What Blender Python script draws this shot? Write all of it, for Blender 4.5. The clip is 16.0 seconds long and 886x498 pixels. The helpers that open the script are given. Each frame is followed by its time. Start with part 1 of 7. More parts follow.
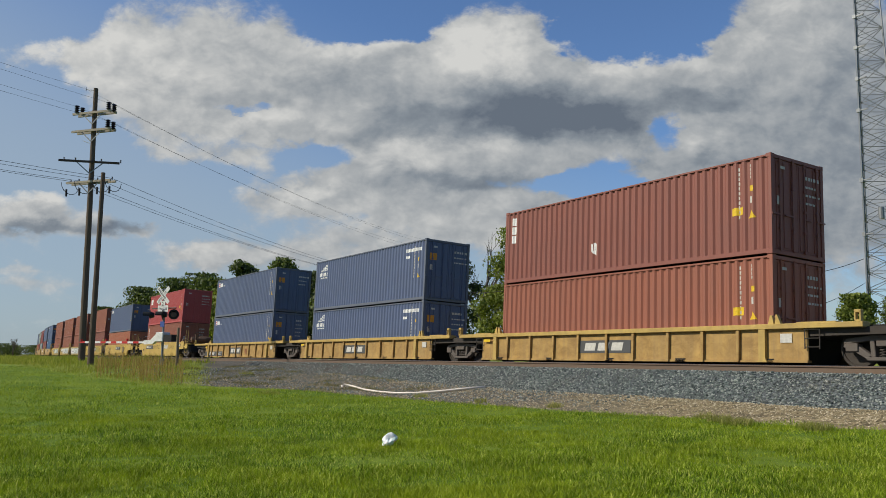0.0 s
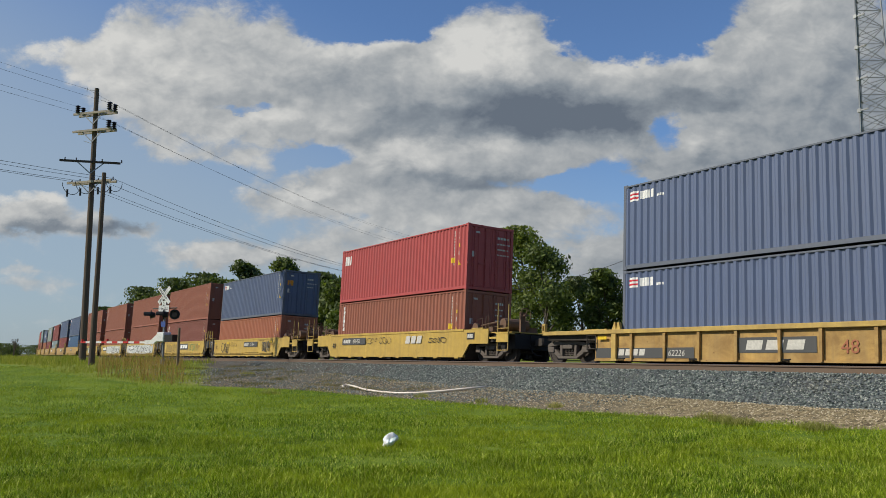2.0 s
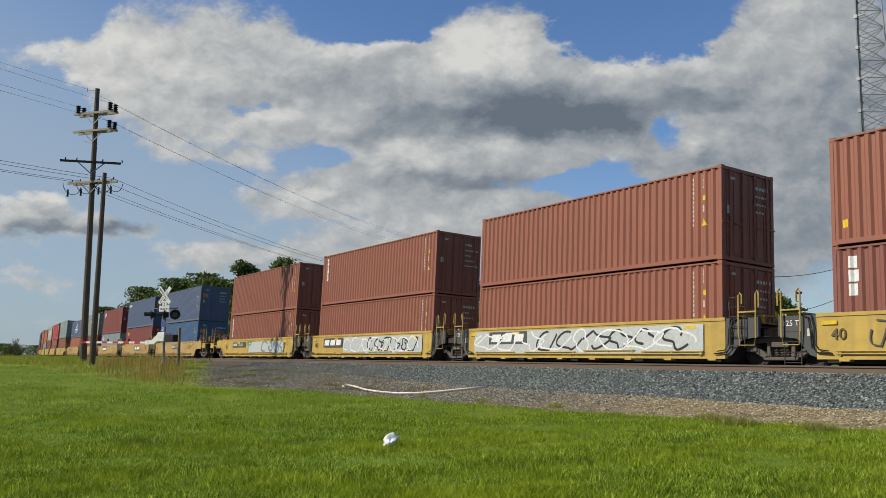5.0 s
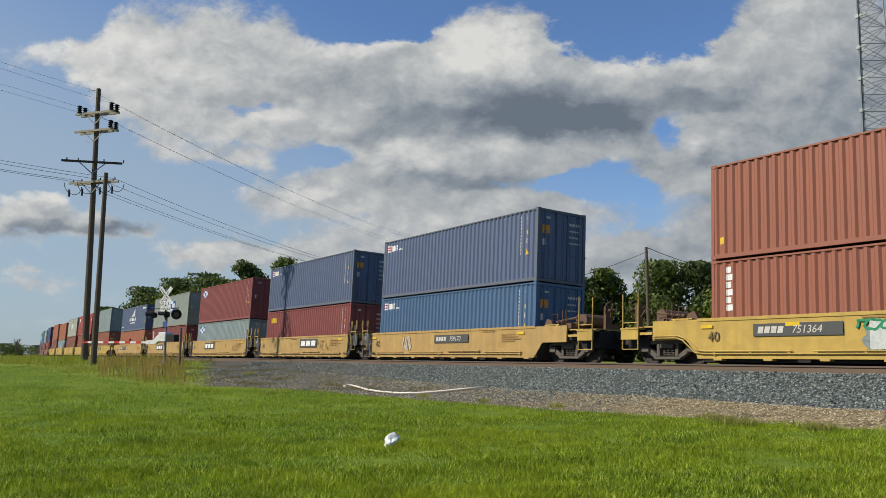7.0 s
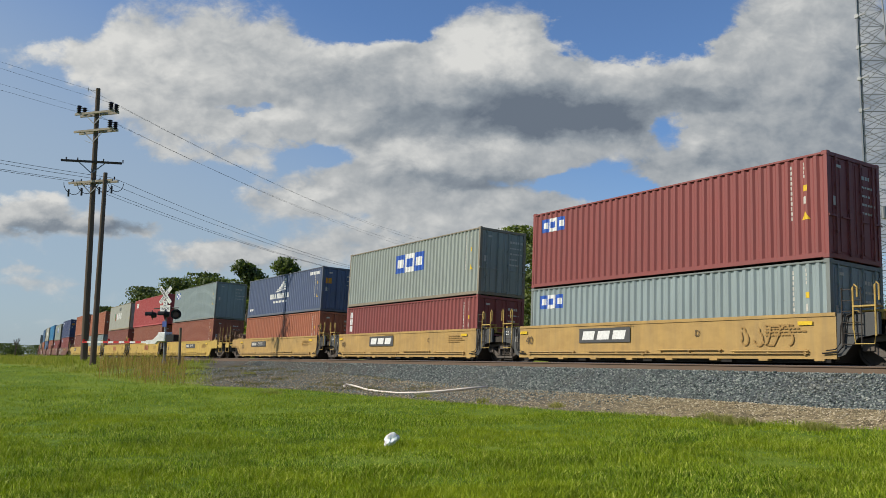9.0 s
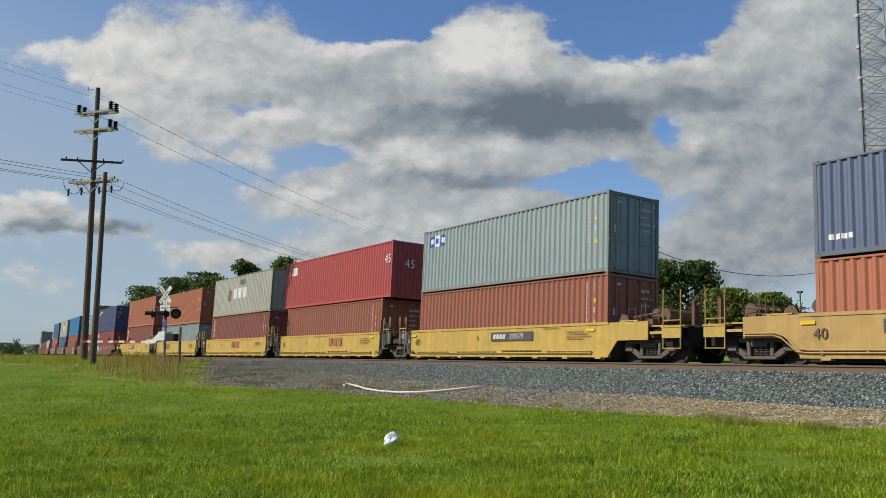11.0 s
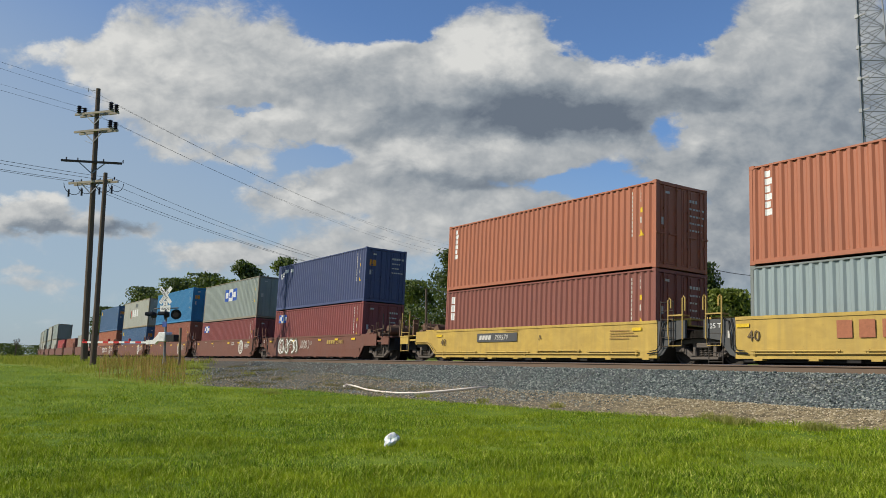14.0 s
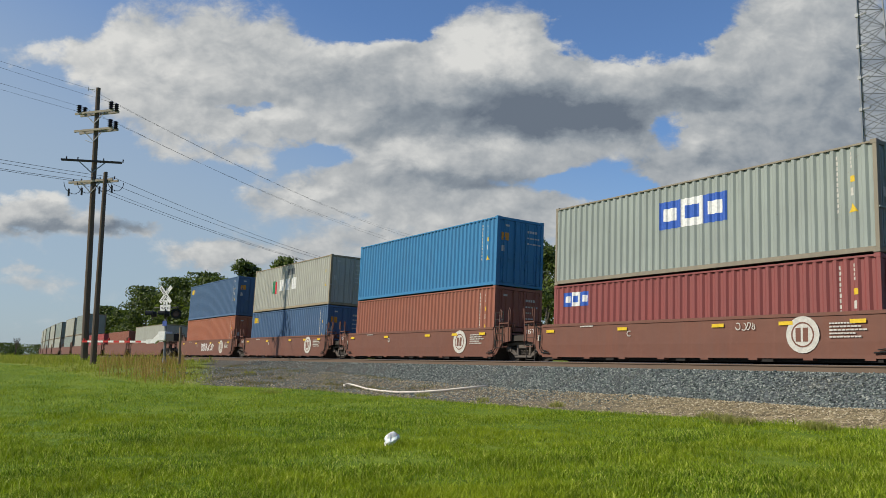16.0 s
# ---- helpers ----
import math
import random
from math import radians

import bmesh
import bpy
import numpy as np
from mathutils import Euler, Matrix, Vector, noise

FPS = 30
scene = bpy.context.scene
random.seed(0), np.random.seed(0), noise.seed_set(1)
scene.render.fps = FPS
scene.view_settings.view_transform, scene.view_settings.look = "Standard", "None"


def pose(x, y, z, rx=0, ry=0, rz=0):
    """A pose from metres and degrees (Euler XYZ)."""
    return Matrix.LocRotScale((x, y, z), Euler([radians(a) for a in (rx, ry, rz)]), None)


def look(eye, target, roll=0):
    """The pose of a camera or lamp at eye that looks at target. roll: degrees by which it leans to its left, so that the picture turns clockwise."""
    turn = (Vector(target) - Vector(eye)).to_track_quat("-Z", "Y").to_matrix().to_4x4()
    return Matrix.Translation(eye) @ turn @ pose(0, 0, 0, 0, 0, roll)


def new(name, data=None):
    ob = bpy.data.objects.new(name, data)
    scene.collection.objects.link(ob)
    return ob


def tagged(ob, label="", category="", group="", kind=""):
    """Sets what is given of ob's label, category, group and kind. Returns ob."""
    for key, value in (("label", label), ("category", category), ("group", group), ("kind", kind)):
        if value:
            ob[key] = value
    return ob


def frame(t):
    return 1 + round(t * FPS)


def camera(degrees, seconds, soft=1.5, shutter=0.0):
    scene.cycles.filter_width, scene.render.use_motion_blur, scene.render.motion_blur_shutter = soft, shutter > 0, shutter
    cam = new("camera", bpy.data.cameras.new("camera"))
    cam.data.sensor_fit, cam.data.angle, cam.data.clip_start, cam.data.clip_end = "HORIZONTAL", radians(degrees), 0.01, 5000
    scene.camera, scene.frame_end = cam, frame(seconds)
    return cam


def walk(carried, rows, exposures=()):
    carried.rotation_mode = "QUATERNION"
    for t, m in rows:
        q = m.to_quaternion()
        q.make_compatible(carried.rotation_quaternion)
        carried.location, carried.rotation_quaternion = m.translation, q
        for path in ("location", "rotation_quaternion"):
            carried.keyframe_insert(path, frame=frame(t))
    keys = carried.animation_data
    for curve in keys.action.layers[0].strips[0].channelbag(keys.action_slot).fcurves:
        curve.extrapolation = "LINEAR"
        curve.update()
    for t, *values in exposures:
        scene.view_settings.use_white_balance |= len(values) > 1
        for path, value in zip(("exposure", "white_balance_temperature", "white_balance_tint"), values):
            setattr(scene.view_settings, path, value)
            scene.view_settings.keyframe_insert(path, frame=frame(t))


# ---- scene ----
# ---- camera ----
EYE = (0.0, 0.0, 1.5)
YAW, PITCH = 57.10, 7.21          # degrees to the left of the track's normal, degrees up


def aim(turn, lift):
    a, b = radians(YAW + turn), radians(PITCH + lift)
    d = Vector((-math.sin(a) * math.cos(b), math.cos(a) * math.cos(b), math.sin(b)))
    return look(EYE, Vector(EYE) + d * 10)


cam = camera(56.14, 16.0, soft=0.6)
SWAY = ((0, 0, 0), (0.5, 0, 0), (1, .055, .06), (1.5, .045, .06), (2, .055, 0), (2.5, .05, -.055), (3, .055, -.055),
        (3.5, .055, -.05), (4, .075, 0), (6.5, .115, 0), (7, .165, 0), (7.5, .12, -.05), (8, .135, -.055), (8.5, .135, -.04),
        (9, .135, -.01), (11.5, .13, -.05), (12, .13, -.05), (12.5, .165, .015), (13, .14, 0), (13.5, .15, .005),
        (14, .14, 0), (14.5, .13, -.045), (15, .135, -.05), (16, .145, -.05))
walk(cam, [(t, aim(a, b)) for t, a, b in SWAY], ((0, -0.06), (4.0, -0.06), (6.4, 0.05), (16, 0.05)))

# ---- light ----
SUN_FROM = Vector((-0.322, -0.716, 0.620)).normalized()
SUN_EL = math.asin(SUN_FROM.z)
SUN_AZ = math.atan2(SUN_FROM.x, SUN_FROM.y)
sun = new("sun", bpy.data.lights.new("sun", "SUN"))
sun.data.energy, sun.data.angle, sun.data.color = 5.0, radians(0.6), (1.0, 0.93, 0.78)
sun.matrix_basis = look(SUN_FROM * 50, (0, 0, 0))

# ---- sky ----
class Nodes:
    """Small helper to wire shader nodes."""

    def __init__(self, tree):
        self.t, self.n, self.l = tree, tree.nodes, tree.links

    def put(self, sock, v):
        if isinstance(v, bpy.types.NodeSocket):
            self.l.new(v, sock)
        elif v is not None:
            sock.default_value = v

    def math(self, op, a, b=None, c=None, clamp=False):
        n = self.n.new("ShaderNodeMath")
        n.operation, n.use_clamp = op, clamp
        for s, v in zip(n.inputs, (a, b, c)):
            self.put(s, v)
        return n.outputs[0]

    def dot(self, a, v):
        n = self.n.new("ShaderNodeVectorMath")
        n.operation = "DOT_PRODUCT"
        self.put(n.inputs[0], a)
        self.put(n.inputs[1], v)
        return n.outputs["Value"]

    def vec(self, x, y, z=0.0):
        n = self.n.new("ShaderNodeCombineXYZ")
        for s, v in zip(n.inputs, (x, y, z)):
            self.put(s, v)
        return n.outputs[0]

    def vmath(self, op, a, b):
        n = self.n.new("ShaderNodeVectorMath")
        n.operation = op
        self.put(n.inputs[0], a)
        self.put(n.inputs[1], b)
        return n.outputs[0]

    def noise(self, v, scale, detail=4, rough=0.55, warp=0.0):
        n = self.n.new("ShaderNodeTexNoise")
        self.put(n.inputs["Vector"], v)
        for k, x in (("Scale", scale), ("Detail", detail), ("Roughness", rough), ("Distortion", warp)):
            n.inputs[k].default_value = x
        return n.outputs[0]

    def ramp(self, f, stops, smooth=False):
        n = self.n.new("ShaderNodeValToRGB")
        self.put(n.inputs[0], f)
        e = n.color_ramp.elements
        while len(e) < len(stops):
            e.new(0.5)
        for x, (p, c) in zip(e, stops):
            x.position = p
            x.color = (*c, 1) if isinstance(c, tuple) else (c, c, c, 1)
        if smooth:
            n.color_ramp.interpolation = "EASE"
        return n.outputs[0]

    def mix(self, f, a, b, mode="MIX"):
        n = self.n.new("ShaderNodeMix")
        n.data_type, n.blend_type = "RGBA", mode
        self.put(n.inputs[0], f)
        self.put(n.inputs[6], a if not isinstance(a, tuple) else (*a[:3], 1))
        self.put(n.inputs[7], b if not isinstance(b, tuple) else (*b[:3], 1))
        return n.outputs[2]

    def bump(self, h, strength, dist, normal=None):
        n = self.n.new("ShaderNodeBump")
        n.inputs["Strength"].default_value, n.inputs["Distance"].default_value = strength, dist
        self.put(n.inputs["Height"], h)
        if normal is not None:
            self.put(n.inputs["Normal"], normal)
        return n.outputs[0]


# cumulus layout, cloud by cloud: (across, up, half-width, half-height, weight) as slopes from the sky's middle
WEST_BANK = ((-0.462, 0.232, 0.058, 0.026, 0.80), (-0.373, 0.249, 0.051, 0.051, 0.75), (-0.329, 0.198, 0.088, 0.041, 0.90), (-0.275, 0.259, 0.048, 0.037, 0.55), (-0.214, 0.225, 0.075, 0.034, 0.80),
    (-0.112, 0.215, 0.088, 0.035, 1.00), (-0.152, 0.171, 0.102, 0.031, 0.80), (-0.193, 0.147, 0.061, 0.019, 0.60), (-0.329, 0.154, 0.061, 0.024, 0.55), (-0.057, 0.178, 0.061, 0.041, 0.80),
    (-0.193, 0.273, 0.041, 0.018, 0.35))
MAIN_CUMULUS = ((0.057, 0.242, 0.054, 0.039, 1.10), (0.011, 0.212, 0.051, 0.041, 0.90), (0.120, 0.225, 0.048, 0.041, 0.90), (0.188, 0.188, 0.054, 0.041, 0.90), (0.232, 0.147, 0.034, 0.027, 0.80),
    (0.045, 0.161, 0.136, 0.037, 0.90), (0.147, 0.154, 0.088, 0.029, 0.90), (0.263, 0.208, 0.054, 0.024, 0.80), (0.120, 0.266, 0.018, 0.014, 0.40), (0.205, 0.225, 0.027, 0.015, 0.40))
EAST_BANK = ((0.433, 0.035, 0.150, 0.041, 0.80), (0.303, -0.027, 0.143, 0.034, 0.85), (0.201, 0.007, 0.048, 0.014, 0.40),
    (0.344, 0.218, 0.058, 0.037, 0.90), (0.412, 0.252, 0.075, 0.061, 1.00), (0.480, 0.198, 0.082, 0.116, 1.00), (0.412, 0.157, 0.082, 0.051, 0.90), (0.310, 0.122, 0.042, 0.024, 1.00),
    (0.263, 0.093, 0.041, 0.016, 0.80), (0.371, 0.096, 0.075, 0.031, 0.70), (0.324, 0.171, 0.054, 0.018, 0.60))
LOW_CLOUDS = ((-0.064, 0.103, 0.095, 0.024, 0.90), (0.059, 0.110, 0.088, 0.024, 0.80), (0.130, 0.120, 0.054, 0.023, 0.70), (-0.261, 0.111, 0.075, 0.014, 0.60), (-0.353, 0.122, 0.027, 0.012, 0.50),
    (-0.166, 0.059, 0.088, 0.018, 0.65), (-0.044, 0.059, 0.116, 0.027, 0.80), (0.065, 0.041, 0.088, 0.031, 0.75), (0.137, 0.052, 0.027, 0.016, 0.50), (-0.487, 0.045, 0.071, 0.023, 1.00),
    (-0.421, 0.028, 0.054, 0.014, 0.70), (-0.360, 0.024, 0.020, 0.008, 0.50), (-0.513, -0.025, 0.027, 0.007, 0.45), (-0.496, -0.044, 0.048, 0.009, 0.45), (-0.288, -0.005, 0.065, 0.014, 0.75),
    (-0.200, -0.010, 0.075, 0.015, 0.50), (-0.098, 0.007, 0.102, 0.018, 0.50), (-0.302, 0.149, 0.041, 0.008, 0.30))
GAPS = ((-0.506, 0.286, 0.088, 0.023, -1.20), (-0.098, 0.280, 0.082, 0.029, -1.30), (-0.152, 0.239, 0.020, 0.010, -0.40), (-0.030, 0.252, 0.015, 0.015, -0.50), (0.242, 0.267, 0.088, 0.037, -1.70),
    (0.276, 0.140, 0.031, 0.026, -1.20), (-0.520, 0.157, 0.061, 0.054, -1.30), (-0.452, 0.110, 0.061, 0.041, -0.80), (-0.163, 0.113, 0.048, 0.015, -1.20), (-0.234, 0.167, 0.031, 0.006, -1.00),
    (0.167, 0.076, 0.051, 0.015, -1.20), (-0.329, 0.065, 0.075, 0.029, -1.00), (-0.390, -0.013, 0.061, 0.016, -0.50), (0.215, 0.079, 0.027, 0.018, -0.70), (-0.363, 0.222, 0.011, 0.006, -0.30),
    (-0.261, 0.256, 0.012, 0.006, -0.30))
SHADE = ((0.433, 0.028, 0.150, 0.048, -0.16), (0.283, -0.020, 0.129, 0.020, -0.14),
    (0.123, 0.161, 0.078, 0.026, -0.62), (0.205, 0.147, 0.048, 0.024, -0.50), (-0.010, 0.161, 0.075, 0.018, -0.30), (-0.112, 0.198, 0.075, 0.016, -0.18), (0.072, 0.191, 0.048, 0.016, -0.22),
    (0.310, 0.178, 0.048, 0.012, -0.30), (0.453, 0.127, 0.102, 0.048, -0.18), (-0.016, 0.079, 0.088, 0.012, -0.22), (0.059, 0.082, 0.075, 0.014, -0.24), (-0.479, 0.027, 0.061, 0.009, -0.42),
    (-0.387, 0.026, 0.034, 0.008, -0.38), (0.494, 0.225, 0.048, 0.061, -0.14), (-0.241, 0.178, 0.054, 0.011, -0.16), (-0.064, 0.137, 0.088, 0.011, -0.18), (-0.220, -0.023, 0.082, 0.007, -0.14),
    (0.324, 0.106, 0.027, 0.008, -0.16))
GLEAM = ((0.052, 0.240, 0.048, 0.030, 0.34), (-0.377, 0.232, 0.075, 0.031, 0.14), (-0.476, 0.240, 0.027, 0.012, 0.22), (-0.098, 0.242, 0.061, 0.012, 0.22), (0.195, 0.227, 0.027, 0.010, 0.20),
    (0.290, 0.227, 0.048, 0.012, 0.18), (-0.057, 0.113, 0.068, 0.011, 0.18), (0.310, 0.131, 0.031, 0.012, 0.18), (-0.486, 0.058, 0.054, 0.007, 0.22), (-0.288, 0.002, 0.054, 0.006, 0.14),
    (-0.163, 0.070, 0.048, 0.007, 0.16), (-0.200, 0.157, 0.054, 0.008, 0.16), (0.433, 0.273, 0.068, 0.027, 0.12), (0.065, 0.123, 0.054, 0.008, 0.15))


def make_sky():
    w = bpy.data.worlds.new("sky")
    scene.world = w
    w.use_nodes = True
    k = Nodes(w.node_tree)
    k.n.clear()
    d = k.n.new("ShaderNodeTexCoord").outputs["Generated"]
    a, b = radians(YAW), radians(PITCH)
    fw = (-math.sin(a) * math.cos(b), math.cos(a) * math.cos(b), math.sin(b))
    rt = (math.cos(a), math.sin(a), 0)
    up = tuple(Vector(rt).cross(Vector(fw)))
    depth = k.math("MAXIMUM", k.math("ABSOLUTE", k.dot(d, fw)), 0.12)
    u = k.math("DIVIDE", k.dot(d, rt), depth)
    v = k.math("DIVIDE", k.dot(d, up), depth)
    z = k.dot(d, (0, 0, 1))

    def billow(du, dv):
        """Heaped round heads at several sizes."""
        q = k.vec(k.math("ADD", u, du), k.math("MULTIPLY", k.math("ADD", v, dv), 1.35), 3.7)
        q = k.vmath("ADD", q, k.vmath("MULTIPLY", k.vec(k.noise(q, 14.0, 3), k.noise(q, 13.0, 3), 0.0), (0.05, 0.05, 0.0)))
        n = k.n.new("ShaderNodeTexVoronoi")
        n.feature, n.normalize = "SMOOTH_F1", True
        k.put(n.inputs["Vector"], q)
        for key, x in (("Scale", 15.0), ("Detail", 3.0), ("Roughness", 0.55), ("Lacunarity", 2.2), ("Smoothness", 0.5)):
            n.inputs[key].default_value = x
        return k.math("SUBTRACT", 1.0, n.outputs["Distance"])

    q = k.vec(u, k.math("MULTIPLY", v, 1.5), 1.3)
    wob = k.math("ADD", k.math("MULTIPLY", k.math("SUBTRACT", k.noise(q, 11.0, 6, 0.6), 0.5), 0.085), k.math("MULTIPLY", k.math("SUBTRACT", k.noise(q, 45.0, 4, 0.6), 0.5), 0.02))
    wob2 = k.math("MULTIPLY", k.math("SUBTRACT", k.noise(k.vmath("ADD", q, (4.0, 9.0, 0.0)), 13.0, 6, 0.6), 0.5), 0.06)
    u2, v2 = k.math("ADD", u, wob), k.math("ADD", v, wob2)

    def heap(rows):
        total = None
        for cx, cy, sx, sy, wt in rows:
            ex = k.math("MULTIPLY_ADD", u2, 1 / sx, -cx / sx)
            ey = k.math("MULTIPLY_ADD", v2, 1 / sy, -cy / sy)
            r = k.math("MULTIPLY_ADD", ex, ex, k.math("MULTIPLY", ey, ey))
            g = k.math("DIVIDE", wt, k.math("MULTIPLY_ADD", r, r, 1.0))
            total = g if total is None else k.math("ADD", total, g)
        return total

    lumps = billow(0.0, 0.0)
    wisp = k.noise(q, 24.0, 8, 0.65, 0.3)
    broad = k.noise(q, 4.0, 3, 0.5)
    dense = k.math("ADD", heap(WEST_BANK + MAIN_CUMULUS + EAST_BANK), heap(LOW_CLOUDS + GAPS))
    dense = k.math("ADD", dense, k.math("MULTIPLY", k.math("SUBTRACT", lumps, 0.62), 0.9))
    dense = k.math("ADD", dense, k.math("MULTIPLY", k.math("SUBTRACT", wisp, 0.5), 1.3))
    dense = k.math("ADD", dense, k.math("MULTIPLY", k.math("SUBTRACT", broad, 0.5), 0.5))
    cover = k.ramp(dense, ((0.14, 0.0), (0.82, 1.0)), True)
    relief = k.math("SUBTRACT", lumps, billow(-0.010, 0.014))
    bright = k.math("ADD", heap(SHADE + GLEAM), k.math("MULTIPLY", relief, 0.85))
    bright = k.math("ADD", bright, k.math("MULTIPLY", k.math("SUBTRACT", wisp, 0.5), 0.45))
    bright = k.math("ADD", bright, k.math("SUBTRACT", 0.70, k.math("MULTIPLY", u, 0.16)), clamp=True)
    cloud = k.ramp(bright, ((0.08, (0.20, 0.245, 0.31)), (0.40, (0.37, 0.42, 0.475)), (0.68, (0.62, 0.65, 0.67)), (0.98, (0.98, 0.98, 0.95))))
    sky = k.n.new("ShaderNodeTexSky")
    sky.sky_type, sky.sun_disc = "NISHITA", False
    sky.sun_elevation, sky.sun_rotation = SUN_EL, SUN_AZ
    sky.air_density, sky.dust_density, sky.ozone_density = 1.0, 0.6, 2.0
    blue = k.mix(1.0, sky.outputs[0], (0.118, 0.145, 0.182), "MULTIPLY")
    haze = k.ramp(k.math("ADD", z, k.math("MULTIPLY", k.dot(d, rt), 0.40)), ((0.0, 1.0), (0.36, 0.0)), True)
    blue = k.mix(k.math("MULTIPLY", haze, 0.75), blue, (0.51, 0.625, 0.72))
    cover = k.math("MULTIPLY", cover, k.ramp(z, ((0.0, 0.35), (0.10, 1.0))))
    # unseen heaps overhead and behind the camera are thinned to dim fill light
    cover = k.math("MULTIPLY", cover, k.ramp(z, ((0.45, 1.0), (0.85, 0.12)), True))
    cover = k.math("MULTIPLY", cover, k.ramp(k.math("MULTIPLY_ADD", k.dot(d, fw), 0.5, 0.5), ((0.35, 0.15), (0.75, 1.0)), True))
    col = k.mix(cover, blue, cloud)
    bg = k.n.new("ShaderNodeBackground")
    k.put(bg.inputs[0], col)
    bg.inputs[1].default_value = 0.68
    out = k.n.new("ShaderNodeOutputWorld")
    k.l.new(bg.outputs[0], out.inputs[0])


make_sky()


# ---- materials ----
def material(name, rough=0.6, metal=0.0):
    m = bpy.data.materials.new(name)
    m.use_nodes = True
    k = Nodes(m.node_tree)
    b = k.n["Principled BSDF"]
    b.inputs["Specular IOR Level"].default_value = 0.3
    b.inputs["Roughness"].default_value, b.inputs["Metallic"].default_value = rough, metal
    return m, k, b


def painted(name, col, rough=0.5, grime=0.35, rust=0.25, metal=0.0, coord="Object", bump=0.0, blot=0.0):
    """Weathered paint: mottled, streaked down, chipped to rust at places."""
    m, k, b = material(name, rough, metal)
    tc = k.n.new("ShaderNodeTexCoord")
    info = k.n.new("ShaderNodeObjectInfo")
    p = k.vmath("ADD", tc.outputs[coord], k.vec(k.math("MULTIPLY", info.outputs["Random"], 40.0), 0.0, 0.0))
    big = k.noise(p, 0.7, 3)
    fine = k.noise(p, 9.0, 6, 0.65)
    streak = k.noise(k.vmath("MULTIPLY", p, (5.0, 5.0, 0.35)), 1.0, 4, 0.6)
    c = k.mix(k.math("MULTIPLY", k.ramp(big, ((0.35, 0.0), (0.7, 1.0))), grime), col, tuple(x * 0.72 + 0.02 for x in col))
    c = k.mix(k.math("MULTIPLY", k.ramp(streak, ((0.45, 0.0), (0.75, 1.0))), grime * 0.9), c, tuple(0.55 * x + 0.035 for x in col))
    c = k.mix(k.math("MULTIPLY", k.ramp(streak, ((0.25, 1.0), (0.42, 0.0))), grime * 0.5), c, tuple(min(1, x * 1.15 + 0.03) for x in col))
    chips = k.ramp(k.math("ADD", k.math("MULTIPLY", fine, 0.7), k.math("MULTIPLY", big, 0.3)), ((0.62, 0.0), (0.70, 1.0)))
    c = k.mix(k.math("MULTIPLY", chips, rust), c, (0.11, 0.05, 0.03))
    if blot:
        q = k.noise(k.vmath("MULTIPLY", p, (1.0, 1.0, 1.6)), 1.5, 6, 0.68, 0.5)
        c = k.mix(k.math("MULTIPLY", k.ramp(q, ((0.40, 0.0), (0.66, 1.0))), blot), c, tuple(0.42 * x + d for x, d in zip(col, (0.035, 0.012, 0.008))))
    k.put(b.inputs["Base Color"], c)
    k.put(b.inputs["Roughness"], k.math("ADD", rough - 0.1, k.math("MULTIPLY", fine, 0.25)))
    if bump:
        k.put(b.inputs["Normal"], k.bump(fine, bump, 0.01))
    return m


def flat(name, col, rough=0.6, metal=0.0):
    m, k, b = material(name, rough, metal)
    tc = k.n.new("ShaderNodeTexCoord")
    n = k.noise(tc.outputs["Object"], 14.0, 5, 0.6)
    k.put(b.inputs["Base Color"], k.mix(k.ramp(n, ((0.35, 0.0), (0.75, 1.0))), col, tuple(0.72 * x for x in col)))
    return m


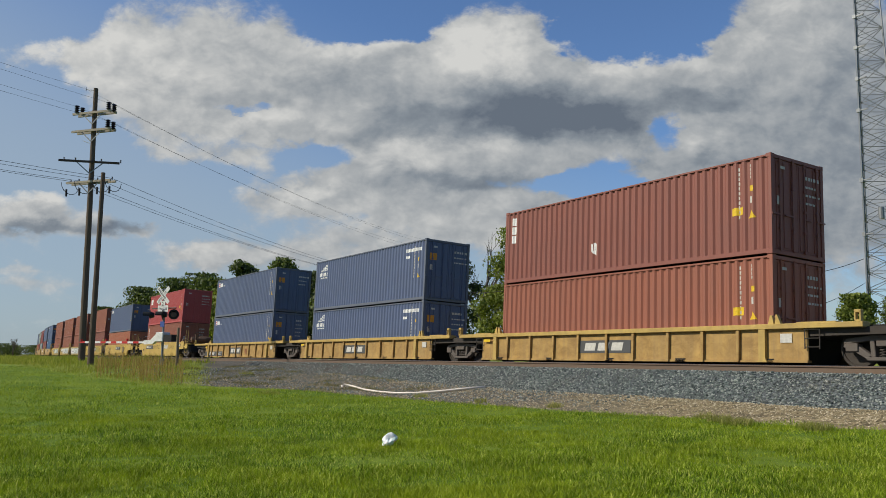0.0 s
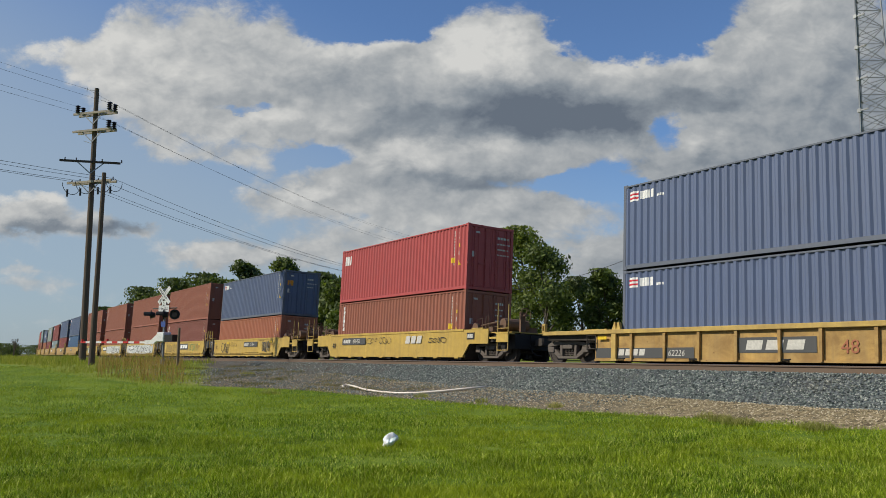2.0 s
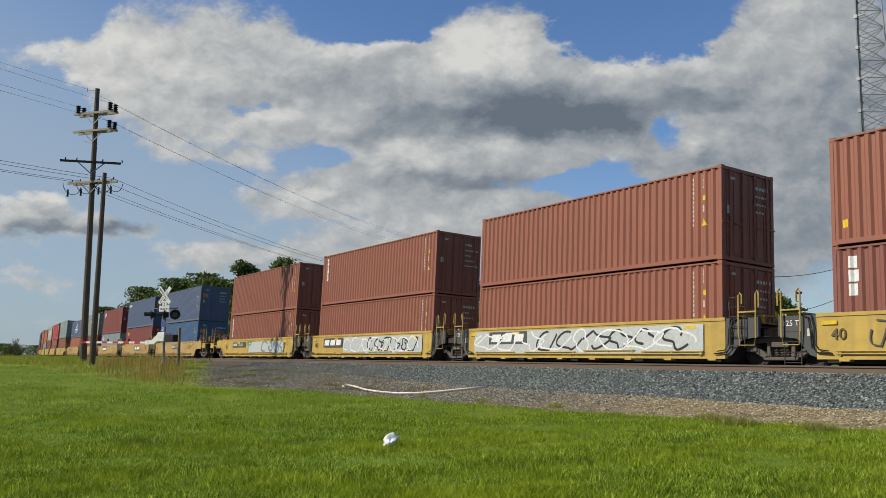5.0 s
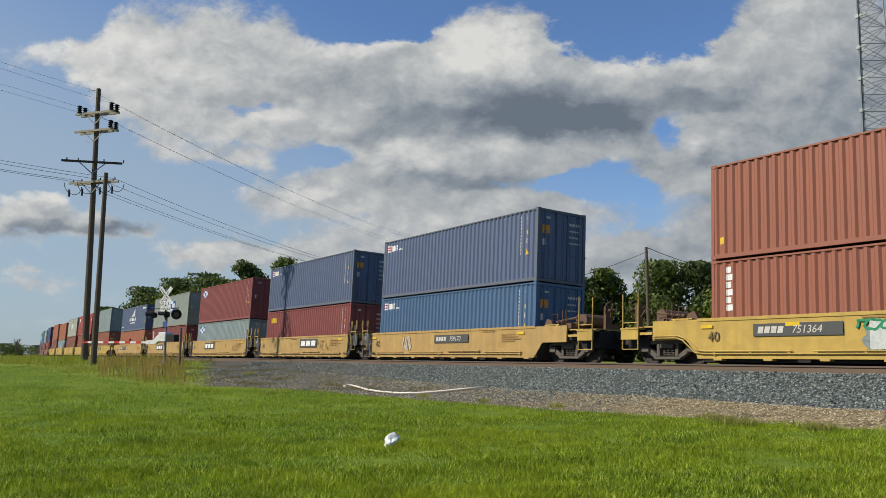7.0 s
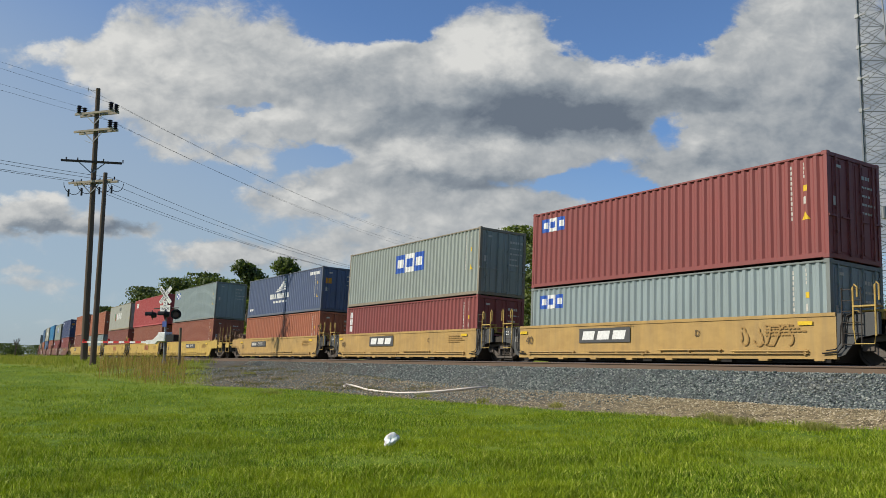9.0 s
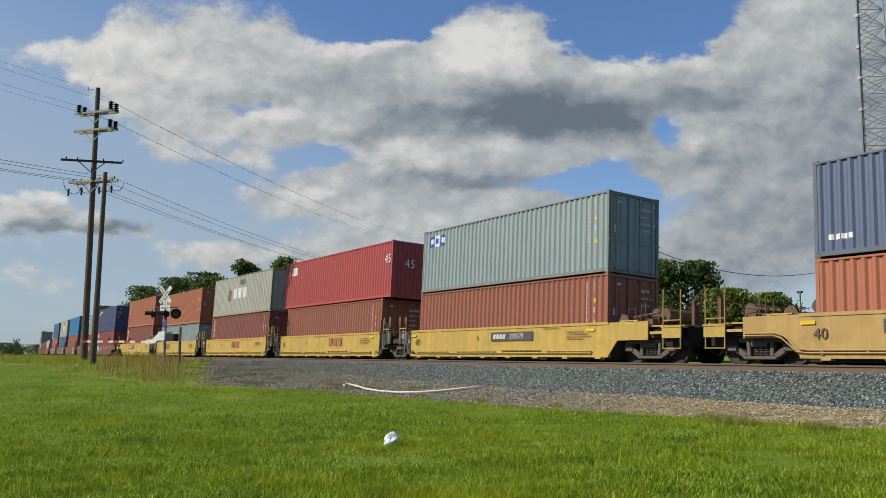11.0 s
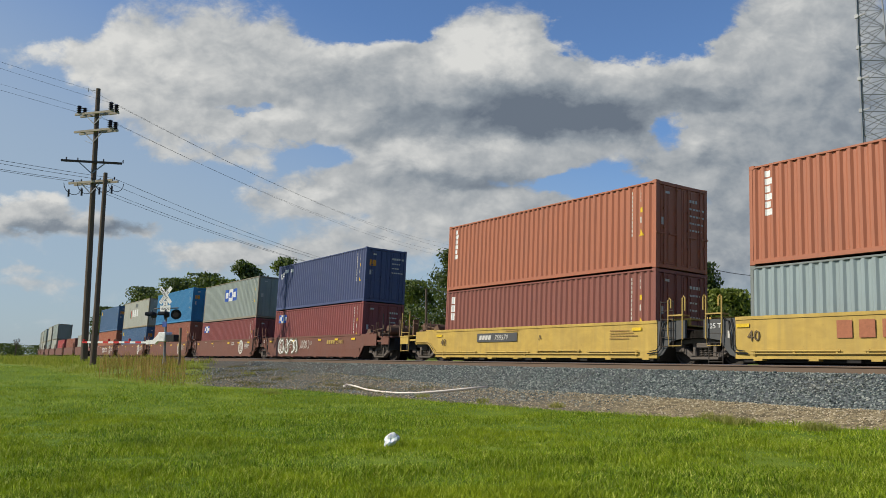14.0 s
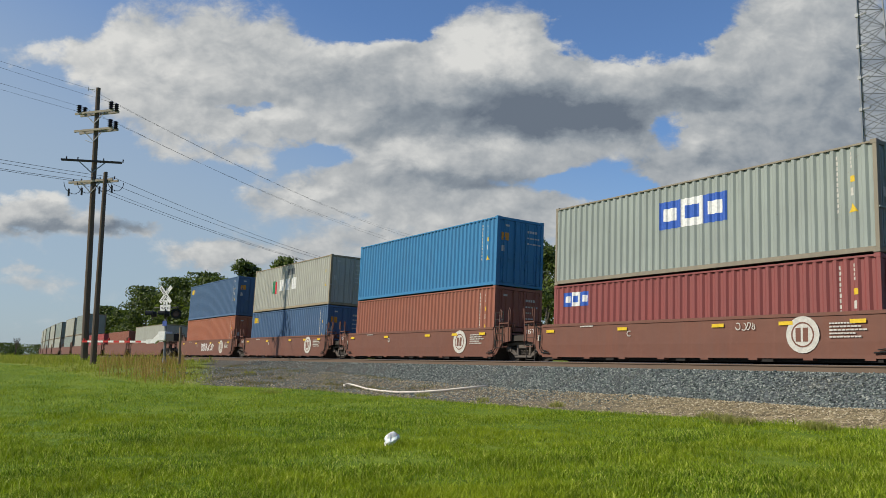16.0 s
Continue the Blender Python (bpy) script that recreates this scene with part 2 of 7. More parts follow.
# ---- mesh helpers ----
class Mesh:
    """Collects boxes, tubes and plates, then becomes one mesh."""

    def __init__(self):
        self.v, self.f = [], []

    def add(self, vs, fs):
        o = len(self.v)
        self.v += [tuple(x) for x in vs]
        self.f += [tuple(i + o for i in f) for f in fs]
        return self

    def box(self, x0, x1, y0, y1, z0, z1, m=None):
        vs = [Vector((x, y, z)) for z in (z0, z1) for y in (y0, y1) for x in (x0, x1)]
        if m is not None:
            vs = [m @ q for q in vs]
        return self.add(vs, ((0, 2, 3, 1), (4, 5, 7, 6), (0, 1, 5, 4), (2, 6, 7, 3), (0, 4, 6, 2), (1, 3, 7, 5)))

    def prism(self, poly, y0, y1):
        """A side view (x, z) pushed from y0 to y1."""
        n = len(poly)
        vs = [(x, y0, z) for x, z in poly] + [(x, y1, z) for x, z in poly]
        fs = [tuple(range(n))[::-1], tuple(range(n, 2 * n))]
        fs += [(i, (i + 1) % n, n + (i + 1) % n, n + i) for i in range(n)]
        return self.add(vs, [f[::-1] for f in fs])

    def tube(self, a, b, r0, r1=None, n=8, caps=True):
        a, b = Vector(a), Vector(b)
        r1 = r0 if r1 is None else r1
        q = (b - a).to_track_quat("Z", "Y")
        vs = []
        for c, r in ((a, r0), (b, r1)):
            vs += [c + q @ Vector((r * math.cos(2 * math.pi * i / n), r * math.sin(2 * math.pi * i / n), 0)) for i in range(n)]
        fs = [(i, (i + 1) % n, n + (i + 1) % n, n + i) for i in range(n)]
        if caps:
            fs += [tuple(range(n))[::-1], tuple(range(n, 2 * n))]
        return self.add(vs, fs)

    def path(self, pts, r, n=6, radii=None):
        """One joined tube through the points."""
        pts = [Vector(q) for q in pts]
        vs = []
        for i, q in enumerate(pts):
            d = (pts[min(i + 1, len(pts) - 1)] - pts[max(i - 1, 0)]).normalized()
            up = Vector((0, 0, 1)) if abs(d.z) < 0.9 else Vector((1, 0, 0))
            e1 = d.cross(up).normalized()
            e2 = e1.cross(d)
            rr = radii[i] if radii else r
            vs += [q + (e1 * math.cos(2 * math.pi * j / n) + e2 * math.sin(2 * math.pi * j / n)) * rr for j in range(n)]
        m = len(pts)
        fs = [(i * n + j, i * n + (j + 1) % n, (i + 1) * n + (j + 1) % n, (i + 1) * n + j) for i in range(m - 1) for j in range(n)]
        return self.add(vs, fs + [tuple(range(n))[::-1], tuple(range((m - 1) * n, m * n))])

    def data(self, name, mat=None, bevel=0.0, smooth=False):
        me = bpy.data.meshes.new(name)
        me.from_pydata(self.v, [], self.f)
        if bevel:
            bm = bmesh.new()
            bm.from_mesh(me)
            bmesh.ops.bevel(bm, geom=bm.edges[:], offset=bevel, segments=1, affect="EDGES", clamp_overlap=True)
            bm.to_mesh(me)
            bm.free()
        if smooth:
            me.shade_smooth()
        if mat:
            me.materials.append(mat)
        return me


def part(name, mesh, mat, parent=None, label="", bevel=0.0, smooth=False, m=None):
    """Links a mesh as one object under a thing or a part."""
    ob = new(name, mesh.data(name, mat, bevel, smooth) if isinstance(mesh, Mesh) else mesh)
    if parent is not None:
        ob.parent = parent
    if m is not None:
        ob.matrix_basis = m
    return tagged(ob, label)


def split_parts(name, mesh, mat, parent, label=""):
    """Each loose piece of a mesh becomes a part of its own."""
    root = list(range(len(mesh.v)))

    def find(i):
        while root[i] != i:
            i = root[i]
        return i

    for f in mesh.f:
        for j in f[1:]:
            root[find(j)] = find(f[0])
    groups = {}
    for f in mesh.f:
        groups.setdefault(find(f[0]), []).append(f)
    for faces in groups.values():
        used = sorted({j for f in faces for j in f})
        at = {j: n for n, j in enumerate(used)}
        me = Mesh().add([mesh.v[j] for j in used], [tuple(at[j] for j in f) for f in faces])
        last = part(name, me, mat, parent, label)
    return last


def dress(ob, mat):
    """Its own paint on a mesh that it shares."""
    ob.material_slots[0].link = "OBJECT"
    ob.material_slots[0].material = mat


WORDS = {}


def word_mesh(text, size, shear=0.0):
    """Letters as a thin mesh, kept for reuse."""
    key = (text, size, shear)
    if key not in WORDS:
        cu = bpy.data.curves.new("lettering", "FONT")
        cu.body, cu.size, cu.extrude, cu.shear, cu.resolution_u = text, size, 0.002, shear, 2
        tmp = new("lettering", cu)
        me = bpy.data.meshes.new_from_object(tmp.evaluated_get(bpy.context.evaluated_depsgraph_get()))
        bpy.data.objects.remove(tmp)
        bpy.data.curves.remove(cu)
        me.materials.clear()
        WORDS[key] = me
    return WORDS[key].copy()


for text, size, shear in ([(q, 0.29, 0.2) for q in ("751364", "759170", "759579", "455455")] + [(q, 0.27, 0.0) for q in "ABCDE"]
                          + [("270477", 0.29, 0.0), ("62226", 0.26, 0.2), ("48", 0.5, 0.0), ("40", 0.42, 0.0), ("45", 0.62, 0.0), ("125 T", 0.21, 0.0),
                             ("RAILROAD", 0.15, 0.0), ("CROSSING", 0.15, 0.0), ("TRACKS", 0.16, 0.0), ("2", 0.24, 0.0)]):
    word_mesh(text, size, shear)


def lettering(text, size, mat, parent, m, label="", name="lettering", shear=0.0):
    me = word_mesh(text, size, shear)
    me.materials.append(mat)
    ob = new(name, me)
    ob.parent, ob.matrix_basis = parent, m
    return tagged(ob, label)


# ---- the track's line ----
TRACK_Y, RAIL_Z, CANT = 20.953, 1.106, radians(3.0)
SPIRAL_AT, SPIRAL_LEN, BEND = 31.9, 49.06, 5.784e-4
STEP = 2.0
LINE = [(0.0, 0.0, 0.0)]
for i in range(1, 420):
    x, y, _ = LINE[-1]
    dd = max(0.0, (i - 0.5) * STEP - SPIRAL_AT)
    ph = BEND * dd * dd / (2 * SPIRAL_LEN) if dd < SPIRAL_LEN else BEND * SPIRAL_LEN / 2 + BEND * (dd - SPIRAL_LEN)
    LINE.append((x - STEP * math.cos(ph), y + STEP * math.sin(ph), ph))


def line_at(s):
    """Place on the track's centre line and its heading, s metres along; negative to the bend."""
    if s >= 0:
        return s, TRACK_Y, 0.0
    i = min(int(-s / STEP), len(LINE) - 2)
    f = -s / STEP - i
    (x0, y0, p0), (x1, y1, p1) = LINE[i], LINE[i + 1]
    return x0 + (x1 - x0) * f, TRACK_Y + y0 + (y1 - y0) * f, -(p0 + (p1 - p0) * f)


def rail_pose(s, y=0.0, z=0.0):
    x, yy, a = line_at(s)
    return Matrix.Translation((x, yy, RAIL_Z)) @ Matrix.Rotation(a, 4, "Z") @ Matrix.Rotation(-CANT, 4, "X") @ Matrix.Translation((0, y, z))


NEAR_TRACK, NEAR_RISE = -4.3, 0.12


def near_pose(s, y=0.0, z=0.0):
    """On the empty track beside the train's."""
    x, yy, a = line_at(s)
    return Matrix.Translation((x, yy, RAIL_Z + NEAR_RISE)) @ Matrix.Rotation(a, 4, "Z") @ Matrix.Translation((0, NEAR_TRACK, 0)) @ Matrix.Rotation(-CANT, 4, "X") @ Matrix.Translation((0, y, z))


def level_pose(s):
    x, yy, a = line_at(s)
    return Matrix.Translation((x, yy, RAIL_Z)) @ Matrix.Rotation(a, 4, "Z")


def swept(profile, s0, s1, step, mesh=None, at=rail_pose):
    """A profile of (across, up) drawn along the track."""
    me = mesh or Mesh()
    n, rows = len(profile), max(1, round((s1 - s0) / step))
    vs = []
    for i in range(rows + 1):
        m = at(s0 + (s1 - s0) * i / rows)
        vs += [m @ Vector((0, y, z)) for y, z in profile]
    fs = [(i * n + j, i * n + j + 1, (i + 1) * n + j + 1, (i + 1) * n + j) for i in range(rows) for j in range(n - 1)]
    return me.add(vs, [f[::-1] for f in fs])


# ---- ground ----
def smooth(a, b, x):
    t = min(1.0, max(0.0, (x - a) / (b - a)))
    return t * t * (3 - 2 * t)


def track_near(x):
    """The track's y at a given x."""
    return line_at(x)[1]


def lawn_edge(x):
    pts = ((-400, 4.0), (-46, 5.0), (-30.4, 6.5), (-25.8, 8.0), (-22.8, 10.2), (-15.5, 11.1), (-11.9, 11.62), (-6.8, 12.15), (8, 12.5), (400, 12.5))
    for (x0, y0), (x1, y1) in zip(pts, pts[1:]):
        if x <= x1:
            return y0 + (y1 - y0) * max(0.0, (x - x0) / (x1 - x0))
    return pts[-1][1]


def ground_z(x, y):
    base = 0.36 + 0.64 * smooth(-16, -46, x)
    gap = track_near(max(x, -700)) - y
    bank = 0.20 * smooth(9.4, 7.0, gap) if gap > 0 else 0.2
    far = smooth(60, 300, math.hypot(x, y))
    z = base + bank * (1.0 - base) / 0.64
    z = z * (1 - far) + 0.9 * far
    z += 0.03 * noise.noise((x * 0.35, y * 0.35, 2.0)) + 0.012 * noise.noise((x * 1.7, y * 1.7, 5.0))
    if -4.5 < gap < 6.3:
        z = min(z, RAIL_Z - 0.40)
    return z


def spread(dense0, dense1, step, far0, far1):
    a = list(np.arange(dense0, dense1 + 1e-6, step))
    d, x = step, dense1
    while x < far1:
        d *= 1.25
        x += d
        a.append(x)
    d, x, b = step, dense0, []
    while x > far0:
        d *= 1.25
        x -= d
        b.append(x)
    return b[::-1] + a


def ground_material():
    m, k, b = material("ground_turf_and_dirt", 0.95)
    b.inputs["Specular IOR Level"].default_value = 0.15
    p = k.n.new("ShaderNodeTexCoord").outputs["Object"]
    at = k.n.new("ShaderNodeAttribute")
    at.attribute_name = "lawn"
    dr = k.n.new("ShaderNodeAttribute")
    dr.attribute_name = "dry"
    n1, n2, n3 = k.noise(p, 0.5, 4), k.noise(p, 4.0, 5, 0.65), k.noise(p, 30.0, 4, 0.7)
    turf = k.ramp(n3, ((0.3, (0.045, 0.085, 0.007)), (0.7, (0.145, 0.23, 0.018))))
    turf = k.mix(k.ramp(n1, ((0.42, 0.0), (0.68, 0.55))), turf, (0.225, 0.28, 0.028))
    dirt = k.ramp(n3, ((0.25, (0.11, 0.09, 0.052)), (0.55, (0.32, 0.255, 0.14)), (0.75, (0.50, 0.41, 0.25))))
    dirt = k.mix(k.ramp(n2, ((0.42, 0.0), (0.60, 0.85))), dirt, (0.085, 0.07, 0.042))
    sx = k.n.new("ShaderNodeSeparateXYZ")
    k.put(sx.inputs[0], p)
    worn = k.math("ADD", sx.outputs[0], k.math("MULTIPLY", k.math("SUBTRACT", n1, 0.5), 8.0))
    gravel = k.ramp(n3, ((0.25, (0.035, 0.032, 0.026)), (0.55, (0.115, 0.105, 0.085)), (0.8, (0.23, 0.21, 0.17))))
    dirt = k.mix(k.ramp(k.math("MULTIPLY_ADD", worn, -0.1, -1.1), ((0.0, 0.0), (0.5, 0.9))), dirt, gravel)
    straw = k.ramp(n2, ((0.3, (0.12, 0.165, 0.02)), (0.7, (0.24, 0.27, 0.045))))
    lawn = k.ramp(k.math("ADD", at.outputs["Fac"], k.math("MULTIPLY", k.math("SUBTRACT", n2, 0.5), 0.5)), ((0.45, 0.0), (0.55, 1.0)))
    dry = k.ramp(k.math("ADD", dr.outputs["Fac"], k.math("MULTIPLY", k.math("SUBTRACT", n2, 0.5), 0.7)), ((0.4, 0.0), (0.6, 1.0)))
    c = k.mix(lawn, dirt, turf)
    k.put(b.inputs["Base Color"], k.mix(dry, c, straw))
    k.put(b.inputs["Normal"], k.bump(n3, 0.7, 0.03))
    return m


def dryness(x, y):
    """1 where the rank meadow by the crossing grows."""
    e = lawn_edge(x)
    slant = (x * 0.543 + y * 0.840) / max(1.0, -x * 0.840 + y * 0.543)
    near = smooth(-22.0, -25.0, x) * smooth(e - 2.2, e + 0.6, y) * smooth(-0.235, -0.335, slant)
    return near * smooth(6.5, 7.2, track_near(x) - y) if y < track_near(x) else 1.0


def make_ground():
    xs, ys = spread(-62, 6, 0.5, -2600, 2600), spread(-1, 26, 0.45, -1200, 2600)
    me = Mesh()
    vs = [(x, y, ground_z(x, y)) for y in ys for x in xs]
    n = len(xs)
    me.add(vs, [(j * n + i, j * n + i + 1, (j + 1) * n + i + 1, (j + 1) * n + i) for j in range(len(ys) - 1) for i in range(n - 1)])
    ob = part("ground", me, ground_material(), smooth=True)
    a = ob.data.attributes.new("lawn", "FLOAT", "POINT")
    a.data.foreach_set("value", [min(1, max(0, 0.5 + (lawn_edge(x) - y) * 0.8)) for x, y, z in vs])
    a = ob.data.attributes.new("dry", "FLOAT", "POINT")
    a.data.foreach_set("value", [dryness(x, y) for x, y, z in vs])
    tagged(ob, "flat mown lawn running into bare dirt and meadow", "ground", kind="structure")


make_ground()


# ---- track ----
def stone_material():
    m, k, b = material("crushed_grey_stone", 0.9)
    g = k.n.new("ShaderNodeNewGeometry")
    p = k.n.new("ShaderNodeTexCoord").outputs["Object"]
    c = k.ramp(g.outputs["Random Per Island"], ((0.0, (0.035, 0.046, 0.044)), (0.4, (0.105, 0.128, 0.120)), (0.75, (0.20, 0.226, 0.207)), (1.0, (0.36, 0.37, 0.33))))
    rusty = k.ramp(k.noise(p, 0.8, 3), ((0.5, 0.0), (0.75, 0.4)))
    k.put(b.inputs["Base Color"], k.mix(rusty, c, (0.16, 0.13, 0.10)))
    return m


def bed_material():
    m, k, b = material("ballast_bed", 0.95)
    p = k.n.new("ShaderNodeTexCoord").outputs["Object"]
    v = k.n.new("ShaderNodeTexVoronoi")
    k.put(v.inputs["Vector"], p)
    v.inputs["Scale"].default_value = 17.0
    # shade in the crevices is put into the colour: stones darken towards their edges
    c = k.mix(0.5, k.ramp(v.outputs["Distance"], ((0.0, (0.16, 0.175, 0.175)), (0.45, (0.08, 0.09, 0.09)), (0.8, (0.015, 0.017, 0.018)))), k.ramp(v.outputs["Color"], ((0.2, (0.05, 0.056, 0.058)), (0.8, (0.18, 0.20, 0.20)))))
    old = k.n.new("ShaderNodeAttribute")
    old.attribute_name = "old"
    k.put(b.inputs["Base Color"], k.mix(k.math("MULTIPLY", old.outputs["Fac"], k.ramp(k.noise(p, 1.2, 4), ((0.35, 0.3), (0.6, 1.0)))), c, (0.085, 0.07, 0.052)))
    k.put(b.inputs["Normal"], k.bump(v.outputs["Distance"], 1.0, 0.05))
    return m


STONE = stone_material()
RAILM = painted("rusty_rail_steel", (0.125, 0.085, 0.058), 0.75, 0.4, 0.3)
HEADM = flat("worn_rail_head", (0.35, 0.33, 0.31), 0.3, 0.9)
TIEM = painted("creosoted_tie", (0.09, 0.07, 0.055), 0.9, 0.5, 0.2)
BED = ((-8.6, -1.25), (-7.05, -0.53), (-6.5, -0.22), (-6.1, 0.01), (-5.0, -0.04), (-3.5, -0.12), (-2.2, -0.14), (-1.0, -0.16), (1.0, -0.27), (1.8, -0.32), (2.9, -1.0), (4.4, -1.35))


def make_track():
    me = swept(BED, -700, -70, 6, None, level_pose)
    swept(BED, -70, 20, 0.5, me, level_pose)
    swept(BED, 20, 700, 12, me, level_pose)
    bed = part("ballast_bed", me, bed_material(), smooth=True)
    a = bed.data.attributes.new("old", "FLOAT", "POINT")
    a.data.foreach_set("value", [smooth(-22, -31, q.co.x) for q in bed.data.vertices])
    tagged(bed, "bank of crushed grey stone under two tracks", "ballast", kind="structure")
    for at, y in ((rail_pose, -0.7525), (rail_pose, 0.7525), (near_pose, -0.7525), (near_pose, 0.7525)):
        foot = ((-0.076, -0.172), (-0.074, -0.16), (-0.012, -0.145), (-0.010, -0.05), (-0.036, -0.035), (-0.037, -0.006))
        ring = [(y + a, z) for a, z in foot] + [(y - a, z) for a, z in foot[::-1]]
        me = swept(ring, -700, -70, 6, None, at)
        swept(ring, -70, 20, 2, me, at)
        swept(ring, 20, 700, 12, me, at)
        ob = part("rail", me, RAILM)
        tagged(ob, "rust-brown steel rail on wooden ties", "rail", kind="structure")
        cap = ((y - 0.036, -0.006), (y - 0.028, 0.0), (y + 0.028, 0.0), (y + 0.036, -0.006))
        me = swept(cap, -700, -70, 6, None, at)
        swept(cap, -70, 20, 2, me, at)
        swept(cap, 20, 700, 12, me, at)
        part("rail_head", me, HEADM, ob, "bright worn running surface")
    tie = Mesh().box(-0.115, 0.115, -1.3, 1.3, -0.36, -0.18).data("tie", TIEM, 0.012)
    for at in (rail_pose, near_pose):
        for i in range(130):
            ob = part("tie", tie, None, bed)
            ob.matrix_basis = at(-56 + i * 0.52) @ pose(0, random.uniform(-.04, .04), random.uniform(-.012, .0), 0, 0, random.uniform(-1, 1))


make_track()


# ---- containers ----
CL, CB = 12.192, 2.438
FRAME = {}


def corrugated(x0, x1, z0, z1, y, out, mesh, pitch=0.282, depth=0.05):
    """Trapezoid ribs along x on a wall at y, facing out (-1 or 1)."""
    n = max(1, round((x1 - x0) / pitch))
    p = (x1 - x0) / n
    xs = []
    for i in range(n):
        a = x0 + i * p
        xs += [(a, 0), (a + p * 0.28, 0), (a + p * 0.50, 1), (a + p * 0.78, 1)]
    xs.append((x1, 0))
    vs = [(x, y - out * depth * d, z) for x, d in xs for z in (z0, z1)]
    fs = [(2 * i, 2 * i + 2, 2 * i + 3, 2 * i + 1) for i in range(len(xs) - 1)]
    mesh.add(vs, fs if out < 0 else [f[::-1] for f in fs])
    return mesh


def container(length, height, mat, dark):
    """Prototype box: frame, walls, roof, doors with lock rods, corner castings. Origin at the base's middle; doors to +x."""
    key = (round(length, 2), round(height, 2))
    if key not in FRAME:
        h, w, t = length / 2, CB / 2, height
        d = {}
        fr = Mesh()
        for sx in (-1, 1):
            for sy in (-1, 1):
                fr.box(*sorted((sx * h, sx * (h - 0.11))), *sorted((sy * w, sy * (w - 0.13))), 0.1, t - 0.1)
        for sy in (-1, 1):
            fr.box(-h + 0.11, h - 0.11, *sorted((sy * w, sy * (w - 0.06))), t - 0.085, t - 0.03)
            fr.box(-h + 0.11, h - 0.11, *sorted((sy * (w - 0.004), sy * (w - 0.06))), 0.03, 0.16)
        for sx in (-1, 1):
            fr.box(*sorted((sx * h, sx * (h - 0.08))), -w + 0.13, w - 0.13, t - 0.13, t - 0.02)
            fr.box(*sorted((sx * h, sx * (h - 0.08))), -w + 0.13, w - 0.13, 0.02, 0.15)
        d["frame"] = fr.data("frame", mat, 0.006)
        d["casting"] = Mesh().box(-0.089, 0.089, -0.081, 0.081, -0.059, 0.059).data("corner_casting", mat, 0.01)
        d["hole"] = Mesh().box(-0.035, 0.035, -0.004, 0.004, -0.03, 0.03).data("slot", dark)
        d["near"] = corrugated(-h + 0.11, h - 0.11, 0.16, t - 0.085, -w + 0.012, -1, Mesh()).data("side_panel", mat)
        d["far"] = corrugated(-h + 0.11, h - 0.11, 0.16, t - 0.085, w - 0.012, 1, Mesh()).data("side_panel", mat)
        end = Mesh()
        n = 9
        p = (CB - 0.26) / n
        ys = []
        for i in range(n):
            a = -w + 0.13 + i * p
            ys += [(a, 0), (a + p * .4, 0), (a + p * .52, 1), (a + p * .88, 1)]
        ys.append((w - 0.13, 0))
        end.add([(-h + 0.02 + 0.04 * q, y, z) for y, q in ys for z in (0.15, t - 0.13)], [(2 * i + 1, 2 * i + 3, 2 * i + 2, 2 * i) for i in range(len(ys) - 1)])
        d["end"] = end.data("end_wall", mat)
        d["endx"] = Mesh().add([(-x, y, z) for x, y, z in end.v], [f[::-1] for f in end.f]).data("end_wall", mat)
        roof = Mesh()
        n = 44
        p = (length - 0.2) / n
        xs = []
        for i in range(n):
            a = -h + 0.1 + i * p
            xs += [(a, t - 0.03), (a + p * 0.5, t - 0.03), (a + p * 0.58, t - 0.045), (a + p * 0.92, t - 0.045)]
        xs.append((h - 0.1, t - 0.03))
        roof.add([(x, y, z) for x, z in xs for y in (-w + 0.05, w - 0.05)], [(2 * i, 2 * i + 2, 2 * i + 3, 2 * i + 1) for i in range(len(xs) - 1)])
        d["roof"] = roof.data("roof", mat)
        d["floor"] = Mesh().box(-h + 0.1, h - 0.1, -w + 0.06, w - 0.06, 0.12, 0.15).data("floor_pan", mat)
        door = Mesh()
        dw = w - 0.14
        door.box(h - 0.07, h - 0.03, 0.004, dw, 0.16, t - 0.14)
        for i in range(3):
            y = 0.08 + i * (dw - 0.08) / 3
            door.box(h - 0.03, h - 0.012, y, y + dw * 0.22, 0.22, t - 0.2)
        for z in (0.3, 0.5, 0.7, 0.88):
            door.box(h - 0.03, h - 0.006, dw - 0.03, dw + 0.04, z * t - 0.05, z * t + 0.03)
        d["door"] = door.data("door", mat, 0.004)
        rod = Mesh()
        rod.tube((0, 0, 0.12), (0, 0, t - 0.1), 0.019, n=7)
        for z in (0.17, 0.75, 1.35, 1.95, t - 0.2):
            rod.box(-0.02, 0.035, -0.045, 0.045, z - 0.035, z + 0.035)
        rod.box(0.0, 0.03, -0.02, 0.36, 1.12, 1.16)
        d["rod"] = rod.data("lock_rod", mat)
        FRAME[key] = d
    return FRAME[key]


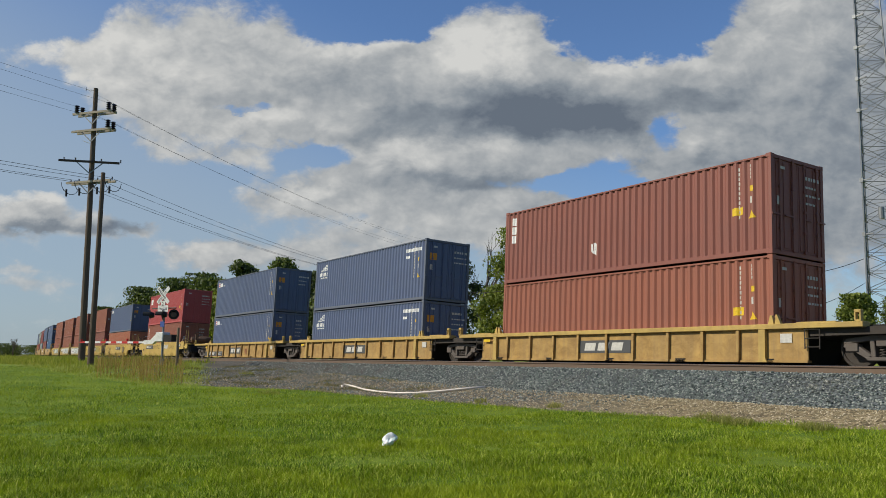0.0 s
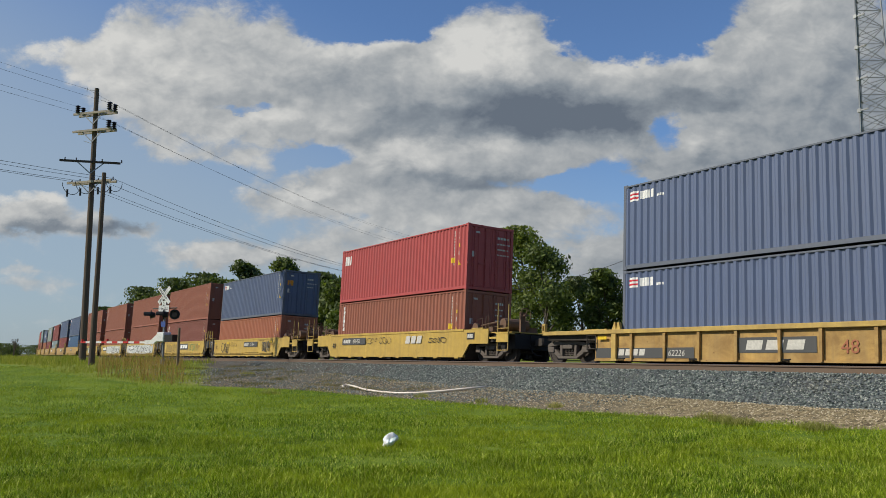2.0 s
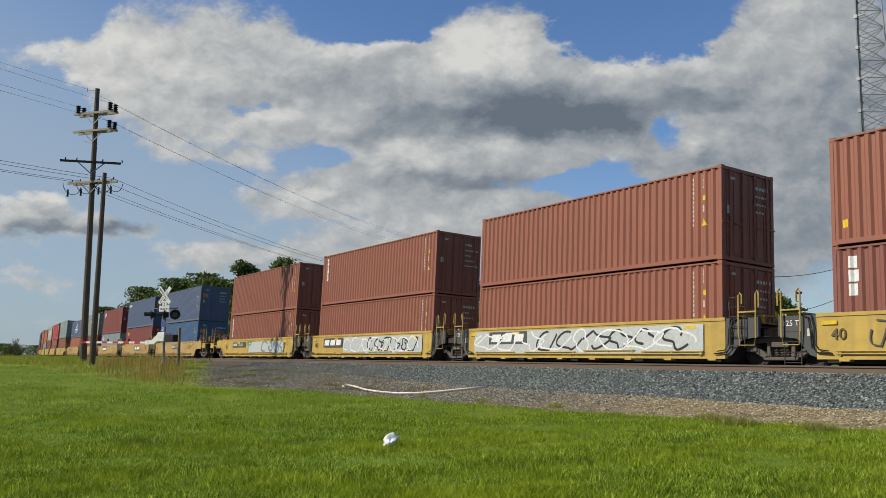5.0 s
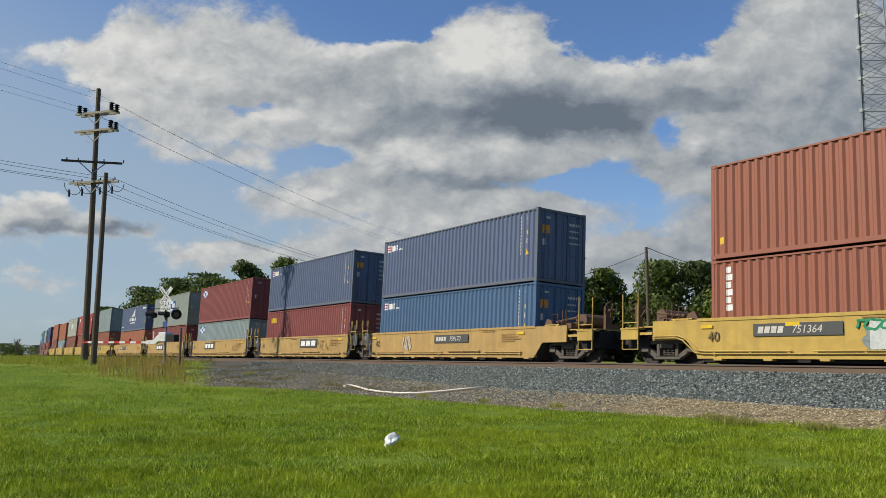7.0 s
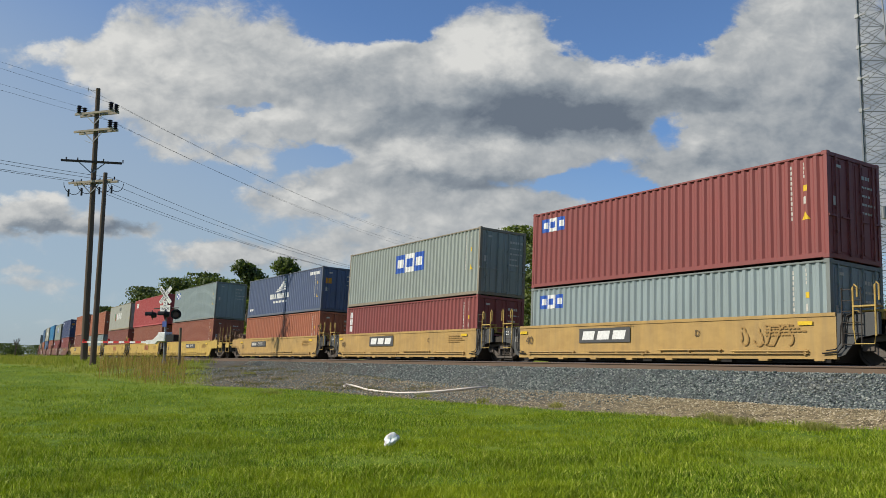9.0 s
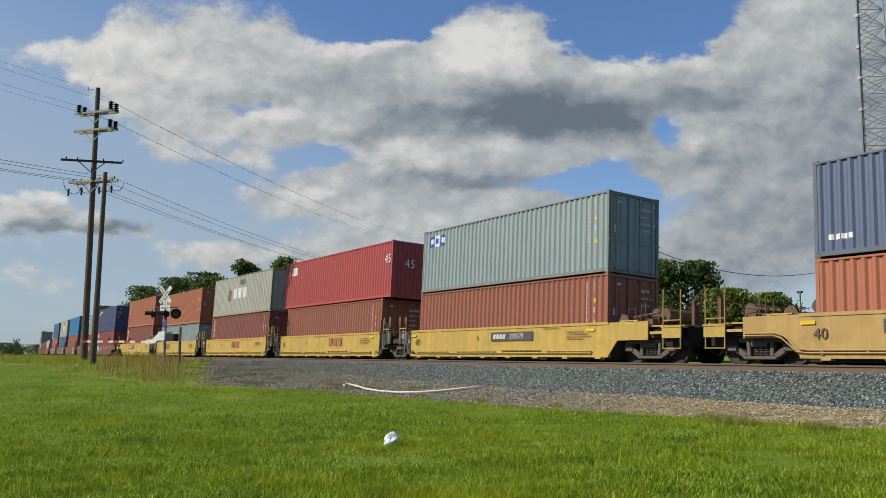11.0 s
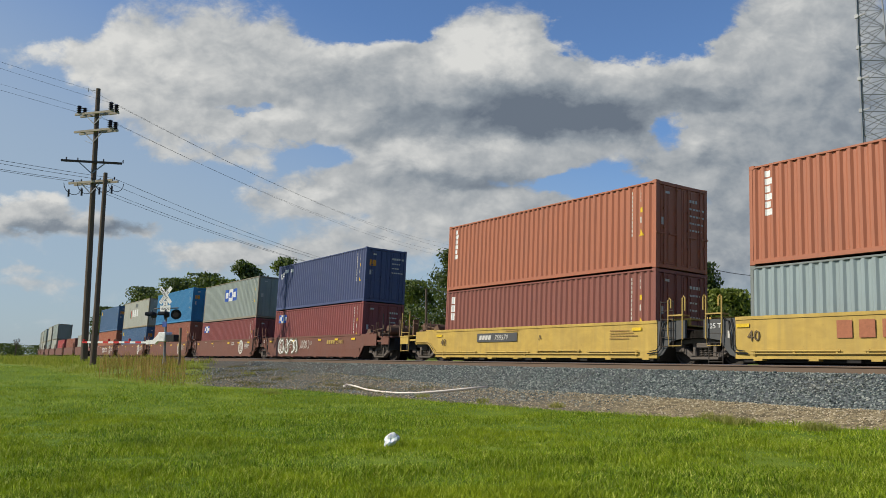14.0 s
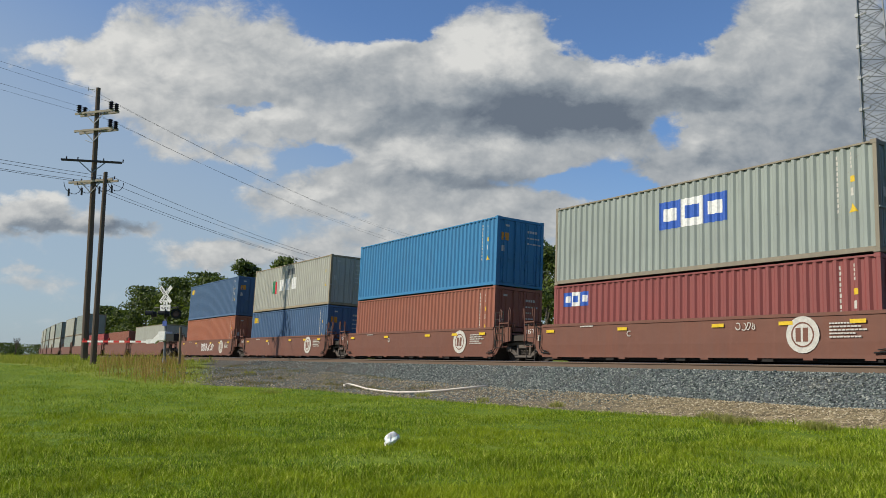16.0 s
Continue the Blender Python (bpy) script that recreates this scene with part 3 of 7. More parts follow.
def make_container(length, height, paint, rodm, label, front=False, posts=None):
    d = container(length, height, paint, DARK)
    h, w = length / 2, CB / 2
    top = tagged(new("shipping_container"), label, "container", "containers on the train")

    def put(name, me, mat, m=None, parent=top):
        ob = part(name, me, None, parent, m=m)
        dress(ob, mat)
        return ob

    put("frame", d["frame"], posts or paint)
    put("side_panel", d["near"], paint)
    put("side_panel", d["far"], paint)
    put("roof", d["roof"], paint)
    put("floor_pan", d["floor"], paint)
    put("end_wall", d["end"], paint)
    if front:
        put("end_wall", d["endx"], paint)
    else:
        for flip in (1, -1):
            door = put("door", d["door"], paint, Matrix.Diagonal((1, flip, 1, 1)) if flip < 0 else None)
            for y in (0.27, 0.86):
                put("lock_rod", d["rod"], rodm, pose(h + 0.012, y, 0), door)
    for sx in (-1, 1):
        for sy in (-1, 1):
            for z in (0.059, height - 0.059):
                put("corner_casting", d["casting"], posts or paint, pose(sx * (h - 0.084), sy * (w - 0.076), z))
    return top


DARK = flat("dark_void", (0.012, 0.012, 0.013), 0.8)
ROD = flat("galvanised_rod", (0.32, 0.32, 0.33), 0.5, 0.4)
PAINTS = dict(
    tex=painted("container_red_brown", (0.208, 0.072, 0.053), 0.55),
    brown=painted("container_rust_brown", (0.255, 0.089, 0.055), 0.55),
    orange=painted("container_orange_brown", (0.340, 0.119, 0.064), 0.55),
    red=painted("container_signal_red", (0.36, 0.062, 0.060), 0.5, 0.3),
    maroon=painted("container_maroon", (0.212, 0.055, 0.051), 0.55),
    navy=painted("container_slate_blue", (0.086, 0.114, 0.196), 0.5, 0.4),
    deep=painted("container_deep_blue", (0.052, 0.068, 0.150), 0.5, 0.35),
    blue=painted("container_mid_blue", (0.057, 0.114, 0.212), 0.5, 0.35),
    teal=painted("container_bright_blue", (0.030, 0.170, 0.340), 0.5, 0.3),
    grey=painted("container_grey_green", (0.255, 0.289, 0.264), 0.55, 0.5, 0.5),
    bluegrey=painted("container_blue_grey", (0.232, 0.285, 0.290), 0.55, 0.45, 0.4),
    beige=painted("container_pale_grey", (0.374, 0.374, 0.323), 0.55, 0.5, 0.5),
)
POSTS = dict(grey=painted("rusted_grey_post", (0.22, 0.19, 0.14), 0.65, 0.8, 1.0), beige=painted("rusted_pale_post", (0.27, 0.22, 0.14), 0.65, 0.8, 1.0),
             bluegrey=painted("rusted_blue_grey_post", (0.17, 0.19, 0.18), 0.65, 0.7, 0.9), navy=painted("dulled_blue_post", (0.10, 0.115, 0.15), 0.6, 0.6, 0.6))
NAMES = dict(tex="red-brown", brown="rust-brown", orange="orange-brown", red="bright red", maroon="maroon", navy="slate-blue", deep="deep blue",
             blue="mid-blue", teal="bright blue", grey="grey-green", bluegrey="pale blue-grey", beige="pale grey")
HC, LOW = 2.87, 2.591
WELL = 0.20
MOVING = []                        # (thing, metres along the train, height over the rail)
SPEED, WHEEL_R = 21.59, 0.483
WHEELS = {}
# right end of each stack at the start, upper paint, lower paint, lower height, well kind, marks
STACKS = (
    (-14.10, "tex", "brown", HC, "A", 0), (-32.35, "navy", "navy", LOW, "A", 0), (-50.80, "navy", "navy", HC, "A", 0),
    (-72.20, "red", "brown", HC, "S", 0),
    (-92.65, "navy", "orange", LOW, "C", 1), (-108.15, "brown", "tex", HC, "C", 0), (-123.78, "brown", "brown", HC, "C", 0),
    (-139.50, "brown", "brown", HC, "C", 0), (-155.20, "brown", "brown", HC, "C", 2),
    (-175.55, "navy", "blue", HC, "C", 1), (-191.15, "navy", "maroon", HC, "C", 0), (-206.80, "maroon", "bluegrey", LOW, "C", 0),
    (-222.50, "grey", "maroon", LOW, "C", 0), (-238.20, "navy", "orange", LOW, "C", 2),
    (-258.05, "bluegrey", "brown", HC, "C", 1), (-273.94, "red", "brown", HC, "C", 0), (-289.30, "beige", "tex", HC, "C", 0),
    (-304.97, "orange", "bluegrey", LOW, "C", 0), (-320.68, "orange", "tex", HC, "C", 2),
    (-340.80, "deep", "maroon", HC, "B", 1), (-356.60, "grey", "maroon", LOW, "B", 0), (-372.45, "teal", "brown", HC, "B", 0),
    (-388.30, "beige", "blue", HC, "B", 0), (-404.10, "blue", "orange", HC, "B", 2),
    (-424.3, None, "beige", HC, "B", 1), (-440.0, None, "brown", LOW, "B", 0), (-455.7, None, "red", LOW, "B", 0),
    (-471.4, "grey", "beige", HC, "B", 0), (-487.1, "beige", "grey", HC, "B", 2),
    (-507.2, "grey", "beige", HC, "B", 1), (-522.9, "beige", "beige", HC, "B", 0), (-538.6, "grey", "grey", HC, "B", 0),
    (-554.3, "beige", "beige", HC, "B", 0), (-570.0, "beige", "grey", HC, "B", 2))


def make_train():
    for i, (right, upper, lower, low_h, kind, marks) in enumerate(STACKS):
        mid = right - CL / 2
        a = make_container(CL, low_h, PAINTS[lower], PAINTS[lower], NAMES[lower] + " corrugated steel container in a well car", False, POSTS.get(lower))
        MOVING.append((a, mid, WELL))
        if upper:
            long = 13.716 if i == 15 else CL
            b = make_container(long, LOW if i == 13 else HC, PAINTS[upper], PAINTS[upper], NAMES[upper] + " corrugated steel container stacked on another", i == 15, POSTS.get(upper))
            MOVING.append((b, mid, WELL + low_h + 0.012))


make_train()


# ---- well cars ----
YEL = painted("well_car_yellow", (0.475, 0.32, 0.066), 0.55, 0.7, 0.6, blot=0.34)
YELS = painted("well_car_faded_yellow", (0.425, 0.272, 0.088), 0.6, 0.8, 0.6, blot=0.34)
YELR = painted("well_car_rusty_yellow", (0.42, 0.26, 0.075), 0.65, 1.0, 1.0, blot=0.85)
YELT = painted("well_car_sill_yellow", (0.47, 0.32, 0.085), 0.6, 0.7, 0.8, blot=0.5)
BRN = painted("well_car_brown", (0.155, 0.062, 0.04), 0.6, 0.5, 0.3, blot=0.3)
CHAR = painted("charcoal_end_paint", (0.065, 0.066, 0.066), 0.65, 0.4, 0.2)
GEAR = painted("grimy_running_gear", (0.046, 0.037, 0.030), 0.8, 0.5, 0.6, 0.2)
BLK = flat("under_frame_black", (0.018, 0.016, 0.015), 0.8)
WHT = flat("white_paint", (0.72, 0.72, 0.70), 0.6)
CREAM = flat("faded_white_paint", (0.52, 0.50, 0.45), 0.7)
INK = flat("black_paint", (0.03, 0.03, 0.03), 0.6)
TAG = flat("reflector_yellow", (0.66, 0.44, 0.02), 0.5)
RUSTRED = flat("faded_red_paint", (0.33, 0.12, 0.06), 0.65)
SILVER = flat("silver_spray", (0.50, 0.52, 0.50), 0.45, 0.2)
LOGOBLUE = flat("logo_blue", (0.03, 0.10, 0.42), 0.5)
LOGORED = flat("logo_red", (0.55, 0.03, 0.05), 0.5)
LOGOGREEN = flat("logo_green", (0.02, 0.22, 0.10), 0.5)
SEAL = flat("orange_placard", (0.60, 0.25, 0.02), 0.5)
STENCIL = flat("faded_stencil", (0.33, 0.20, 0.065), 0.7)
FADED = flat("faded_black_stencil", (0.12, 0.082, 0.045), 0.7)
CAST = painted("dusty_cast_steel", (0.105, 0.086, 0.072), 0.8, 0.6, 0.5)
RUSTY = painted("rusty_brake_gear", (0.12, 0.068, 0.042), 0.8, 0.7, 0.6)
SIDE_Y = 1.42                      # half the width over the side sills


def lathe(profile, n=20, axis="Y"):
    """Turns (radius, along) round the y axis."""
    me = Mesh()
    vs, m = [], len(profile)
    for i in range(n):
        c, s = math.cos(2 * math.pi * i / n), math.sin(2 * math.pi * i / n)
        vs += [(r * c, y, r * s) for r, y in profile]
    fs = [(i * m + j, i * m + j + 1, ((i + 1) % n) * m + j + 1, ((i + 1) % n) * m + j) for i in range(n) for j in range(m - 1)]
    return me.add(vs, fs)


def wheelset_mesh():
    me = Mesh()
    for s in (-1, 1):
        pr = [(0.09, 0.66), (0.10, 0.70), (0.28, 0.715), (0.40, 0.70), (0.41, 0.69), (0.51, 0.69), (0.505, 0.715), (0.483, 0.73), (0.475, 0.82), (0.41, 0.822), (0.40, 0.79), (0.28, 0.775), (0.12, 0.80), (0.11, 0.85), (0.08, 0.87), (0.075, 1.06), (0.0, 1.06)]
        w = lathe(pr, 22)
        me.add([(x, y * s, z) for x, y, z in w.v], [f if s < 0 else f[::-1] for f in w.f])
        for i in range(3):
            a = i * 2.094
            me.tube((0.045 * math.cos(a), s * 1.05, 0.045 * math.sin(a)), (0.045 * math.cos(a), s * 1.085, 0.045 * math.sin(a)), 0.014, n=6)
    me.tube((0, -0.7, 0), (0, 0.7, 0), 0.085, n=12)
    return me


def sideframe_mesh():
    me = Mesh()
    y0, y1 = 0.90, 1.10
    me.prism([(-1.12, 0.66), (-1.05, 0.72), (-0.45, 0.80), (0.45, 0.80), (1.05, 0.72), (1.12, 0.66), (1.12, 0.58), (0.5, 0.66), (-0.5, 0.66), (-1.12, 0.58)], y0, y1)
    for s in (-1, 1):
        me.prism([(s * x, z) for x, z in ([(1.12, 0.62), (1.14, 0.50), (0.98, 0.47), (0.55, 0.22), (0.40, 0.30), (0.80, 0.58)][::s])], y0 + 0.02, y1 - 0.01)
        me.prism([(s * x, z) for x, z in ([(0.45, 0.68), (0.33, 0.68), (0.30, 0.26), (0.42, 0.26)][::s])], y0, y1)
        me.box(*sorted((s * 0.74, s * 1.06)), y0 - 0.02, y1 + 0.03, 0.40, 0.60)
    me.prism([(-0.58, 0.26), (0.58, 0.26), (0.50, 0.17), (-0.50, 0.17)], y0, y1 + 0.02)
    me.box(-0.26, 0.26, y0 - 0.1, y1 + 0.05, 0.52, 0.66)
    return me


def spring_mesh():
    me = Mesh()
    for x in (-0.17, 0.0, 0.17):
        pts = [(x + 0.07 * math.cos(i * 0.9), 0.07 * math.sin(i * 0.9), 0.26 + i * 0.0095) for i in range(28)]
        me.path(pts, 0.016, 4)
    return me


TRUCK = dict(wheelset=wheelset_mesh().data("wheelset", GEAR), side=sideframe_mesh().data("sideframe", CAST, 0.015),
             spring=spring_mesh().data("spring_nest", CAST), bolster=Mesh().box(-0.2, 0.2, -1.0, 1.0, 0.42, 0.7).box(-0.35, 0.35, -0.35, 0.35, 0.5, 0.82).data("truck", GEAR, 0.02),
             shoe=Mesh().prism([(0.0, 0.3), (0.06, 0.26), (0.08, 0.62), (0.02, 0.66)], -0.05, 0.05).data("brake_shoe", GEAR))


def make_truck(car, x):
    t = part("truck", TRUCK["bolster"], None, car, "grimy steel truck with two axles", m=pose(x, 0, 0))
    for s in (-1, 1):
        part("sideframe", TRUCK["side"], None, t, m=Matrix.Diagonal((1, s, 1, 1)))
        part("spring_nest", TRUCK["spring"], None, t, m=pose(0, s * 1.0, 0))
    for key, ax in (("front", 0.89), ("rear", -0.89)):
        w = part("wheelset", TRUCK["wheelset"], None, t, m=pose(ax, 0, WHEEL_R))
        WHEELS.setdefault(key, []).append(w)
    return t


CARMESH = {}


def shared(key, build, mat, bevel=0.0):
    if key not in CARMESH:
        CARMESH[key] = build().data(key.split("#")[0], mat, bevel)
    return CARMESH[key]


def ladder_mesh(h0, h1, wide, rungs):
    me = Mesh()
    for x in (0, wide):
        me.tube((x, 0, h0), (x, 0, h1), 0.018, n=6)
    for i in range(rungs):
        z = h0 + 0.05 + i * (h1 - h0 - 0.1) / (rungs - 1)
        me.tube((0, 0, z), (wide, 0, z), 0.014, n=6)
    return me


def side_sill_smooth(x0, x1, left, right, splay):
    """Deep plate side of a well: x0..x1 at the bottom; ends rise over the trucks where a coupler is."""
    top, bot, mid = 1.36, 0.24, 0.62
    a = [(x0, bot), (x1, bot)]
    if right:
        a += [(x1 + 0.42, 0.74), (x1 + 1.75, 0.74), (x1 + 1.75, top - 0.03)]
    else:
        a += [(x1, top)]
    if left:
        a += [(x0 - 1.75, top - 0.03), (x0 - 1.75, 0.74), (x0 - 0.42, 0.74)]
    else:
        a += [(x0, top)]
    me = Mesh()
    me.prism(a, -SIDE_Y, -SIDE_Y + 0.05)
    me.box(x0, x1, -SIDE_Y - 0.025, -SIDE_Y + 0.06, top - 0.09, top)                # top chord
    if splay:                                                                       # lower third leans inwards
        me.add([(x0, -SIDE_Y - 0.02, mid), (x1, -SIDE_Y - 0.02, mid), (x1, -SIDE_Y - 0.005, bot), (x0, -SIDE_Y - 0.005, bot)], [(0, 3, 2, 1)])
        me.box(x0, x1, -SIDE_Y - 0.02, -SIDE_Y + 0.02, mid - 0.02, mid + 0.02)
    me.box(x0, x1, -SIDE_Y - 0.012, -SIDE_Y + 0.25, bot - 0.05, bot + 0.05)         # bottom chord
    for i in range(8):
        x = x0 + 0.6 + i * (x1 - x0 - 1.2) / 7
        me.box(x, x + 0.28, -SIDE_Y - 0.03, -SIDE_Y + 0.2, bot - 0.10, bot - 0.045)
    return me


RIBS = (-6.25, -5.49, -4.11, -2.79, -1.48, -0.10, 1.10, 2.55, 3.86, 5.09, 5.89)


def sill_ribbed(left, right):
    me = Mesh()
    a, b = -8.75 - 1.1 * left, 8.75
    me.box(a, b, -SIDE_Y - 0.06, -SIDE_Y + 0.28, 0.98, 1.12)
    return me


def panel_ribbed():
    me = Mesh()
    me.box(-7.2, 7.2, -SIDE_Y + 0.06, -SIDE_Y + 0.10, 0.14, 0.98)
    me.box(-7.2, 7.2, -SIDE_Y + 0.02, -SIDE_Y + 0.2, 0.10, 0.16)
    return me


def strap_mesh(rod):
    """Piping and rods along the lower edge."""
    me = Mesh()
    for x0, x1, z in ((-5.9, -3.3, 0.40), (-2.7, 0.1, 0.40), (0.5, 2.9, 0.44), (3.2, 5.6, 0.40), (-5.9, 5.6, 0.33)):
        me.tube((x0, -SIDE_Y - 0.055, z), (x1, -SIDE_Y - 0.055, z), rod, n=6)
        for x in (x0 + 0.1, (x0 + x1) / 2, x1 - 0.1):
            me.box(x - 0.03, x + 0.03, -SIDE_Y - 0.06, -SIDE_Y, z - 0.05, z + 0.03)
    return me


def plate(x0, x1, z0, z1, y=None, t=0.006):
    y = -SIDE_Y - 0.03 if y is None else y
    return Mesh().box(x0, x1, y - t, y, z0, z1)


def blocks(x0, z0, wide, high, count, y, mesh=None, lean=0.0, gap=0.22):
    """A word as a row of plain upright bars."""
    me = mesh or Mesh()
    p = wide / count
    for i in range(count):
        a = x0 + i * p
        b = a + p * (1 - gap)
        o = [(a, z0), (b, z0), (b + lean * high, z0 + high), (a + lean * high, z0 + high)]
        me.add([(x, y, z) for x, z in o] + [(x, y + 0.003, z) for x, z in o],
               [(0, 1, 2, 3), (7, 6, 5, 4)] + [(j, j + 4, (j + 1) % 4 + 4, (j + 1) % 4) for j in range(4)])
    return me


FACE = Matrix.Rotation(radians(90), 4, "X")


def word_on(car, text, x, z, size, mat, y=None, shear=0.0, label=""):
    y = -SIDE_Y - 0.032 if y is None else y
    lettering(text, size, mat, car, Matrix.Translation((x, y, z)) @ FACE, label, shear=shear)


def scrawl(car, x0, x1, z0, z1, mat, seed, strokes=5, r=0.028, y=None, name="graffiti"):
    """Sprayed loops."""
    rnd = random.Random(seed)
    y = -SIDE_Y - 0.034 if y is None else y
    me = Mesh()
    w = (x1 - x0) / strokes
    for i in range(strokes):
        cx = x0 + (i + 0.5) * w
        a0, turns, dirn = rnd.uniform(0, 6.3), rnd.uniform(3.5, 7.5), rnd.choice((-1, 1))
        n = 24
        kx, kz, ph = rnd.uniform(.45, .75) * w, rnd.uniform(.38, .5) * (z1 - z0), rnd.uniform(0, 3)
        pts = []
        for j in range(n + 1):
            a = a0 + dirn * turns * j / n
            pts.append((cx + kx * math.cos(a) * (0.6 + 0.4 * math.cos(a * 1.7 + ph)), (z0 + z1) / 2 + kz * math.sin(a + 0.4 * math.sin(2 * a + ph))))
        yy, vs = y - 0.0004 * i, []
        for j, (xa, za) in enumerate(pts):
            (xp, zp), (xn, zn) = pts[max(j - 1, 0)], pts[min(j + 1, n)]
            d = math.hypot(xn - xp, zn - zp) or 1
            nx, nz = -(zn - zp) / d * r, (xn - xp) / d * r
            vs += [(xa - nx, yy, za - nz), (xa + nx, yy, za + nz)]
        me.add(vs, [(2 * j, 2 * j + 2, 2 * j + 3, 2 * j + 1) for j in range(n)])
    return split_parts(name, me, mat, car, "sprayed looping graffiti")


def logo_panel(car, x, z, w, h, ground, ink, y=None):
    y = -SIDE_Y - 0.03 if y is None else y
    if ground:
        part("sign_panel", plate(x, x + w, z, z + h, y), ground, car)
    split_parts("logo_mark", blocks(x + w * .06, z + h * .2, w * .9, h * .6, 3, y - 0.009, lean=0.25), ink, car)


def ring_mesh(cx, cz, r, wide, y, n=28):
    me = Mesh()
    vs = []
    for i in range(n):
        a = 2 * math.pi * i / n
        vs += [(cx + q * math.cos(a), y, cz + q * math.sin(a)) for q in (r - wide, r)]
    return me.add(vs, [(2 * i, 2 * ((i + 1) % n), 2 * ((i + 1) % n) + 1, 2 * i + 1) for i in range(n)])


def make_car(i, kind, marks):
    tone = {"A": "rust-streaked yellow ribbed steel", "S": "weathered yellow steel", "C": "yellow steel", "B": "brown steel"}[kind]
    car = tagged(new("well_car"), tone + " well car carrying stacked containers", "rail car", "well cars of the train")
    left, right = marks == 2, marks == 1
    if kind == "A":
        left, right = i == 2, False
    if kind == "S":
        left = right = True
    main = {"A": YELR, "S": YEL, "C": YELS if 9 <= i <= 13 else YEL, "B": BRN}[kind]
    gap = {"A": 9.13}.get(kind, 7.9)
    # floor of the well, cross beams and end bulkheads
    for s in (1, -1):
        part("floor_rail", shared("floor_rail", lambda: Mesh().box(-6.3, 6.3, -1.25, -1.0, 0.10, 0.19), BLK), None, car, m=Matrix.Diagonal((1, s, 1, 1)))
    for x in (-6.0, -3.0, 0.0, 3.0, 6.0):
        part("cross_beam", shared("cross_beam", lambda: Mesh().box(-0.18, 0.18, -1.4, 1.4, 0.10, 0.198), BLK), None, car, m=pose(x, 0, 0))
    bulk = lambda: Mesh().prism([(6.22, 0.12), (6.30, 0.12), (6.85, 0.78), (gap + 0.6, 0.82), (gap + 0.6, 1.0), (6.7, 1.0), (6.22, 0.5)], -1.3, 1.3)
    for s in (1, -1):
        part("end_bulkhead", shared("end_bulkhead#%s%d" % (kind, gap * 10), bulk, GEAR), None, car, m=Matrix.Diagonal((s, 1, 1, 1)))
    for s in (1, -1):                                                  # both side sills
        mm = Matrix.Diagonal((1, s, 1, 1))
        if kind == "A":
            part("top_sill", shared("top_sill#%d" % left, lambda: sill_ribbed(left, right), YELT, 0.012), None, car, m=mm)
            pan = part("side_panel", shared("side_panel#A", panel_ribbed, YELR), None, car, m=mm)
            rib = lambda: Mesh().prism([(-0.035, 0.12), (0.035, 0.12), (0.05, 0.98), (-0.05, 0.98)], -SIDE_Y - 0.03, -SIDE_Y + 0.07)
            post = lambda: Mesh().prism([(-0.16, 0.10), (0.16, 0.10), (0.10, 0.2), (0.10, 0.98), (-0.10, 0.98), (-0.10, 0.2)], -SIDE_Y - 0.05, -SIDE_Y + 0.07)
            for j, x in enumerate(RIBS):
                wide = j in (0, len(RIBS) - 1)
                part("post" if wide else "rib", shared("post#A", post, YELT) if wide else shared("rib#A", rib, YELR), None, pan, m=pose(x, 0, 0))
            for x in ((-8.72 - 1.1 * left), 8.62):
                eye = lambda: Mesh().box(-0.09, -0.045, -0.06, 0.06, 0.0, 0.30).box(0.045, 0.09, -0.06, 0.06, 0.0, 0.30).box(-0.09, 0.09, -0.06, 0.06, 0.25, 0.33).box(-0.09, 0.09, -0.06, 0.06, 0, 0.08)
                part("lifting_eye", shared("lifting_eye#A", eye, YELT, 0.01), None, car, m=mm @ pose(x, -SIDE_Y, 1.08))
        else:
            key = "side_sill#%s%d%d" % (kind + str(9 <= i <= 13), left, right)
            part("side_sill", shared(key, lambda: side_sill_smooth(-6.45, 6.35, left, right, kind == "B"), main), None, car, m=mm)
            if kind == "C" and left:
                run = lambda: Mesh().path([(-8.15, -1.475, 0.80), (-7.2, -1.475, 0.80), (-6.95, -1.475, 0.72), (-6.5, -1.475, 0.36), (-6.2, -1.475, 0.33), (-5.9, -1.475, 0.33)], 0.022, 6).path([(-8.15, -1.475, 0.86), (-7.15, -1.475, 0.86), (-6.88, -1.475, 0.78), (-6.42, -1.475, 0.43), (-6.1, -1.475, 0.40), (-5.9, -1.475, 0.40)], 0.022, 6)
                part("bent_pipe", shared("rising_pipe#C" + str(9 <= i <= 13), run, main), None, car, "yellow brake pipes rising over the truck", m=mm)
            if kind == "C":
                part("brake_pipe", shared("brake_pipe#C" + str(9 <= i <= 13), lambda: strap_mesh(0.022), main), None, car, m=mm)
            for e, q in ((left, -1), (right, 1)):
                if not e:                                             # charcoal end box over a shared truck
                    x0 = 6.36 if q > 0 else 6.46
                    endbox = lambda: Mesh().prism([(x0, 0.24), (x0 + 0.2, 0.3), (x0 + 0.55, 0.72), (x0 + 1.12, 0.80), (x0 + 1.12, 1.33), (x0, 1.33)], -SIDE_Y + 0.01, -SIDE_Y + 0.06)
                    part("end_box", shared("end_box#%s%d" % (kind, q), endbox, BRN if kind == "B" else CHAR), None, car, m=mm @ Matrix.Diagonal((q, 1, 1, 1)))
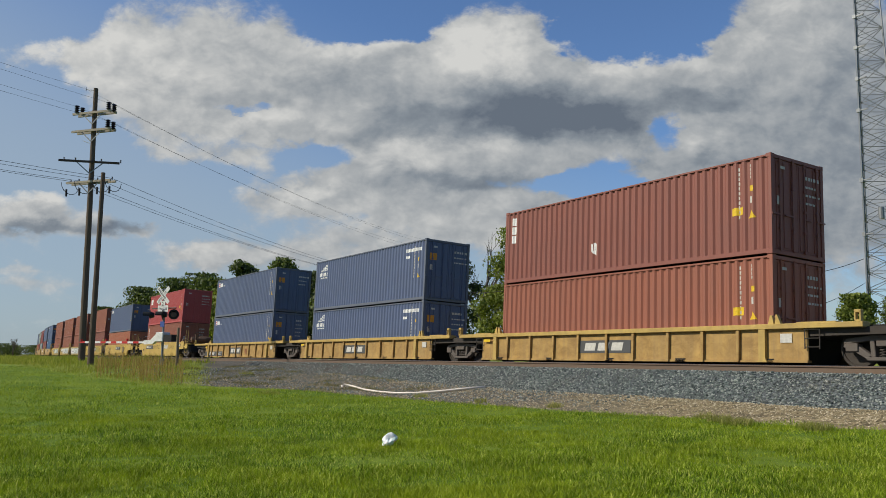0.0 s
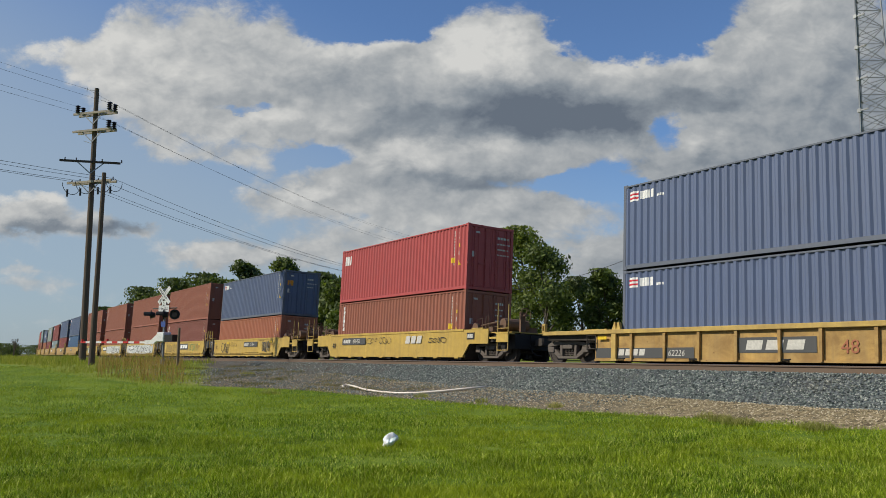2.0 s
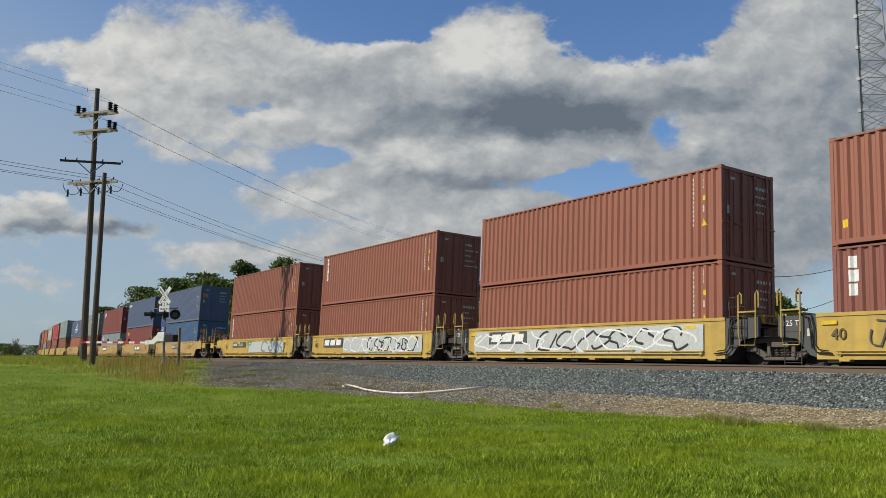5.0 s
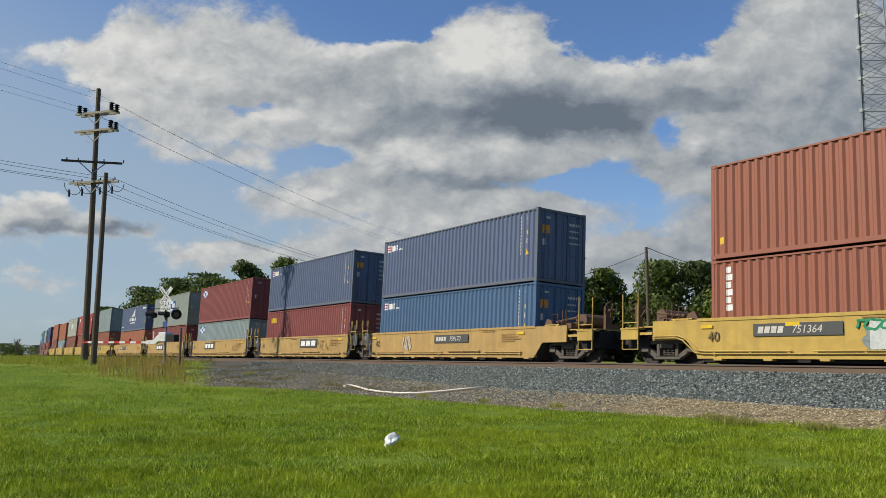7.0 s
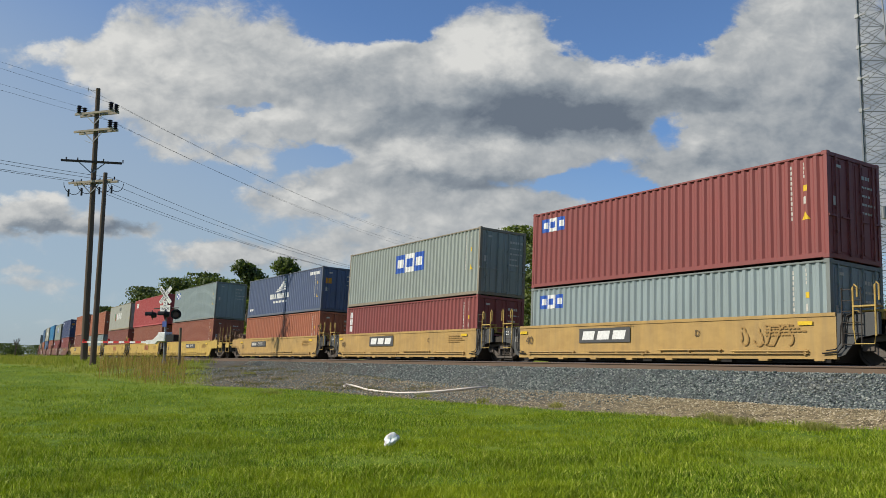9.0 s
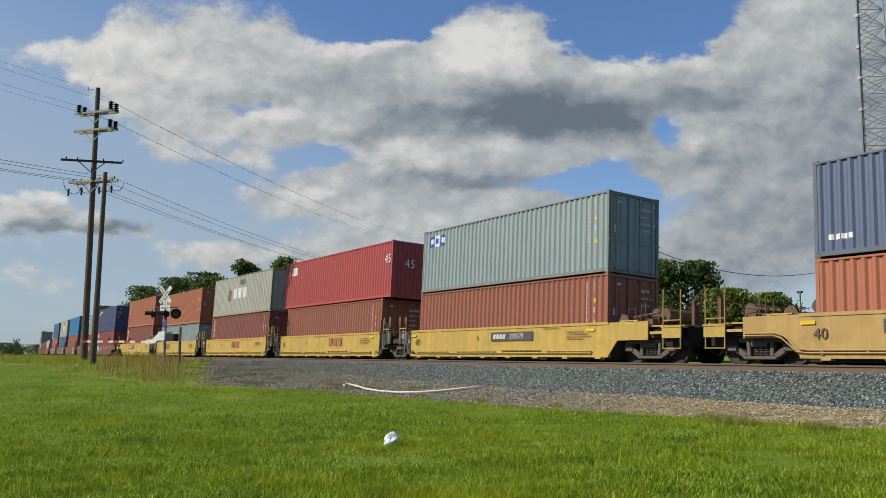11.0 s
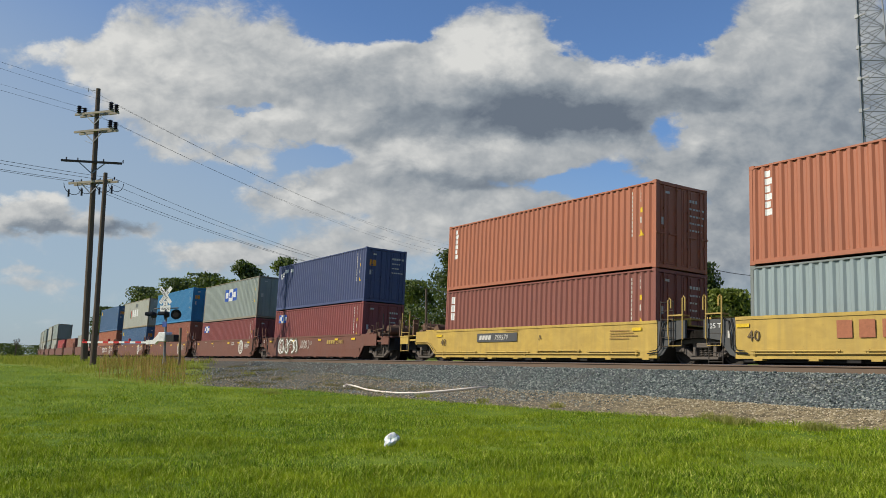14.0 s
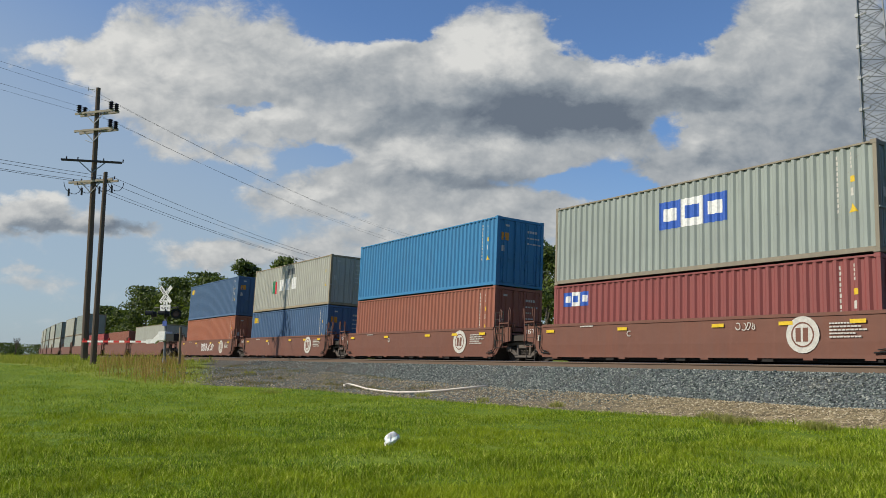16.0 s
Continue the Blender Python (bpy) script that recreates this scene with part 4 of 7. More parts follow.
    # platforms, ladders, rails
    for e, q in ((left, -1), (right, 1)):
        if kind == "A":
            deck = lambda: Mesh().box(6.6, 8.7, -1.3, 1.3, 1.02, 1.06).box(6.8, 7.9, -1.25, -0.55, 1.13, 1.17)
            part("end_platform", shared("end_platform#A", deck, YELT), None, car, m=Matrix.Diagonal((q, 1, 1, 1)))
            lad = part("ladder", shared("ladder#A", lambda: ladder_mesh(0.45, 1.0, 0.42, 3), GEAR), None, car, m=pose(7.35 * q - 0.2, -SIDE_Y, 0))
            horn = lambda: Mesh().prism([(-0.09, 0.0), (0.09, 0.0), (0.04, 0.24), (-0.02, 0.24)], -0.05, 0.05).prism([(0.12, 0.0), (0.30, 0.0), (0.19, 0.26), (0.15, 0.26)], -0.05, 0.05)
            part("guide_horn", shared("guide_horn#A", horn, YELT), None, car, m=pose(6.12 * q, -1.33, 1.12) @ Matrix.Diagonal((q, 1, 1, 1)))
        else:
            end = 9.5 if e else 7.5
            deck = lambda: Mesh().box(6.7, end, -1.3, 1.3, 1.16, 1.2).box(6.75, 7.55, -1.30, -0.7, 1.36, 1.40).box(6.9, 7.0, -1.3, -1.2, 1.2, 1.36).box(7.4, 7.5, -1.3, -1.2, 1.2, 1.36)
            part("end_platform", shared("end_platform#%s%d" % (kind, e), deck, main), None, car, m=Matrix.Diagonal((q, 1, 1, 1)))
            if e:
                step = lambda: Mesh().box(8.75, 9.5, -1.5, -1.44, 0.78, 1.12).box(8.72, 9.52, -1.52, -1.2, 1.10, 1.15).box(8.2, 8.75, -1.44, -1.36, 0.92, 1.0)
                part("step_panel", shared("step_panel#" + kind, step, main), None, car, m=Matrix.Diagonal((q, 1, 1, 1)))
                posts = lambda: Mesh().tube((8.78, -1.46, 0.45), (8.78, -1.46, 2.3), 0.022, n=6).tube((9.46, -1.46, 0.45), (9.46, -1.46, 2.25), 0.022, n=6).tube((8.78, -1.46, 0.47), (9.46, -1.46, 0.47), 0.016, n=6).tube((8.78, -1.46, 1.32), (9.46, -1.46, 1.32), 0.016, n=6)
                part("grab_iron", shared("grab_iron#" + kind, posts, GEAR if kind == "B" else YELT), None, car, m=Matrix.Diagonal((q, 1, 1, 1)))
                rest = lambda: Mesh().box(7.3, 8.2, -1.0, 1.0, 1.2, 1.5).tube((8.35, -0.9, 1.55), (8.35, 0.3, 1.55), 0.22, n=12).prism([(6.6, 1.36), (6.75, 1.62), (7.0, 1.55), (7.1, 1.36)], -1.2, -1.08).tube((7.2, -1.1, 1.5), (8.3, -1.1, 1.62), 0.04, n=6)
                part("brake_gear", shared("brake_gear#" + kind, rest, RUSTY), None, car, "rusty brake cylinder and levers", m=Matrix.Diagonal((q, 1, 1, 1)))
                tank = lambda: Mesh().tube((6.95, 0.2, 1.72), (6.95, 1.1, 1.72), 0.2, n=12).box(6.7, 7.2, 0.1, 1.2, 1.2, 1.54).path([(7.0, -1.18, 1.24), (7.05, -1.2, 1.75), (7.35, -1.2, 1.78), (7.4, -1.18, 1.24)], 0.02, 6).path([(7.6, -1.2, 1.24), (7.62, -1.2, 1.9), (7.8, -1.2, 1.92), (7.84, -1.2, 1.24)], 0.02, 6).path([(8.3, -1.15, 1.3), (8.45, -1.2, 1.7), (8.6, -1.3, 1.75), (8.72, -1.4, 1.5)], 0.025, 6).box(7.9, 8.15, -1.25, -1.0, 1.2, 1.42)
                part("platform_gear", shared("platform_gear#" + kind, tank, RUSTY), None, car, "rusty tank, hoops and valve", m=Matrix.Diagonal((q, 1, 1, 1)))
                def wheel():
                    me = Mesh()
                    pts = [(0, 0.28 * math.cos(2 * math.pi * j / 16), 0.28 * math.sin(2 * math.pi * j / 16)) for j in range(17)]
                    me.path(pts, 0.022, 5)
                    for j in range(5):
                        me.tube((0, 0, 0), pts[j * 3], 0.014, n=5)
                    me.tube((-0.25, 0, 0), (0.03, 0, 0), 0.05, n=8)
                    return me.box(-0.22, -0.12, -0.12, 0.12, -0.85, 0.12)
                part("brake_wheel", shared("brake_wheel", wheel, RUSTY), None, car, "round brake wheel", m=pose(9.6 * q, -0.75, 1.85) @ Matrix.Diagonal((q, 1, 1, 1)))
            else:
                part("ladder", shared("ladder#" + kind, lambda: ladder_mesh(0.5, 1.95, 0.5, 6), GEAR), None, car, m=pose(6.55 if q > 0 else -7.5, -SIDE_Y - 0.06, 0) if q > 0 else pose(-7.4, -SIDE_Y + 0.02, -0.45))
                pipes = lambda: Mesh().path([(6.0, -1.48, 0.33), (6.42, -1.48, 0.36), (6.56, -1.47, 0.5), (6.60, -1.46, 0.9), (6.66, -1.45, 1.25), (6.9, -1.42, 1.36)], 0.022, 6).path([(6.1, -1.48, 0.40), (6.36, -1.48, 0.43), (6.48, -1.47, 0.58), (6.50, -1.46, 1.0), (6.58, -1.45, 1.32)], 0.016, 6)
                part("bent_pipe", shared("bent_pipe#" + kind, pipes, BLK), None, car, "dark bent brake pipes", m=Matrix.Diagonal((q, 1, 1, 1)))
                rails = lambda: Mesh().path([(6.86, -1.50, 0.9), (6.86, -1.50, 1.95), (6.90, -1.50, 2.02), (6.97, -1.50, 1.95), (6.97, -1.50, 1.7)], 0.024, 6).path([(7.42, -1.50, 0.75), (7.42, -1.50, 1.98), (7.46, -1.50, 2.05), (7.52, -1.50, 1.98), (7.52, -1.50, 1.6)], 0.024, 6).box(6.84, 7.44, -1.52, -1.2, 1.46, 1.50).path([(6.86, -1.5, 0.98), (6.90, -1.5, 0.56), (7.38, -1.5, 0.56), (7.42, -1.5, 0.98)], 0.018, 6)
                part("hand_rail", shared("hand_rail#" + kind, rails, BRN if kind == "B" else YELT), None, car, "worn yellow hand rails and step" if kind != "B" else "brown hand rails and step", m=Matrix.Diagonal((q, 1, 1, 1)))
        if e:
            coup = lambda: Mesh().box(8.9, 9.7, -0.18, 0.18, 0.70, 0.95).prism([(9.7, 0.68), (10.03, 0.70), (10.06, 0.98), (9.7, 1.0)], -0.2, 0.14)
            part("coupler", shared("coupler", coup, GEAR, 0.02), None, car, m=Matrix.Diagonal((q, 1, 1, 1)))
            hose = lambda: Mesh().path([(9.5, -0.4, 0.7), (9.7, -0.42, 0.45), (9.85, -0.35, 0.32), (10.0, -0.2, 0.3)], 0.025, 6)
            part("air_hose", shared("air_hose", hose, BLK), None, car, m=Matrix.Diagonal((q, 1, 1, 1)))
    sill = lambda: Mesh().box(6.3, gap + 0.55, -0.38, 0.38, 0.84, 1.02).box(6.5, gap + 0.4, -1.18, 1.18, 0.98, 1.05)
    draft = lambda: Mesh().box(6.3, 9.55, -0.42, 0.42, 0.84, 1.1).box(8.6, 9.5, -1.15, 1.15, 0.55, 1.12).box(6.7, 8.7, -1.2, 1.2, 1.0, 1.14)
    for e, q in ((left, -1), (right, 1)):
        heavy = e and kind != "A"
        part("centre_sill", shared("centre_sill#%s%d" % (kind, heavy), draft if heavy else sill, BLK), None, car, "dark centre sill", m=Matrix.Diagonal((q, 1, 1, 1)))
    make_truck(car, gap + (0 if kind != "A" else 0.0))
    if left or i == len(STACKS) - 1:
        make_truck(car, -gap + (0.25 if kind == "A" else 0.0))
    return car


CARS = []
for i, (right_end, _, _, _, kind, marks) in enumerate(STACKS):
    if i == 0:
        shared("guide_horn#A", lambda: Mesh().prism([(-0.09, 0.0), (0.09, 0.0), (0.04, 0.24), (-0.02, 0.24)], -0.05, 0.05).prism([(0.12, 0.0), (0.30, 0.0), (0.19, 0.26), (0.15, 0.26)], -0.05, 0.05), YELT)
    CARS.append(make_car(i, kind, marks))
    MOVING.append((CARS[-1], right_end - CL / 2, 0.0))


# ---- beside the track ----
FWD = Vector((-math.sin(radians(YAW)), math.cos(radians(YAW)), 0))
RGT = Vector((math.cos(radians(YAW)), math.sin(radians(YAW)), 0))


def spot(across, depth):
    """Ground place by its slant across the view and its depth along the middle line."""
    q = FWD * depth + RGT * (across * depth)
    return q.x, q.y, ground_z(q.x, q.y)


WOOD = painted("weathered_pole_wood", (0.105, 0.075, 0.055), 0.9, 0.6, 0.0, bump=0.4)
ARMW = painted("sun_bleached_arm_wood", (0.36, 0.31, 0.25), 0.9, 0.5, 0.1)
ARMD = painted("dark_arm_wood", (0.06, 0.045, 0.04), 0.9, 0.4, 0.1)
PORC = flat("dark_glazed_porcelain", (0.015, 0.013, 0.018), 0.25)
WIRE = flat("dull_line_wire", (0.05, 0.05, 0.055), 0.6, 0.5)
GALV = painted("galvanised_steel", (0.22, 0.23, 0.24), 0.5, 0.4, 0.2, 0.6)
SIGW = flat("signal_white", (0.70, 0.70, 0.68), 0.5)
SIGB = flat("signal_black", (0.014, 0.014, 0.015), 0.55)
REDP = flat("gate_red", (0.50, 0.03, 0.03), 0.5)
POLE1 = Vector(spot(-0.4315, 50.5))
TOP1 = 18.05
SPAN = Vector((0.635, -0.772, 0))  # the line runs this way, over the track
ARM_DIR = Vector((0.772, 0.635, 0))


def insulator(r, h):
    zs, rs = [0.0], [r * 0.4]
    for j in range(4):
        zs += [h * (j + 0.15) / 4, h * (j + 0.5) / 4, h * (j + 0.95) / 4]
        rs += [r * 0.5, r, r * 0.5]
    return Mesh().path([(0, 0, z) for z in zs], r, 8, rs).data("insulator", PORC)


INSULATOR = dict(big=insulator(0.17, 0.5), small=insulator(0.05, 0.2))


def beam(mesh, a, b, w, h):
    a, b = Vector(a), Vector(b)
    x = (b - a).normalized()
    y = Vector((0, 0, 1)).cross(x).normalized()
    z = x.cross(y)
    mesh.add([p + y * i * w / 2 + z * j * h / 2 for p in (a, b) for i, j in ((-1, -1), (1, -1), (1, 1), (-1, 1))],
             ((0, 3, 2, 1), (4, 5, 6, 7), (0, 1, 5, 4), (1, 2, 6, 5), (2, 3, 7, 6), (3, 0, 4, 7)))


def make_pole(base, top, full=True, label="", lean=(0, 0), r=0.21):
    p = tagged(new("utility_pole"), label, "utility pole", "utility poles")
    p.matrix_basis = Matrix.Translation(base)
    h = top - base.z
    n = 6
    zs = [-0.3] + [h * (j + 1) / n for j in range(n)]
    sh = Mesh().path([(lean[0] * z, lean[1] * z, z) for z in zs], r, 12, [r * (1 - 0.36 * j / n) for j in range(n + 1)])
    part("shaft", sh, WOOD, p, smooth=False)
    if not full:
        return p
    tip = h
    for z, half, mat, two in ((tip - 1.62, 1.45, ARMW, True), (tip - 2.75, 1.45, ARMW, True), (tip - 4.75, 1.75, ARMD, False), (tip - 6.0, 1.65, ARMW, True)):
        arm = Mesh()
        d = ARM_DIR if mat is ARMW else Vector((0.30, 0.954, 0))
        beam(arm, d * -half + Vector((0, 0, z)) + SPAN * 0.24, d * half + Vector((0, 0, z)) + SPAN * 0.24, 0.10, 0.13)
        if two:
            beam(arm, d * -half + Vector((0, 0, z)) - SPAN * 0.24, d * half + Vector((0, 0, z)) - SPAN * 0.24, 0.10, 0.13)
        a = part("crossarm", arm, mat, p)
        br = Mesh()
        for s in (-1, 1):
            beam(br, d * (s * 0.75) + Vector((0, 0, z - 0.05)) + SPAN * 0.2, Vector((0, 0, z - 0.72)) + SPAN * 0.2, 0.03, 0.06)
        part("brace", br, GALV, a)
        if z > tip - 3:
            for q, v in ((1, 0.86), (-1, 0.8)) if z > tip - 2 else ((1, 0.86),):
                for o in (-0.24, 0.24):
                    part("insulator", INSULATOR["big"], None, a, m=Matrix.Translation(d * (q * v * half) + SPAN * o + Vector((0, 0, z + 0.06))))
        else:
            for q in (-0.92, -0.55, 0.3, 0.95):
                part("insulator", INSULATOR["small"], None, a, m=Matrix.Translation(d * (q * half) + Vector((0, 0, z + 0.06))))
        if z < tip - 5.5:
            lo = Mesh()
            for q in (-0.95, -0.35, 0.45, 1.0):
                c = d * (q * half)
                lo.path([c + SPAN * (0.75 * math.cos(t)) + Vector((0, 0, z - 0.05 + 0.62 * (abs(math.sin(t)) * -1))) for t in [math.pi * i / 8 for i in range(9)]], 0.02, 5)
                lo.tube(c + SPAN * 0.3 + Vector((0, 0, z - 0.4)), c + SPAN * 0.3 + Vector((0, 0, z - 0.85)), 0.06, n=8)
            part("jumper_loop", lo, WIRE, a)
    t = Mesh().tube((0, 0, tip - 0.15), tuple(ARM_DIR * -0.75 + Vector((0, 0, tip + 0.02))), 0.02, n=6)
    t.tube(tuple(ARM_DIR * -0.75 + Vector((0, 0, tip - 0.1))), tuple(ARM_DIR * -0.75 + Vector((0, 0, tip + 0.14))), 0.02, n=6)
    t.tube((0, 0, tip - 3.6), tuple(ARM_DIR * -0.8 + Vector((0, 0, tip - 3.3))), 0.018, n=6)
    part("side_bracket", t, GALV, p)
    return p


make_pole(POLE1, TOP1, True, "tall weathered wooden pole with four crossarms and insulators")
p2 = Vector(spot(-0.4205, 39.6))
make_pole(p2, 10.25, False, "shorter bare weathered wooden pole", (0.008, 0.0125), 0.15)
FAR_POLE = Vector((-101.8, 67.4, 0.9))
make_pole(FAR_POLE, 17.6, True, "distant wooden pole carrying the line over the track")
BACK_POLE = POLE1 + SPAN * 75
BACK_POLE.z = 0.0
make_pole(BACK_POLE, 17.2, True, "wooden pole at the far end of the lawn")


def hang(a, b, sag, r=0.017, n=18, label="", name="power_line"):
    a, b = Vector(a), Vector(b)
    pts = [a.lerp(b, i / n) - Vector((0, 0, 4 * sag * (i / n) * (1 - i / n))) for i in range(n + 1)]
    return tagged(part(name, Mesh().path(pts, r, 5), WIRE), label or "thin dark overhead wire strung between poles", "power line", "overhead wires")


for off, dz, sag in ((1.25, -1.1, 1.3), (-1.2, -1.1, 1.3), (1.25, -2.25, 1.3), (-0.75, 0.05, 1.5),
                     (-1.5, -5.85, 1.6), (-0.9, -5.85, 1.7), (0.5, -5.85, 1.6), (1.55, -5.85, 1.7)):
    a = Vector((POLE1.x, POLE1.y, TOP1 + dz)) + ARM_DIR * off
    f = Vector((FAR_POLE.x, FAR_POLE.y, 17.6 + dz)) + ARM_DIR * off
    k2 = Vector((BACK_POLE.x, BACK_POLE.y, 17.2 + dz)) + ARM_DIR * off
    hang(a, f, sag, 0.007 if dz > -3 else 0.012)
    hang(a, k2, sag, 0.007 if dz > -3 else 0.012)


# ---- crossing signal ----
def make_signal():
    x, y, z = spot(-0.3354, 41.0)
    base = Vector((x, y, z))
    sg = tagged(new("crossing_signal"), "silver mast with white crossbuck, flashing lamps and gate drive", "crossing signal")
    sg.matrix_basis = Matrix.Translation(base)
    to_eye = (Vector((0, 0, 0)) - Vector((x, y, 0))).normalized()
    road = Vector((0.447, -0.894, 0))
    face = Vector((0.5, -0.866, 0))
    side = Vector((0, 0, 1)).cross(face)
    turn = Matrix((side, Vector((0, 0, 1)), face)).transposed().to_4x4()      # x across, y up, z to the viewer
    mast = Mesh().tube((0, 0, 0), (0, 0, 3.75), 0.06, n=10).tube((0, 0, 0), (0, 0, 0.3), 0.14, 0.09, n=10)
    part("mast", mast, GALV, sg)
    part("foundation", Mesh().box(-0.3, 0.3, -0.3, 0.3, -0.3, 0.05), painted("mast_concrete", (0.4, 0.39, 0.36), 0.9), sg)
    top = 3.42
    cb = Matrix.Translation((0, 0, top)) @ turn
    for k, (a, word) in enumerate(((47, "CROSSING"), (-47, "RAILROAD"))):
        bl = Mesh().box(-0.53, 0.53, -0.1, 0.1, 0.07 + 0.012 * k, 0.08 + 0.012 * k)
        b = part("crossbuck_blade", bl, SIGW, sg, "white blade with black letters", m=cb @ Matrix.Rotation(radians(a), 4, "Z"))
        lettering(word, 0.15, SIGB, b, pose(-0.47, -0.055, 0.085 + 0.012 * k), name="sign_lettering")
    tp = part("track_count_plate", Mesh().box(-0.34, 0.34, -0.16, 0.16, 0.07, 0.08), SIGW, sg, m=Matrix.Translation((0, 0, top - 0.66)) @ turn)
    lettering("TRACKS", 0.16, SIGB, tp, pose(-0.30, -0.06, 0.084), name="sign_lettering")
    np_ = part("track_number_plate", Mesh().box(-0.14, 0.14, -0.14, 0.14, 0.07, 0.08), SIGW, sg, m=Matrix.Translation((0, 0, top - 0.42)) @ turn)
    lettering("2", 0.24, SIGB, np_, pose(-0.07, -0.09, 0.084), name="sign_lettering")
    lz = 2.46
    part("lamp_bar", Mesh().tube(tuple(side * -0.80 + Vector((0, 0, lz + 0.32))), tuple(side * 0.80 + Vector((0, 0, lz + 0.32))), 0.03, n=8), SIGB, sg)

    def lamp(at, aim_dir, round_face):
        q = aim_dir.to_track_quat("Z", "Y").to_matrix().to_4x4()
        m = Matrix.Translation(at) @ q
        hd = Mesh().tube((0, 0, -0.22), (0, 0, 0.0), 0.12, 0.17, n=14)
        for i in range(9):
            a0, a1 = math.pi * (i - 0.5) / 8, math.pi * (i + 0.5) / 8
            hd.add([(0.16 * math.cos(t), 0.16 * math.sin(t), u) for t in (a0, a1) for u in (0.0, 0.32)], [(0, 1, 3, 2)])
        l = part("lamp_head", hd, SIGB, sg, "black hooded lamp", m=m)
        part("backing_disc", Mesh().tube((0, 0, -0.03), (0, 0, -0.015), 0.25, n=24), SIGB, l)
        gl = flat("lens_dull_glass", (0.10, 0.055, 0.055), 0.12) if round_face else SIGB
        part("lens", Mesh().tube((0, 0, 0.0), (0, 0, 0.03), 0.15, 0.13, n=16), gl, l)

    for s, d, f in ((0.80, to_eye, True), (-0.80, RGT * -1 + to_eye * 0.25, False), (0.05, RGT * -1 + to_eye * 0.15, False)):
        lamp(side * s + Vector((0, 0, lz)) + face * 0.14, d, f)
    part("blue_plate", Mesh().box(-0.14, 0.14, -0.13, 0.13, 0.07, 0.08), flat("sign_blue", (0.05, 0.09, 0.30), 0.5), sg, m=Matrix.Translation((0, 0, lz - 0.46)) @ turn)
    # gate drive and arm
    arm_dir = Vector((-0.894, -0.447, 0))
    dr = Mesh().box(-0.26, 0.26, -0.24, 0.24, 1.14, 1.60)
    drive = part("gate_drive", dr, SIGW, sg, "white gate drive box", bevel=0.03, m=Matrix.Rotation(math.atan2(arm_dir.y, arm_dir.x), 4, "Z"))
    part("marking_stencil", Mesh().box(-0.20, -0.10, -0.248, -0.242, 1.24, 1.46).box(-0.03, 0.07, -0.248, -0.242, 1.24, 1.46), SIGB, drive)
    ar = Mesh()
    beam(ar, arm_dir * 0.3 + Vector((0, 0, 1.44)), arm_dir * 0.75 + Vector((0, 0, 1.12)), 0.16, 0.26)
    beam(ar, arm_dir * 0.7 + Vector((0, 0, 1.14)), arm_dir * 1.3 + Vector((0, 0, 1.12)), 0.12, 0.20)
    g = part("arm_bracket", ar, SIGW, drive, "white arm bracket")
    g.matrix_basis = drive.matrix_basis.inverted()
    n = 12
    for i in range(n):
        b = Mesh()
        beam(b, arm_dir * (1.3 + i * 0.42) + Vector((0, 0, 1.12 + 0.004 * i)), arm_dir * (1.3 + (i + 1) * 0.42 - 0.004) + Vector((0, 0, 1.12 + 0.004 * (i + 1))), 0.04, 0.095)
        part("arm_stripe", b, REDP if i % 2 else SIGW, sg, "red and white striped gate arm" if i == 0 else "")
    for d in (2.6, 4.2, 6.2):
        part("arm_lamp", Mesh().tube(tuple(arm_dir * d + Vector((0, 0, 1.20))), tuple(arm_dir * d + Vector((0, 0, 1.32))), 0.06, n=8), REDP, sg)
    cw = Mesh().box(0.3, 0.85, -0.22, 0.22, 1.14, 1.48)
    part("counterweight", cw, SIGB, drive, m=Matrix.Rotation(math.pi, 4, "Z"))
    x, y, z = spot(-0.3175, 39.0)
    tagged(part("wooden_post", Mesh().tube((x, y, z - 0.3), (x + 0.04, y, 2.72), 0.07, 0.06, n=8), painted("post_wood", (0.20, 0.15, 0.10), 0.9)), "thin brown wooden post in the grass", "post")


make_signal()


